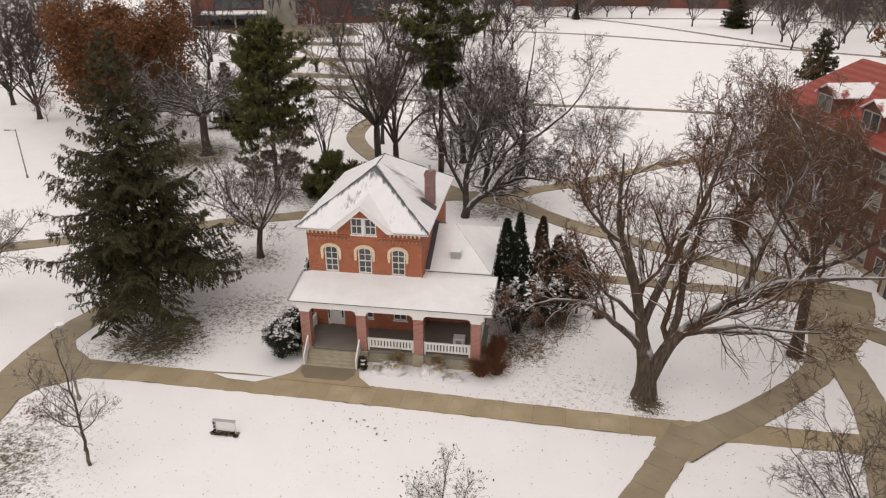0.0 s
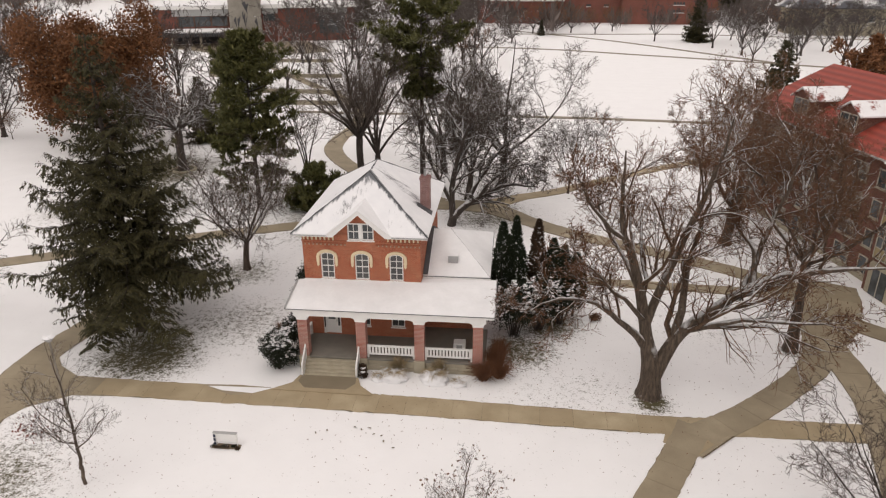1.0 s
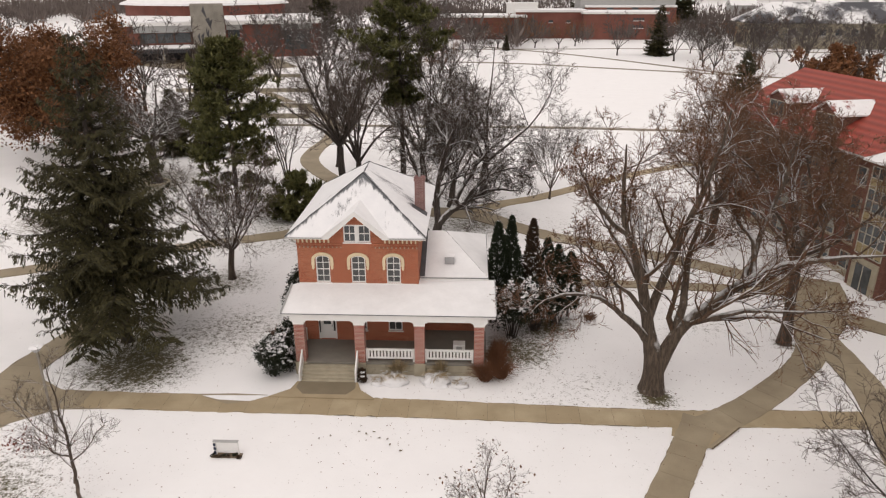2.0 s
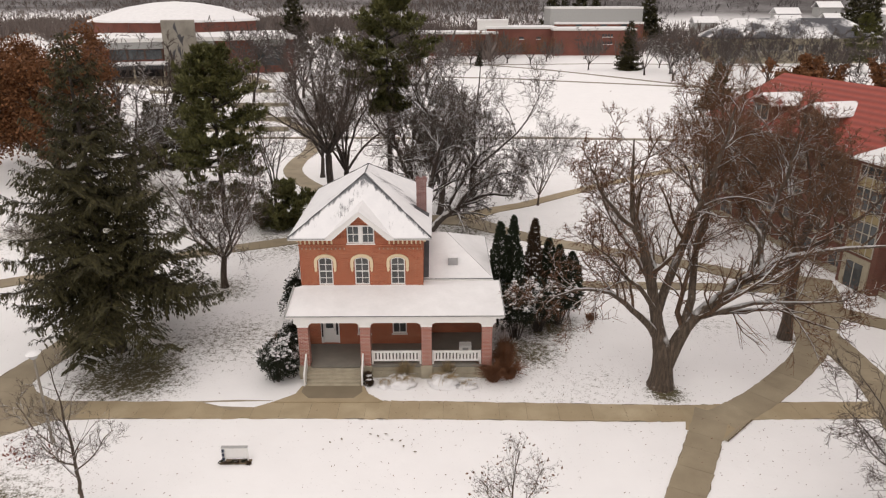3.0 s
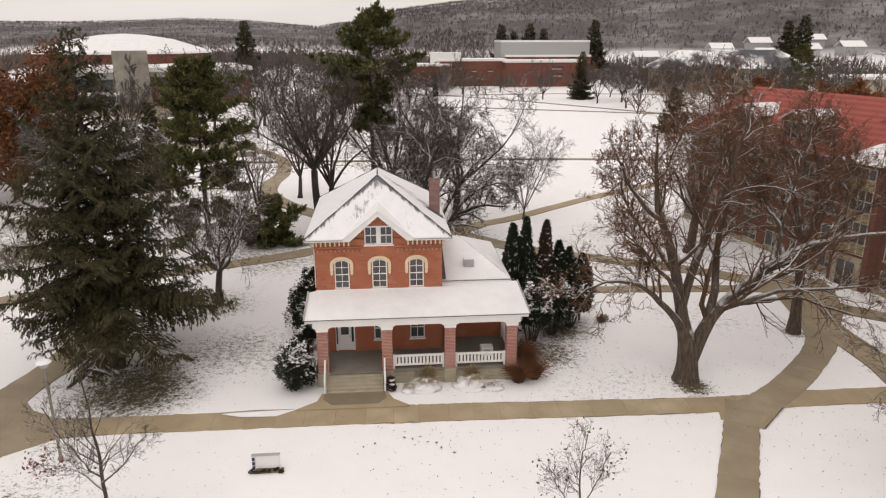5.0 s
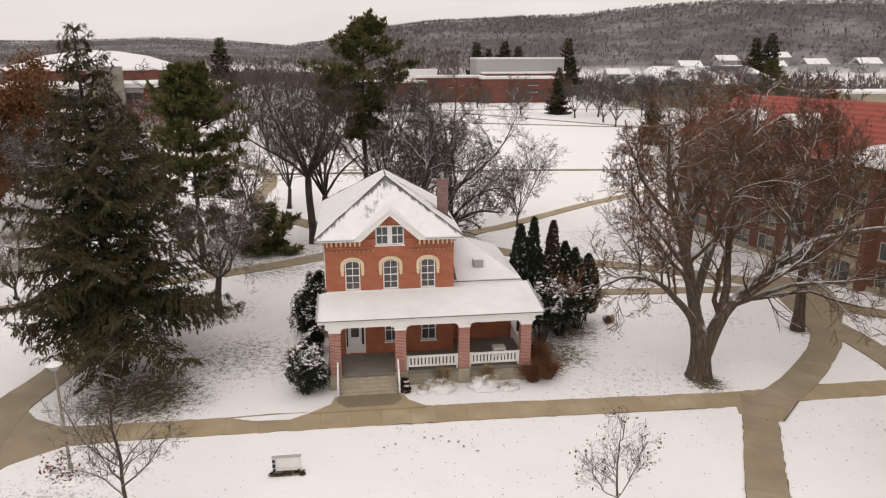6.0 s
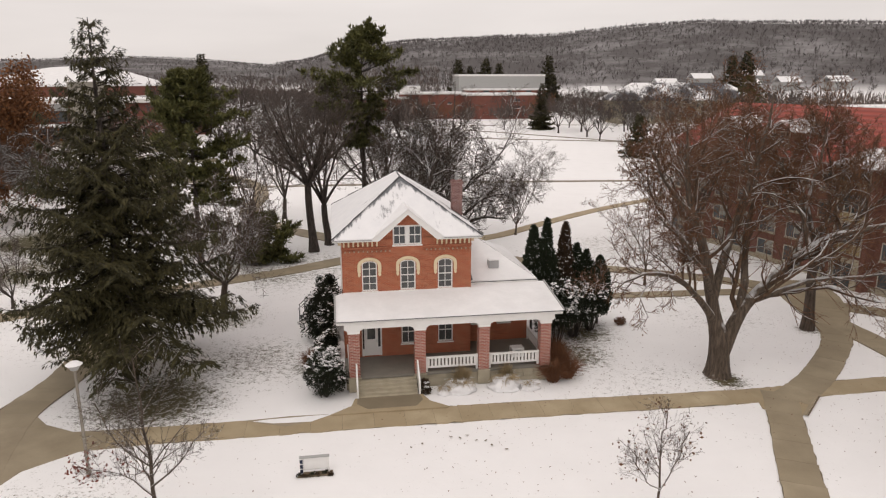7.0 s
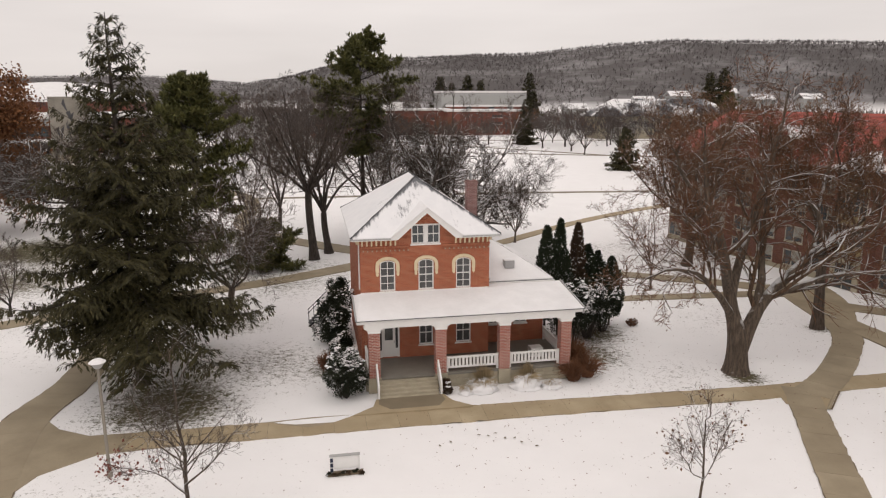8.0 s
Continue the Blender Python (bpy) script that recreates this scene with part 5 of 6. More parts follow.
M_RUSTTWIG = foliage("russet_buds", (0.12, 0.06, 0.03), (0.26, 0.13, 0.066))
bare_tree("maple_tree", 19.9, -4.3, 18, "large bare tree with a thick forked trunk, snow along its limbs", 11, bark=M_BARK, trunk_r=0.78, limbs=BIG, levels=(11, 8, 6), wander=0.24, lift=0.04,
          boughs=M_TWIGBROWN, leaf=M_BROWNLEAF, per=0.3, leaf_size=0.12, clear=0.35, twig=M_TWIGRED, girth=0.019, steps=(4, 1), fine=2)
bare_tree("oak_tree", 31.3, 2.4, 19, "tall bare tree with russet twigs beside the path", 12, twig=M_TWIGRUST, bark=M_BARKOAK, boughs=M_TWIGBROWN, trunk_r=0.4, fork=0.36, stems=8, spread=0.85, levels=(10, 8, 7), wander=0.26, leaf=M_RUSTTWIG, per=0.7, leaf_size=0.1, girth=0.019, steps=(4, 1), fine=2)
bare_tree("oak_tree", 32.2, 23.3, 17.5, "bare oak with russet twigs near the dormitory", 13, twig=M_TWIGRUST, bark=M_BARKOAK, boughs=M_TWIGBROWN, trunk_r=0.5, fork=0.22, stems=10, spread=1.0, levels=(9, 7, 7), wander=0.26, leaf=M_RUSTTWIG, per=0.8, leaf_size=0.12, girth=0.021, steps=(4, 1), fine=2)
bare_tree("street_tree", 29.6, -18.0, 9.6, "dark bare tree with fine spreading branches", 14, bark=M_BARKDARK, twig=M_TWIGDARK, trunk_r=0.22, fork=0.08, stems=14, spread=1.1, levels=(10, 7, 5), wander=0.15, lift=0.03, girth=0.012, steps=(3, 1), fine=2)
bare_tree("young_tree", -12.5, -15.9, 8.2, "slender young tree with a few red leaves", 15, bark=M_BARK, trunk_r=0.1, limbs=YOUNG, levels=(14, 5, 3), wander=0.08, lift=0.05, leaf=M_REDLEAF, per=0.5, leaf_size=0.15, girth=0.008, fine=1, clear=0.28, where=lambda p: p[0] < 0.2 and p[2] < 3.4 - 0.3 * p[0])
bare_tree("sapling", 8.6, -18.8, 5.7, "young sapling with a few curled leaves", 16, trunk_r=0.07, limbs=SAPLING, levels=(16, 5, 2), wander=0.1, leaf=M_BROWNLEAF, per=0.16, leaf_size=0.15, girth=0.007, clear=0.3, fine=1)
spruce(-17.9, 0.9, 22.8, 8.0, "tall dark green spruce with drooping boughs over the lawn", 17, density=1.3, profile=1.02, size=0.29, width=0.135, low=0.21, hang=0.6, tier=0.0275, many=11)
bare_tree("bare_tree", -13.8, 12.8, 12.8, "bare spreading tree with dark fine twigs", 18, bark=M_BARKOAK, twig=M_TWIGDARK, boughs=M_TWIGBROWN, trunk_r=0.3, fork=0.22, stems=11, spread=1.25, levels=(10, 7, 5), wander=0.18, lift=0.0, girth=0.016, steps=(4, 1), fine=2)
pine(-18.5, 29.8, 18.8, [(0.12, 0.14), (0.3, 0.2), (0.5, 0.26), (0.66, 0.27), (0.82, 0.22), (0.93, 0.14), (1.0, 0.04)], "dense green pine behind a bare tree", 19, tiers=17, whorl=7, sparse=0.36)
pine(-0.8, 41.5, 23.8, [(0.45, 0.08), (0.6, 0.15), (0.7, 0.2), (0.78, 0.25), (0.86, 0.22), (0.93, 0.14), (1.0, 0.05)], "very tall dark green white pine behind the house", 20, tiers=12, whorl=7, ragged=0.5)
bare_tree("bare_tree", -7.0, 33.8, 19.5, "tall bare tree with upright dark limbs behind the house", 21, bark=M_BARKDARK, twig=M_TWIGDARK, trunk_r=0.46, fork=0.38, stems=10, spread=0.85, levels=(9, 6, 6), wander=0.14, girth=0.016, clear=0.08, steps=(4, 1), fine=1)
bare_tree("bare_tree", -5.3, 36.9, 16, "bare tree with a leaning dark trunk", 22, bark=M_BARKDARK, twig=M_TWIGDARK, trunk_r=0.42, fork=0.3, stems=7, spread=0.8, levels=(8, 6, 6), girth=0.016, steps=(4, 1), fine=1)
LEANING = [joined((0, 0, 0, 0.5), (0.2, 0, 1.0, 0.44)), joined((0.2, 0, 0.9, 0.4), (1.6, -0.1, 2.5, 0.33), (3.6, -0.3, 3.8, 0.27), (6.0, -0.5, 5.0, 0.19), (8.8, -0.6, 4.8, 0.07)),
           joined((0.2, 0, 0.9, 0.38), (0, 0.5, 4, 0.31), (0.8, 0.8, 8, 0.21), (2, 1, 11.5, 0.11), (3, 1, 13.6, 0.04)), joined((0.05, 0.3, 2.5, 0.28), (-1.8, 0.5, 6, 0.2), (-3.2, 0.6, 9.5, 0.12), (-3.6, 0.8, 12, 0.04)),
           joined((1.6, 0, 2.6, 0.26), (3.5, 1, 6, 0.19), (5.5, 1.5, 8.8, 0.12), (8.0, 1.5, 10.2, 0.04)), joined((3.0, -0.2, 3.5, 0.2), (5.0, -1.6, 6.4, 0.14), (7.6, -2.0, 7.6, 0.08), (9.6, -2.2, 7.0, 0.03)),
           joined((0.3, 0.6, 5.5, 0.2), (1.6, 2.2, 8.4, 0.14), (1.6, 3.4, 11.4, 0.05))]
bare_tree("snowy_tree", 4.2, 26.0, 14, "wide bare tree with a leaning trunk and snow-laden crooked limbs", 23, bark=M_BARKSNOWY, twig=M_TWIGDARK, trunk_r=0.48, limbs=LEANING, levels=(15, 9, 7), wander=0.3, lift=0.0, girth=0.021, clear=0.2, steps=(4, 1), fine=2)
bare_tree("snowy_tree", 9.5, 41.0, 19, "tall bare tree with snow on its crooked limbs", 24, bark=M_BARKSNOWY, twig=M_TWIGDARK, trunk_r=0.5, fork=0.2, stems=9, spread=0.95, levels=(9, 7, 6), wander=0.24, girth=0.021, steps=(4, 1), fine=2)
bare_tree("bare_tree", 17.6, 38.5, 10.5, "small vase-shaped tree with fine grey twigs", 25, trunk_r=0.14, fork=0.12, stems=11, spread=0.6, levels=(8, 6, 5), wander=0.07, lift=0.02, girth=0.012, twig=M_TWIGPALE, steps=(3, 1), fine=2)
bare_tree("snowy_tree", -34.2, 44.0, 15.8, "broad bare tree with white snow-covered limbs", 26, bark=M_BARKSNOWY, boughs=M_BARKSNOWY, twig=M_TWIGDARK, trunk_r=0.6, fork=0.36, stems=15, spread=1.9, levels=(12, 8, 6), wander=0.26, lift=-0.04, girth=0.03, steps=(4, 1))
bare_tree("bare_tree", -14.0, 34.5, 14, "slim bare tree with dark limbs", 27, bark=M_BARKDARK, twig=M_TWIGDARK, trunk_r=0.2, fork=0.2, stems=5, spread=0.4, levels=(8, 6, 4), girth=0.016, steps=(4, 1), fine=2)
bare_tree("rust_oak", -50.5, 55.5, 18.0, "broad oak still holding dense rust-brown leaves", 28, trunk_r=0.6, fork=0.09, stems=10, spread=0.8, clear=0.08, levels=(8, 6, 5), wander=0.2, leaf=M_RUST, per=24, leaf_size=0.38, leaf_spread=0.75, steps=(3, 1))
bare_tree("rust_oak", -59.0, 67.0, 16, "oak holding rust-brown leaves beside a larger one", 128, trunk_r=0.45, fork=0.15, stems=8, spread=1.0, levels=(7, 6, 4), wander=0.2, leaf=M_RUST, per=13, leaf_size=0.38, leaf_spread=0.55, steps=(3, 1))
bare_tree("bare_tree", 24.0, 15.5, 9.5, "small bare tree behind the large one", 29, trunk_r=0.12, fork=0.2, stems=6, spread=0.7, levels=(7, 6, 5), twig=M_TWIGRED, girth=0.012, steps=(4, 1), fine=2)

bare_tree("bare_tree", -31.8, 17.7, 6.4, "small bare tree by the far path", 31, bark=M_BARKDARK, twig=M_TWIGDARK, trunk_r=0.14, fork=0.15, stems=7, spread=1.1, levels=(7, 6, 4), girth=0.014, steps=(3, 1), fine=2)
bare_tree("bare_tree", -33.0, -1.0, 9.5, "low bare tree with spreading twigs by the path", 30, bark=M_BARKDARK, twig=M_TWIGDARK, trunk_r=0.25, fork=0.2, stems=8, spread=1.3, levels=(8, 6, 5), girth=0.013, steps=(4, 1), fine=2)
bare_tree("young_tree", -69.6, 58.6, 4.6, "small tree with thin pinkish-brown leaves on the far lawn", 35, trunk_r=0.08, fork=0.2, stems=6, spread=0.7, levels=(6, 5, 3), girth=0.016, steps=(3, 1), leaf=M_BROWNLEAF, per=2, leaf_size=0.14, twig=M_TWIGRED)
# evergreens and shrubs by the house
M_BROWNCEDAR = foliage("browned_sprays", (0.035, 0.024, 0.015), (0.10, 0.06, 0.035), 0.1)
for i, (x, y, h, r, kind) in enumerate([(9.9, 5.0, 8.6, 0.85, 0), (10.9, 4.9, 9.1, 0.75, 0), (12.6, 5.7, 8.6, 0.75, 1), (13.9, 6.7, 6.6, 0.75, 0), (15.7, 6.3, 5.6, 0.95, 0), (14.8, 6.9, 6.0, 0.8, 0)]):
    cedar(x, y, h, r, "narrow arborvitae with browned sprays beside the house" if kind else "narrow dark arborvitae beside the house", 40 + i, M_BROWNCEDAR if kind else M_CEDAR, snow=120 if x > 11 else 25, low=0.15)
for i, (x, y, rx, ry, h) in enumerate([(11.0, 2.6, 1.7, 1.5, 5.2), (12.9, 3.9, 1.5, 1.4, 4.8), (14.6, 5.0, 1.2, 1.1, 4.2)]):
    shrub("evergreen_shrub", x, y, rx, ry, h, "tall dark evergreen shrub laden with snow", 50 + i, count=9000, size=0.15, lumps=20, snow=(2200, 1500, 900)[i], base=0.9)
shrub("yew_bush", -5.6, -3.4, 1.35, 1.3, 3.1, "boxy dark yew bush capped with snow", 60, count=11000, lumps=18, snow=1300, boxy=0.1, size=0.11)
shrub("yew_bush", -5.4, -0.4, 0.95, 1.0, 2.6, "dark yew bush flecked with snow", 61, count=6000, lumps=12, snow=300, size=0.11)
shrub("yew_bush", -5.4, 2.4, 0.95, 1.0, 2.4, "dark yew bush capped with snow", 62, count=6000, lumps=12, snow=380, size=0.11)
shrub("evergreen_shrub", -5.7, 6.4, 1.35, 1.3, 5.0, "dark evergreen with snowy boughs against the side wall", 63, count=10000, lumps=18, size=0.14, snow=900)
shrub("evergreen_shrub", -5.3, 8.6, 0.9, 0.9, 6.4, "tall dark evergreen with a pointed top by the side wall", 66, count=6000, lumps=14, size=0.14, snow=350)
grass_clump(-6.5, 1.0, 1.0, 1.5, "bare russet-stemmed bush between the yews", 76, mat=M_REDSTEM, count=420, name="red_bush", lean=1.0, ragged=0.6)
grass_clump(9.7, -2.2, 1.15, 2.3, "bare russet-stemmed bush at the porch corner", 64, mat=M_REDSTEM, count=620, name="red_bush", lean=1.0, ragged=0.5)
grass_clump(9.9, -0.9, 1.1, 2.1, "bare russet-stemmed bush beside the porch", 74, mat=M_REDSTEM, count=480, name="red_bush", lean=1.0, ragged=0.5)
grass_clump(8.9, -3.6, 1.3, 1.7, "low red-stemmed bush before the porch", 65, mat=M_REDSTEM, count=420, name="red_bush", lean=1.1, ragged=0.5)
grass_clump(10.0, -3.2, 1.4, 1.8, "sprawling russet-stemmed bush at the porch corner", 75, mat=M_REDSTEM, count=380, name="red_bush", lean=1.2, ragged=0.6)


def snow_mound(x, y, rx, ry, h, seed):
    """A plant bent down under a cap of snow."""
    rng = np.random.default_rng(seed)
    mound = thing("snowy_mound", x, y, 0.0, "low mounded plant buried in snow", "plant")
    verts, faces, m, n = [], [], 28, 9
    for i in range(n + 1):
        for j in range(m):
            a, e = 6.283 * j / m, 1.571 * i / n
            q = noise.noise((math.cos(a) * 2.1 + seed, math.sin(a) * 2.1, e * 2.5)) * 0.35 + noise.noise((math.cos(a) * 6 + seed, math.sin(a) * 6, e * 6)) * 0.2 + 1
            verts.append((math.cos(a) * math.cos(e) * rx * q, math.sin(a) * math.cos(e) * ry * q, max(0.0, math.sin(e) * h * q)))
    for i in range(n):
        for j in range(m):
            faces.append((i * m + j, i * m + (j + 1) % m, (i + 1) * m + (j + 1) % m, (i + 1) * m + j))
    mesh_part("snow_cap", solid(verts, faces, True), M_PATCHSNOW, mound)
    lines = []
    for i in range(240):
        a = rng.uniform(0, 6.283)
        s = np.linspace(0, 1, 5)[:, None]
        out = np.array([math.cos(a) * rx, math.sin(a) * ry, 0]) * rng.uniform(0.3, 1.2)
        lines.append((out * s ** 1.2 + np.array([0, 0, 1]) * h * rng.uniform(0.95, 1.3) * np.sin(s * rng.uniform(1.7, 2.7)), np.full(5, 0.008)))
    tagged(mesh_part("grass", quick_mesh(*tubes(lines, 3)), M_STRAW, mound), kind="stuff")


M_PATCHSNOW = roof_snow("snow_on_stems", (0.22, 0.17, 0.10), 0.8)
snow_mound(2.75, -4.15, 0.95, 0.6, 0.62, 3)
snow_mound(1.75, -4.3, 0.5, 0.4, 0.4, 6)
snow_mound(5.6, -4.15, 0.95, 0.6, 0.7, 4)
snow_mound(7.2, -4.4, 0.6, 0.4, 0.35, 5)
grass_clump(3.0, -3.55, 0.9, 1.5, "dry feathery ornamental grass before the porch", 68)
grass_clump(5.9, -3.5, 0.8, 1.4, "dry feathery ornamental grass before the porch", 69)
shrub("yew_bush", 0.75, -4.0, 0.42, 0.4, 1.1, "small dark bush flecked with snow beside the steps", 70, count=1200, lumps=6, size=0.12, snow=90, needles=M_BROWNCEDAR)
shrub("low_shrub", 17.6, 5.6, 0.6, 0.5, 0.6, "small dark leafless shrub in the snow", 71, needles=M_BROWNLEAF, count=400, lumps=5, size=0.15)
shrub("bare_shrub", 5.8, 17.0, 2.2, 1.6, 1.6, "thicket of bare grey shrubs behind the wing", 72, needles=M_BROWNLEAF, count=2000, lumps=10)

bare_tree("bare_tree", 1.5, 46.0, 17.5, "dark bare tree beyond the tall pine", 32, bark=M_BARKDARK, twig=M_TWIGDARK, trunk_r=0.4, fork=0.2, stems=8, spread=0.8, levels=(9, 7, 5), wander=0.2, girth=0.02, steps=(4, 1), fine=2)
bare_tree("snowy_tree", 5.5, 35.0, 14.5, "crooked bare tree with snow along its limbs", 33, bark=M_BARKSNOWY, twig=M_TWIGDARK, trunk_r=0.4, fork=0.22, stems=9, spread=1.1, levels=(9, 7, 6), wander=0.28, girth=0.02, steps=(4, 1), fine=2)
bare_tree("bare_tree", -11.5, 53.5, 14.5, "dark bare tree by the curving path", 34, bark=M_BARKDARK, twig=M_TWIGDARK, trunk_r=0.3, fork=0.2, stems=8, spread=0.7, levels=(8, 6, 5), girth=0.02, steps=(4, 1), fine=2)
pine(-12.0, 29.8, 4.6, [(0.05, 0.55), (0.4, 0.75), (0.75, 0.5), (1.0, 0.1)], "low spreading dark green pine beside a taller one", 73, tiers=6, whorl=6, ragged=0.6)


# stone edging round the foot of the broad snowy tree
ring = thing("tree_ring", -34.2, 44.0, 0.0, "round stone edging about the foot of a tree", "edging")
for i in range(20):
    a = 6.283 * i / 20
    bm = boxed(-0.24, 0.24, 1.35, 1.65, -0.05, 0.22, bevel=0.03)
    bmesh.ops.rotate(bm, verts=bm.verts, matrix=Matrix.Rotation(a, 3, "Z"))
    part("stone", bm, M_STONE, ring)


# ---- loose things on the lawn ----
M_POST = plain("tan_post_paint", (0.23, 0.205, 0.17), 0.6)


def lamp_post(x, y, h, label):
    lamp = thing("lamp_post", x, y, -0.02, label, "lamp post")
    v, f = tubes([(np.array([[0, 0, 0], [0, 0, 0.3], [0, 0, 0.31], [0, 0, h - 0.25]]), np.array([0.13, 0.13, 0.08, 0.065]))], 12)
    mesh_part("pole", quick_mesh(v, f), M_POST, lamp)
    bm = bmesh.new()
    bmesh.ops.create_cone(bm, cap_ends=True, segments=20, radius1=0.16, radius2=0.34, depth=0.28, matrix=Matrix.Translation((0, 0, h - 0.14)))
    part("lantern", bm, M_GREYPAINT, lamp)
    bm = bmesh.new()
    bmesh.ops.create_cone(bm, cap_ends=True, segments=20, radius1=0.38, radius2=0.22, depth=0.12, matrix=Matrix.Translation((0, 0, h + 0.06)))
    part("cap", bm, M_SNOW, lamp, "lamp cap covered with snow")
    return lamp


lamp_post(-17.0, -10.3, 5.8, "grey lamp post with a flat white lantern")
tall = thing("lamp_post", -52.4, 31.2, -0.02, "slim grey lamp post with a side arm in the snow", "lamp post")
mesh_part("pole", quick_mesh(*tubes([(np.array([[0, 0, 0], [0, 0, 0.4], [0, 0, 0.41], [0, 0, 6.3]]), np.array([0.14, 0.14, 0.085, 0.06]))], 10)), M_POST, tall)
mesh_part("arm", quick_mesh(*tubes([(np.array([[0, 0, 6.1], [-0.5, 0, 6.15], [-0.9, 0, 6.12]]), np.array([0.035, 0.03, 0.03]))], 6)), M_POST, tall)
part("lantern", boxed(-1.5, -0.85, -0.16, 0.16, 6.02, 6.2, bevel=0.04), M_GREYPAINT, tall)
# sign board on the front lawn
sign = thing("sign_board", -5.95, -12.05, 0.0, "low white sign board with dark ends in the snow", "sign")
part("board", boxed(-0.58, 0.62, -0.05, 0.05, 0.24, 0.88, bevel=0.015), M_WHITE, sign)
part("post", boxed(-0.74, -0.59, -0.10, 0.10, -0.05, 0.90, bevel=0.01), M_WHITE, sign)
for z in (0.12, 0.38, 0.64):
    part("post_panel", boxed(-0.735, -0.595, -0.115, -0.101, z, z + 0.2), M_NAVY, sign)
part("post", boxed(0.625, 0.68, -0.06, 0.06, -0.05, 0.90, bevel=0.01), M_WHITE, sign)
part("top_rail", boxed(-0.76, 0.70, -0.11, 0.11, 0.905, 0.945, bevel=0.01), M_GREYPAINT, sign)
part("soil_bed", prism([(-0.85, -0.3), (0.8, -0.28), (0.85, 0.1), (-0.8, 0.12)], 0.05, 0.0, axis="z"), M_DARKBROWN, sign)
for i in range(6):
    shrub("bedding_plant", -6.65 + i * 0.28, -12.2 - 0.05 * (i % 2), 0.2, 0.14, 0.2, "small dark frosted bedding plant below the sign", 500 + i, needles=M_BROWNCEDAR if i % 2 else M_YEW, count=140, size=0.08, lumps=3, category="plant")
# box on the porch
unit_box = thing("porch_cabinet", 7.1, -1.3, DZ, "white metal box with a dark grille on the porch", "cabinet")
part("body", boxed(-0.42, 0.42, -0.35, 0.35, 0.0, 0.62, bevel=0.03), M_WHITE, unit_box)
part("grille", boxed(-0.2, 0.2, -0.365, -0.351, 0.2, 0.5), M_GREYPAINT, unit_box)
# outside stair on the left side of the house
stair = thing("outside_stair", -6.5, 10.8, 0.0, "black iron outside stair along the side wall", "stair")
for i in range(12):
    part("tread", boxed(-1.1 + i * 0.2, -0.9 + i * 0.2, -0.5, 0.5, 0.25 + i * 0.2, 0.28 + i * 0.2), M_BLACK, stair)
for y in (-0.5, 0.5):
    part("stringer", prism([(-1.2, 0.0), (-1.0, 0.0), (1.4, 2.4), (1.4, 2.65)], 0.05, y), M_BLACK, stair)
    part("handrail", prism([(-1.2, 1.05), (-1.2, 1.12), (1.4, 3.6), (1.4, 3.53)], 0.05, y), M_BLACK, stair)
    for i in range(7):
        part("rail_post", boxed(-1.15 + i * 0.4, -1.11 + i * 0.4, y, y + 0.04, 0.1 + i * 0.39, 1.08 + i * 0.39), M_BLACK, stair)


# ---- brick dormitory with a red tile roof ----
k = Nodes("red_tiles", 0.6)
p = k.obj()
w = k.n("TexWave")
w.bands_direction = "Z"
w.inputs["Scale"].default_value = 0.75
w.inputs["Distortion"].default_value = 0.4
k.link(p, w.inputs["Vector"])
col = k.mix(k.noise(p, 1.5, 4), (0.24, 0.04, 0.028), (0.36, 0.075, 0.05))
col = k.mix(k.math("MULTIPLY", w.outputs[1], 0.5), col, (0.11, 0.025, 0.02))
x, y, z = k.xyz(p)
lie_f = k.math("ADD", k.noise(k.mapped(p, (0.12, 0.5, 0.5)), 1.0, 5), k.math("ADD", k.math("MULTIPLY", k.noise(p, 4), 0.15), k.ramp(x, 30, 40, 0.0, 0.13)))
col = k.mix(k.ramp(lie_f, 0.76, 0.80), col, SNOW)
k.color(col)
k.bump(w.outputs[1], 0.5, 0.05)
M_TILE = k.m
M_YELLOWPANEL = plain("ochre_panel", (0.30, 0.24, 0.13), 0.6, vary=0.15)
M_DORMERSNOW = roof_snow("dormer_snow", (0.26, 0.06, 0.045), 0.66, 0.6)
M_TANFRAME = plain("tan_window_frame", (0.42, 0.39, 0.33), 0.6)
M_DIMBLIND = plain("dim_blind", (0.27, 0.265, 0.235), 0.8, vary=0.25)
DA, DB = Vector((44.1, 5.0, 0)), Vector((36.5, 44.2, 0))
ang = math.atan2(DB.y - DA.y, DB.x - DA.x)
dorm = thing("dormitory", DA.x, DA.y, 0, "dormitory of red brick coloured as in shadow, with a red tile roof and snowy dormers", "building")
dorm.rotation_euler = (0, 0, ang)
L, W, EV, RDG = 33.2, 15.4, 11.3, 16.0
S0 = -34.0
part("wall", boxed(S0, L, -W, 0, 0, EV), M_DORMBRICK, dorm)
part("plinth", boxed(S0, L, 0.003, 0.08, 0, 0.45), M_STONE, dorm)
roof = slab_roof([(S0, 0.8, EV - 0.1), (L + 0.8, 0.8, EV - 0.1), (L + 0.8, -W - 0.8, EV - 0.1), (S0, -W - 0.8, EV - 0.1), (S0, -W / 2, RDG), (L - 1.0, -W / 2, RDG)], [[0, 1, 5, 4][::-1], [1, 2, 5][::-1], [2, 3, 4, 5][::-1]], 0.2)
part("roof", roof, M_TILE, dorm, "red tile roof with patches of snow")
part("gutter", boxed(S0, L + 0.8, 0.8, 0.93, EV - 0.25, EV - 0.1), M_GREYPAINT, dorm)


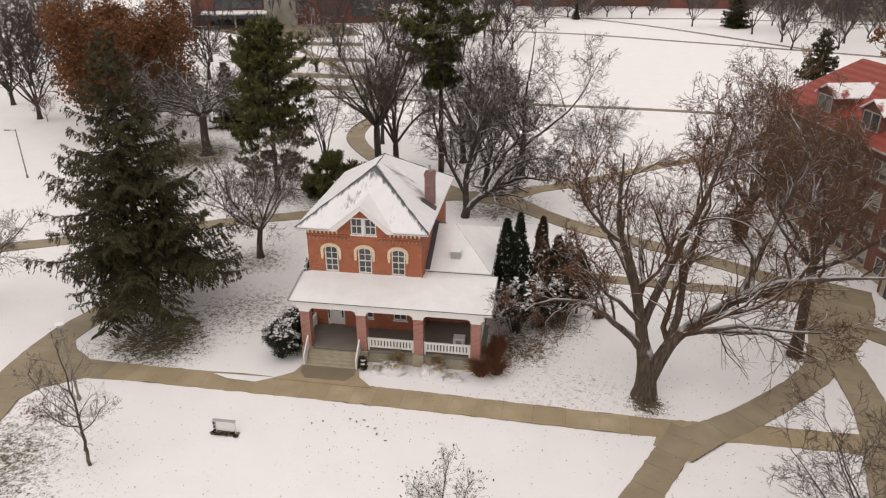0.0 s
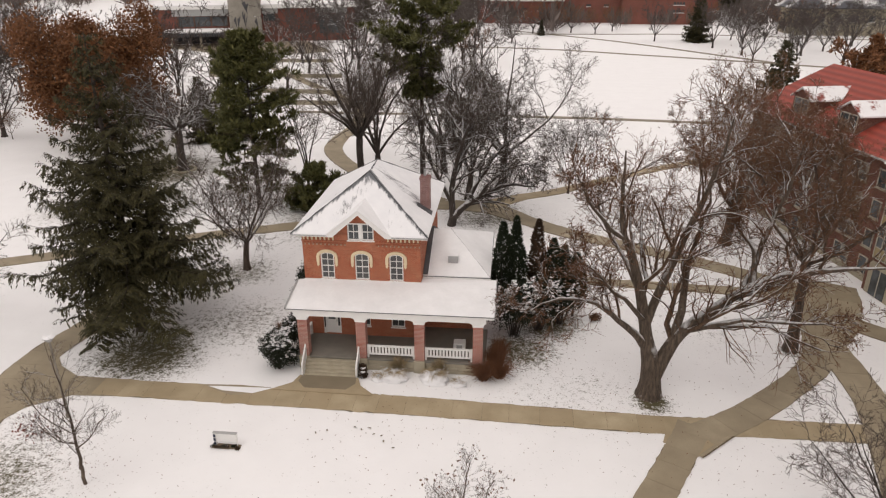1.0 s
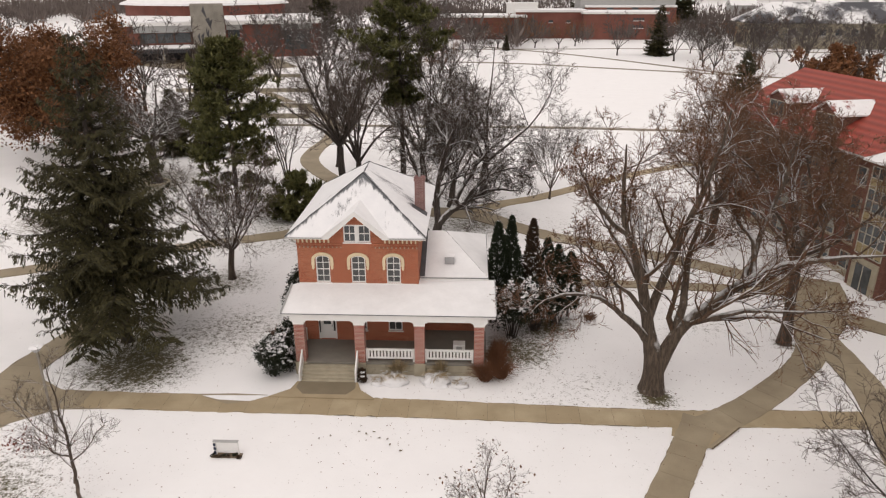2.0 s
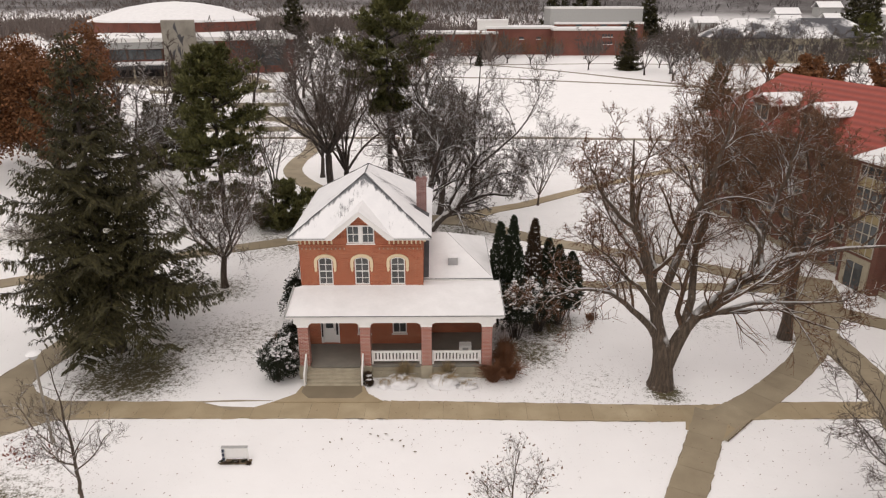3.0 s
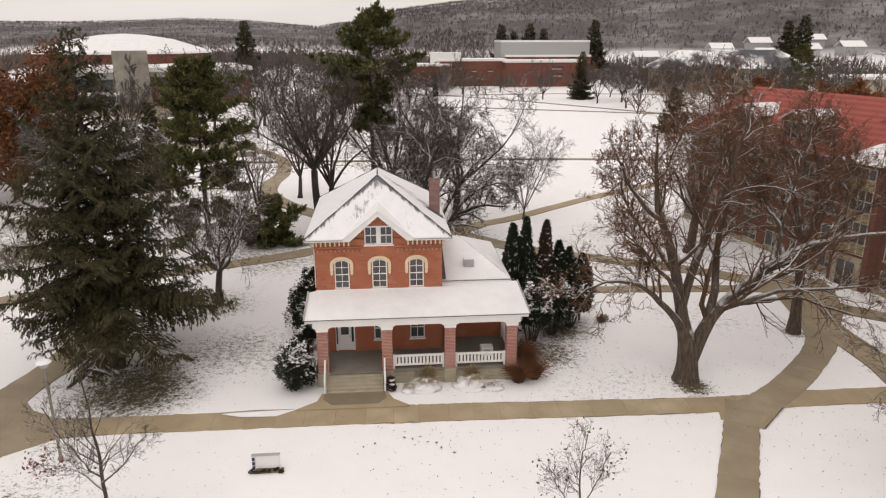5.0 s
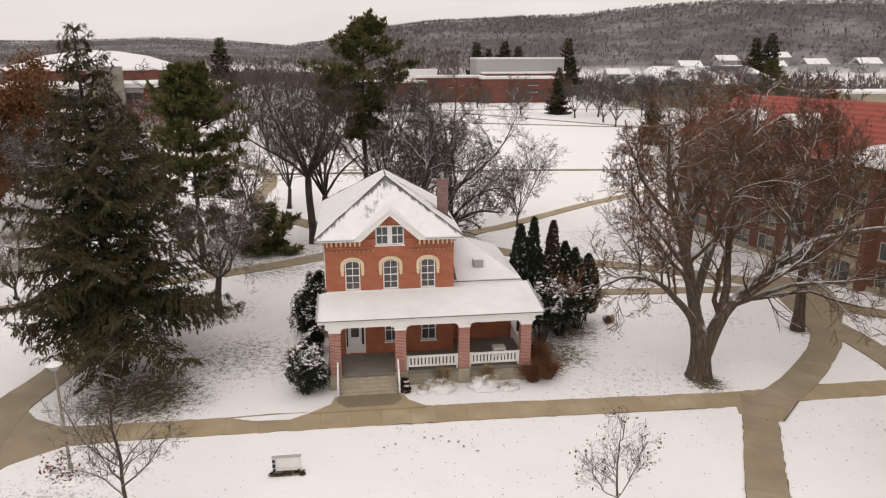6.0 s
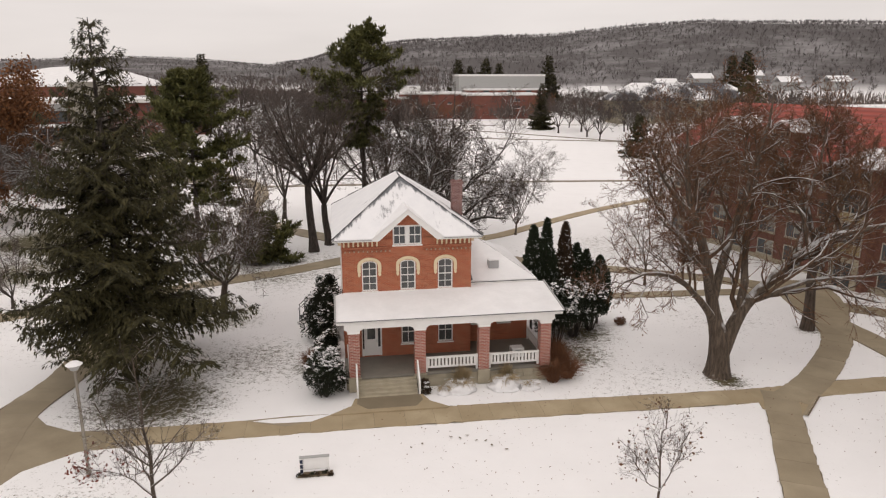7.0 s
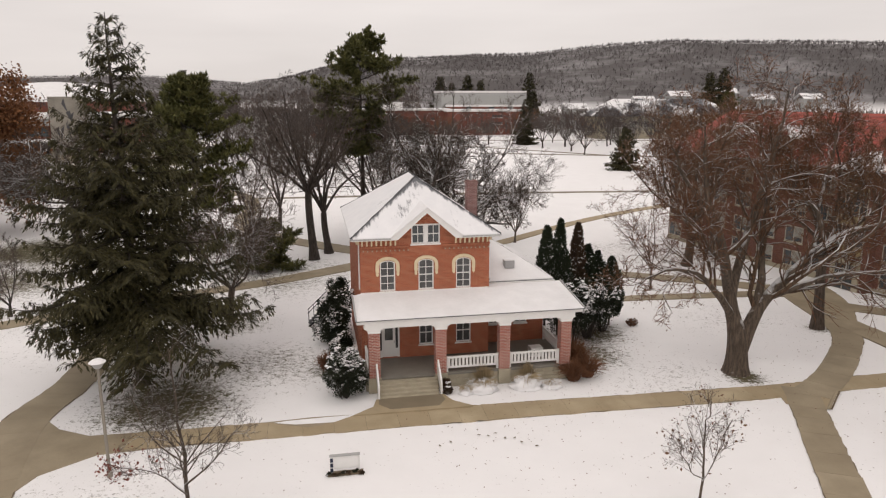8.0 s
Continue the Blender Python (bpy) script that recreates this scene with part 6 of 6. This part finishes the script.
def dorm_window(u, z0, w=1.0, h=1.45, parent=dorm, y=0.0):
    win = new("window")
    win.parent = parent
    part("pane", boxed(u - w, u + w, y + 0.003, y + 0.03, z0, z0 + h), M_GLASS, win)
    part("blind", boxed(u - w, u - 0.05, y + 0.031, y + 0.036, z0 + h * 0.3, z0 + h), M_DIMBLIND, win)
    for a, b in ((u - w - 0.09, u - w), (u - 0.04, u + 0.04), (u + w, u + w + 0.09)):
        part("frame", boxed(a, b, y + 0.003, y + 0.08, z0 - 0.09, z0 + h + 0.09), M_TANFRAME, win)
    for z in (z0 - 0.09, z0 + h):
        part("frame", boxed(u - w, u + w, y + 0.004, y + 0.08, z, z + 0.09), M_TANFRAME, win)
    part("sill", boxed(u - w - 0.15, u + w + 0.15, y + 0.003, y + 0.14, z0 - 0.22, z0 - 0.095), M_STONE, win)


STAIR = 7.3
u = -32.0
while u < L - 1:
    if abs(u - STAIR) > 2.6:
        for z0 in (0.7, 3.2, 5.9, 8.6):
            dorm_window(u, z0)
    u += 3.55
# glazed stair bay with the entrance below
bay = new("stair_bay")
bay.parent = dorm
part("bay_wall", boxed(STAIR - 2.0, STAIR + 2.0, 0.003, 1.0, 0, EV), M_DORMBRICK, bay)
part("pane", boxed(STAIR - 1.5, STAIR + 1.5, 1.003, 1.03, 3.2, EV - 0.5), M_GLASS, bay)
for i in range(5):
    a = STAIR - 1.5 + i * 0.75
    part("mullion", boxed(a - 0.04, a + 0.04, 1.031, 1.1, 3.2, EV - 0.5), M_TANFRAME, bay)
for i in range(9):
    z = 3.2 + i * 0.95
    part("mullion", boxed(STAIR - 1.5, STAIR + 1.5, 1.032, 1.09, z - 0.04, z + 0.04), M_TANFRAME, bay)
for i in range(3):
    part("panel", boxed(STAIR - 1.45, STAIR + 1.45, 1.031, 1.06, 3.3 + i * 2.85, 4.1 + i * 2.85), M_YELLOWPANEL, bay)
part("door_surround", boxed(STAIR - 1.5, STAIR + 1.5, 1.003, 1.15, 0, 2.9), M_STONE, bay)
part("entrance_door", boxed(STAIR - 0.9, STAIR + 0.9, 1.151, 1.2, 0.05, 2.4), M_GLASS, bay)
part("door_frame", boxed(STAIR - 0.04, STAIR + 0.04, 1.201, 1.24, 0.05, 2.4), M_TANFRAME, bay)
part("bay_roof", slab_roof([(STAIR - 2.4, 1.5, EV), (STAIR + 2.4, 1.5, EV), (STAIR + 2.4, -3, EV + 0.4), (STAIR - 2.4, -3, EV + 0.4), (STAIR, -0.5, EV + 1.5), (STAIR, -4.0, EV + 1.5)],
                           [[0, 1, 4][::-1], [1, 2, 5, 4][::-1], [3, 0, 4, 5][::-1]], 0.15), M_FLATSNOW, bay, "snow-covered roof over the stair bay")
for u in (17.8, 25.4):
    d = new("dormer")
    d.parent = dorm
    part("cheek", boxed(u - 1.5, u + 1.5, -5.2, -0.5, EV + 0.2, EV + 2.5), M_DORMBRICK, d)
    part("pane", boxed(u - 1.15, u + 1.15, -0.5, -0.47, EV + 0.75, EV + 2.2), M_GLASS, d)
    for a, b in ((u - 1.25, u - 1.15), (u - 0.05, u + 0.05), (u + 1.15, u + 1.25)):
        part("frame", boxed(a, b, -0.5, -0.43, EV + 0.65, EV + 2.3), M_TANFRAME, d)
    for z in (EV + 0.65, EV + 2.2):
        part("frame", boxed(u - 1.15, u + 1.15, -0.499, -0.43, z, z + 0.1), M_TANFRAME, d)
    part("gable_wall", prism([(u - 1.5, EV + 2.5), (u + 1.5, EV + 2.5), (u, EV + 3.3)], -0.2, -0.5), M_DORMBRICK, d)
    part("dormer_roof", slab_roof([(u - 1.85, -0.25, EV + 2.35), (u, -0.25, EV + 3.45), (u + 1.85, -0.25, EV + 2.35), (u - 1.85, -5.0, EV + 2.35), (u, -6.4, EV + 3.45), (u + 1.85, -5.0, EV + 2.35)],
                                  [[0, 1, 4, 3], [1, 2, 5, 4]], 0.14), M_DORMERSNOW, d, "patchy snow on the dormer roof")


# ---- distant buildings, trees and hills ----
def far_window(b, u, z, w, h, y):
    win = new("window")
    win.parent = b
    part("pane", boxed(u - w / 2, u + w / 2, y - 0.05, y - 0.005, z, z + h), M_GLASS, win)
    part("frame", boxed(u - w / 2 - 0.1, u + w / 2 + 0.1, y - 0.15, y - 0.003, z - 0.25, z - 0.003), M_WHITE, win)


def block(name, x0, x1, y, d, h, label, wall=M_FARBRICK, roof=M_FLATSNOW, lip=0.6, wins=(), edge=M_WHITE):
    """A far flat-roofed building whose front stands at y."""
    b = thing(name, (x0 + x1) / 2, y, 0, label, "building")
    w = x1 - x0
    part("wall", boxed(-w / 2, w / 2, 0, d, -1, h), wall, b)
    part("roof_edge", boxed(-w / 2 - lip, w / 2 + lip, -lip, d + lip, h, h + 0.7), edge, b)
    part("roof", boxed(-w / 2 - lip, w / 2 + lip, -lip, d + lip, h + 0.705, h + 0.95), roof, b)
    for u, z, ww, hh in wins:
        far_window(b, u, z, ww, hh, 0)
    return b


M_BROWNPAINT = plain("brown_paint", (0.09, 0.05, 0.035), 0.6)
M_CONCRETE = plain("stained_concrete", (0.27, 0.25, 0.215), 0.9, vary=0.35, scale=1.2)
hall = thing("sports_hall", -81, 197, 0, "wide red brick sports hall with a low snow-covered cone roof", "building")
hall.rotation_euler = (0, 0, radians(19))
part("drum", prism([(-1 + 33 * math.cos(a), 74 + 33 * math.sin(a)) for a in (np.arange(12) + 0.5) * math.pi / 6], 16.2, 0, axis="z"), M_FARBRICK, hall)
rings = [(35, 16.2), (34.6, 17.0), (20, 21.6), (9, 23.4), (0.6, 23.9)]
verts = [(-1 + r * math.cos((j + 0.5) * math.pi / 6), 74 + r * math.sin((j + 0.5) * math.pi / 6), z) for r, z in rings for j in range(12)]
faces = [(i * 12 + j, i * 12 + (j + 1) % 12, i * 12 + 12 + (j + 1) % 12, i * 12 + 12 + j) for i in range(4) for j in range(12)]
mesh_part("roof", solid(verts, faces + [tuple(range(48, 60)), tuple(range(11, -1, -1))]), M_FLATSNOW, hall, "low domed roof under snow")
part("front_block", boxed(-30, -5.5, 3, 50, 0, 11.2), M_FARBRICK, hall)
part("front_block", boxed(5.5, 38, 3, 50, 0, 11.2), M_FARBRICK, hall)
part("block_roof", boxed(-31, -5.4, 1.5, 50.5, 11.2, 12.2), M_WHITE, hall)
part("block_roof", boxed(5.4, 39, 1.5, 50.5, 11.2, 12.2), M_WHITE, hall)
part("roof_snow", boxed(-31, -5.4, 1.5, 50.5, 12.205, 12.5), M_FLATSNOW, hall)
part("roof_snow", boxed(5.4, 39, 1.5, 50.5, 12.205, 12.5), M_FLATSNOW, hall)
part("fascia", boxed(-24, -5.6, 2.2, 2.99, 9.0, 11.19), M_GREYPAINT, hall)
part("window_band", boxed(-22, -6, 2.8, 2.99, 5.6, 8.8), M_GLASS, hall)
part("window_band", boxed(6, 10, 2.8, 2.99, 7.0, 9.5), M_GLASS, hall)
part("recess", boxed(25, 34, 2.8, 2.99, 2.5, 9.0), M_GLASS, hall)
for u in (-22.2, -17, -11.5, -6):
    part("mullion", boxed(u - 0.25, u + 0.25, 2.6, 2.79, 5.6, 8.8), M_BROWNPAINT, hall)
part("fascia", boxed(5.6, 11, 2.2, 2.99, 9.5, 11.19), M_GREYPAINT, hall)
part("fascia", boxed(24, 35, 2.2, 2.99, 9.2, 11.19), M_GREYPAINT, hall)
part("canopy", boxed(-26, -4.5, -9, 2.7, 4.4, 5.0), M_FLATSNOW, hall, "snow-covered entrance canopy")
for i in range(28):
    part("canopy_fringe", boxed(-26 + i * 0.77, -25.5 + i * 0.77, -9.12, -9.01, 3.3, 4.7), M_SLATE, hall)
# plain black sheet put in for the shade under the canopy
part("entrance", boxed(-24, -6, 2.8, 2.99, 0.0, 4.3), M_BLACK, hall)
for u in (-24, -15, -6):
    part("canopy_post", boxed(u, u + 0.6, -8.4, -7.8, 0, 4.4), M_STONE, hall)
tower = part("mural_tower", boxed(-5.3, 5.3, -1, 8, 0, 18.0), M_CONCRETE, hall, "concrete tower with a dark abstract mural")
rng = np.random.default_rng(8)
for i in range(9):
    u, z = rng.uniform(-4, 3), rng.uniform(6, 16)
    part("mural_shape", prism([(u, z), (u + rng.uniform(0.4, 1.4), z + rng.uniform(0.5, 2)), (u + rng.uniform(-0.5, 1.8), z - rng.uniform(1.5, 4.5))], 0.05, -1.055), M_SLATE, tower)
plaza = tagged(new("plaza"), "grey concrete forecourt before the sports hall", "pavement", kind="structure")
mesh_part("slab", solid([(-112, 186, 0.05), (-66, 160, 0.05), (-46, 176, 0.05), (-62, 205, 0.05), (-88, 198, 0.05)], [(0, 1, 2, 3, 4)]), M_WETPATH, plaza)
for x0, y0, x1, y1 in ((-74, 150, -40, 152), (-64, 124, -31, 125), (-52, 104, -26, 103), (-44, 91, -24, 91)):
    run = thing("low_wall", (x0 + x1) / 2, (y0 + y1) / 2, 0, "low dark stone wall topped with snow", "wall")
    run.rotation_euler = (0, 0, math.atan2(y1 - y0, x1 - x0))
    half_run = math.hypot(x1 - x0, y1 - y0) / 2
    part("stonework", boxed(-half_run, half_run, -0.25, 0.25, -0.1, 0.9, bevel=0.04), M_STONE, run)
    part("snow_cap", boxed(-half_run, half_run, -0.27, 0.27, 0.905, 1.0, bevel=0.04), M_SNOW, run)
block("brick_hall", 58, 95, 285, 22, 11.0, "low red brick teaching hall with small windows", wins=[(u, z, 0.9, 1.2) for z in (5.0, 8.2) for u in (4, 5.3, 6.6, 7.9)])
block("brick_hall", 62, 105, 308, 20, 13.0, "taller brick hall behind, with a pale upper storey", lip=0.2, wins=[(u, 12.0, 3, 1.0) for u in (-10, 2, 12)])
block("pale_storey", 60, 105, 311, 22, 20.0, "pale grey metal-clad upper hall", wall=M_GREYPAINT, lip=0.1)
block("brick_hall", -6, 32, 285, 20, 9.5, "long low red brick wing", wins=[(u, 5.5, 2, 1.2) for u in (-12, -6, 2, 9)])
block("brick_hall", 28, 60, 292, 20, 11.5, "long low red brick wing with a white roof edge", wins=[(u, 7.0, 2, 1.0) for u in (-8, 0, 8)])
block("roof_plant", 24, 38, 296, 8, 14.5, "white rooftop plant room", wall=M_WHITE, lip=0.3)
lodge = thing("wide_house", 145, 240, 0, "wide low building with a dark roof streaked with snow", "building")
part("wall", boxed(-29, 33, 0, 18, 0, 10), M_STONE, lodge)
part("roof", slab_roof([(-31, -2, 10), (35, -2, 10), (35, 20, 10), (-31, 20, 10), (-20, 9, 17.0), (24, 9, 17.0)], [[0, 1, 5, 4], [1, 2, 5], [2, 3, 4, 5], [3, 0, 4]], 0.4), roof_snow("patchy_roof", (0.09, 0.09, 0.10), 0.57, 0.07), lodge)
for u in range(-26, 32, 6):
    far_window(lodge, u, 5, 2.4, 2.2, 0)
block("low_building", 178, 240, 205, 20, 7, "low building with a flat snowy roof", wall=M_STONE)
for i, (x, y) in enumerate([(210, 430), (240, 445), (270, 440), (305, 450), (335, 445), (190, 460), (365, 430), (255, 480), (290, 490), (330, 485)]):
    hs = thing("far_house", x, y, float(height(np.array(x), np.array(y))), "small pale house with a snowy roof below the hill", "house", "houses below the hill")
    part("wall", boxed(-8, 8, -5, 5, -2, 6), M_GREYPAINT, hs)
    part("roof", slab_roof([(-9, -6, 6), (9, -6, 6), (9, 6, 6), (-9, 6, 6), (-9, 0, 10), (9, 0, 10)], [[0, 1, 5, 4], [2, 3, 4, 5]], 0.3), M_FLATSNOW, hs)
# trees of the campus beyond the field, sharing a few shapes
masters = []
for i, (h, st, sp) in enumerate([(13, 7, 0.95), (11, 8, 1.2), (15, 7, 0.8), (12, 8, 1.0)]):
    masters.append(bare_tree("bare_tree", -28 + i * 9, 118 + i * 11, h, "bare grey-brown tree on the far lawn" if i < 3 else "bare russet-twigged tree on the far lawn", 200 + i, bark=M_BARKSNOWY if i == 1 else M_BARKDARK, twig=M_TWIGRED if i == 3 else M_TWIGPALE, trunk_r=0.28, fork=0.13,
                             stems=st, spread=sp, levels=(5, 4, 4), girth=0.05, group="far trees", steps=(2, 1), far=True))
broad = bare_tree("bare_tree", -72, 60, 15, "tall bare grey-brown tree beyond the rust oak", 210, bark=M_BARKDARK, twig=M_TWIG, trunk_r=0.4, fork=0.15, stems=8, spread=0.8, levels=(7, 5, 4), girth=0.05, group="trees beyond the rust oak", steps=(2, 1))
for x, y, turn in ((-84, 69, 70), (-93, 86, 160), (-66, 84, 250), (-79, 98, 20), (-60, 98, 310), (-103, 100, 120), (-48, 92, 200)):
    copy_thing(broad, pose(x, y, -0.1, 0, 0, turn))
rng = np.random.default_rng(77)
spots = [(-64, 92), (-40, 110), (-70, 120), (-12, 128), (2, 150), (-48, 150), (60, 215), (88, 208), (97, 214), (105, 205), (112, 216), (101, 199), (85, 200), (107, 190), (120, 170),
         (42, 240), (50, 252), (33, 244), (18, 240), (-3, 250), (122, 205), (132, 190), (140, 210), (97, 152), (105, 137), (-20, 200), (-35, 215), (-10, 212), (150, 180), (160, 200),
         (-55, 205), (-62, 172), (-40, 128), (-30, 140), (-18, 150), (-36, 160), (-24, 185), (-44, 196), (-8, 176), (-50, 222), (-30, 228), (-14, 245), (-4, 160), (-22, 120), (-2, 190), (-15, 170), (130, 150), (112, 118), (92, 104), (78, 92), (-30, 176), (-8, 225), (10, 205), (-25, 240), (5, 262), (-45, 235), (24, 262), (115, 225), (88, 222), (80, 236), (100, 238), (112, 246), (120, 236), (96, 178), (90, 165), (104, 168), (126, 172), (134, 230), (118, 128), (75, 196), (79, 178), (77, 162), (-63, 84), (-78, 84), (-88, 92), (-113, 105), (-123, 126), (-132, 146), (-145, 150), (-97, 100), (-171, 176), (-159, 177), (-161, 195), (-104, 116), (-118, 139), (-140, 170)]
for i, (x, y) in enumerate(spots):
    c = copy_thing(masters[3 if y > 235 and x > 10 else i % 3], pose(x, y, -0.1, 0, 0, rng.uniform(0, 360)))
    k = rng.uniform(1.05, 1.5) if x < 0 else rng.uniform(0.95, 1.35)
    c.scale = (k, k, k)
s = spruce(74, 214, 17.5, 5.2, "dark spruce beyond the snowy field", 90, density=0.9, size=0.7, width=0.26, tier=0.032, many=5, hang=0.4)
for x, y, h in ((193, 285, 1.75), (204, 290, 1.9), (66, 345, 1.7), (74, 352, 1.5), (82, 348, 1.75), (91, 355, 1.6), (120, 352, 1.85), (-62, 295, 1.75), (21, 232, 0.35), (-33.5, 62, 0.75), (-38, 60, 0.6)):
    c = copy_thing(s, pose(x, y, -0.1, 0, 0, x * 7))
    c.scale = (h, h, h)
spruce(69.5, 118, 10.5, 4.8, "dark spreading spruce at the edge of the snowy field", 92, density=0.8, size=0.55, width=0.25, tier=0.04, many=5)
pine(150, 200, 19, [(0.2, 0.2), (0.5, 0.3), (0.8, 0.2), (1.0, 0.03)], "olive-green pine behind the dormitory", 91, needles=M_OLIVE, tiers=12, whorl=6, tufts=4, blades=5, size=0.8)
for i, (x, y) in enumerate([(76, 92), (84, 100), (95, 90)]):
    bare_tree("rust_oak", x, y, 12.5, "oak with rust-brown leaves behind the dormitory", 300 + i, trunk_r=0.4, fork=0.2, stems=7, spread=0.9, levels=(5, 5, 4), leaf=M_RUST, per=5, leaf_size=0.6, girth=0.03)


# woods: many small bare trees on the hills and behind the campus
def woods(name, label, count, az, dist, size, material, seed, keep=None, slim=(0.07, 0.17), open_below=0.0):
    rng = np.random.default_rng(seed)
    a = np.radians(rng.uniform(*az, count))
    u = rng.uniform(0, 1, count)
    far = np.interp(np.degrees(a), [k[0] for k in RIDGE], [k[2] for k in RIDGE])
    r = far * (dist[0] + (dist[1] - dist[0]) * u)
    x, y = -7 + np.sin(a) * r, -42 + np.cos(a) * r
    z = height(x, y)
    clump = np.array([noise.noise((px * 0.008, py * 0.008, 3.0)) for px, py in zip(x, y)])
    ok = clump > rng.uniform(-0.8, 0.25, count) - 0.2
    if keep is not None:
        ok &= keep(np.degrees(a), r / far)
    ok &= rng.uniform(0, 1, count) < np.clip((r / far - open_below) * 5, 0.6, 1)
    x, y, z, r = x[ok], y[ok], z[ok], r[ok]
    n = len(x)
    h = rng.uniform(*size, n)
    w = h * rng.uniform(*slim, n)
    # each tree a spray of thin upright limbs that open into a rounded crown
    m = 5
    t = rng.uniform(0, 6.283, (n, m))
    out = w[:, None] * rng.uniform(0.5, 4.6, (n, m))
    up = h[:, None] * rng.uniform(0.65, 1.05, (n, m)) * (1 - 0.022 * (out / w[:, None]) ** 2)
    root = np.stack([x[:, None] + 0 * t, y[:, None] + 0 * t, z[:, None] + h[:, None] * rng.uniform(0.0, 0.3, (n, m))], -1)
    tip = np.stack([x[:, None] + np.cos(t) * out, y[:, None] + np.sin(t) * out, z[:, None] + up], -1)
    across = np.stack([rng.normal(0, 1, (n, m)), rng.normal(0, 1, (n, m)), 0 * t], -1) * (w[:, None] * 0.26)[..., None]
    mid = root * 0.4 + tip * 0.6
    v = np.stack([root, mid + across, tip, mid - across], 2).reshape(-1, 3)
    f = np.arange(len(v)).reshape(-1, 4)
    ob = new(name, quick_mesh(v, f, False))
    ob.data.materials.append(material)
    return tagged(ob, label, "woods", kind="stuff")


# far haze is put into this pale, low-contrast purple-grey
M_HAZYWOODS = foliage("hazy_woods", (0.09, 0.079, 0.078), (0.155, 0.14, 0.139))
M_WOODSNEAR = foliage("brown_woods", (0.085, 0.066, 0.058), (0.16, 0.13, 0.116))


def field(az, f):
    """Where woods may grow: not on the open fields low on the slopes."""
    edge = np.interp(az, [-45, -20, 10, 16, 30, 36, 40, 62], [0.42, 0.42, 0.44, 0.56, 0.58, 0.57, 0.57, 0.57])
    return f > edge + 0.03 * np.sin(az * 2.3) + 0.02 * np.sin(az * 7.1)


woods("hill_woods", "bare woods covering the hills, coloured grey for the haze", 34000, (-45, 62), (0.5, 1.06), (4.5, 7), M_HAZYWOODS, 400, field, open_below=0.62)
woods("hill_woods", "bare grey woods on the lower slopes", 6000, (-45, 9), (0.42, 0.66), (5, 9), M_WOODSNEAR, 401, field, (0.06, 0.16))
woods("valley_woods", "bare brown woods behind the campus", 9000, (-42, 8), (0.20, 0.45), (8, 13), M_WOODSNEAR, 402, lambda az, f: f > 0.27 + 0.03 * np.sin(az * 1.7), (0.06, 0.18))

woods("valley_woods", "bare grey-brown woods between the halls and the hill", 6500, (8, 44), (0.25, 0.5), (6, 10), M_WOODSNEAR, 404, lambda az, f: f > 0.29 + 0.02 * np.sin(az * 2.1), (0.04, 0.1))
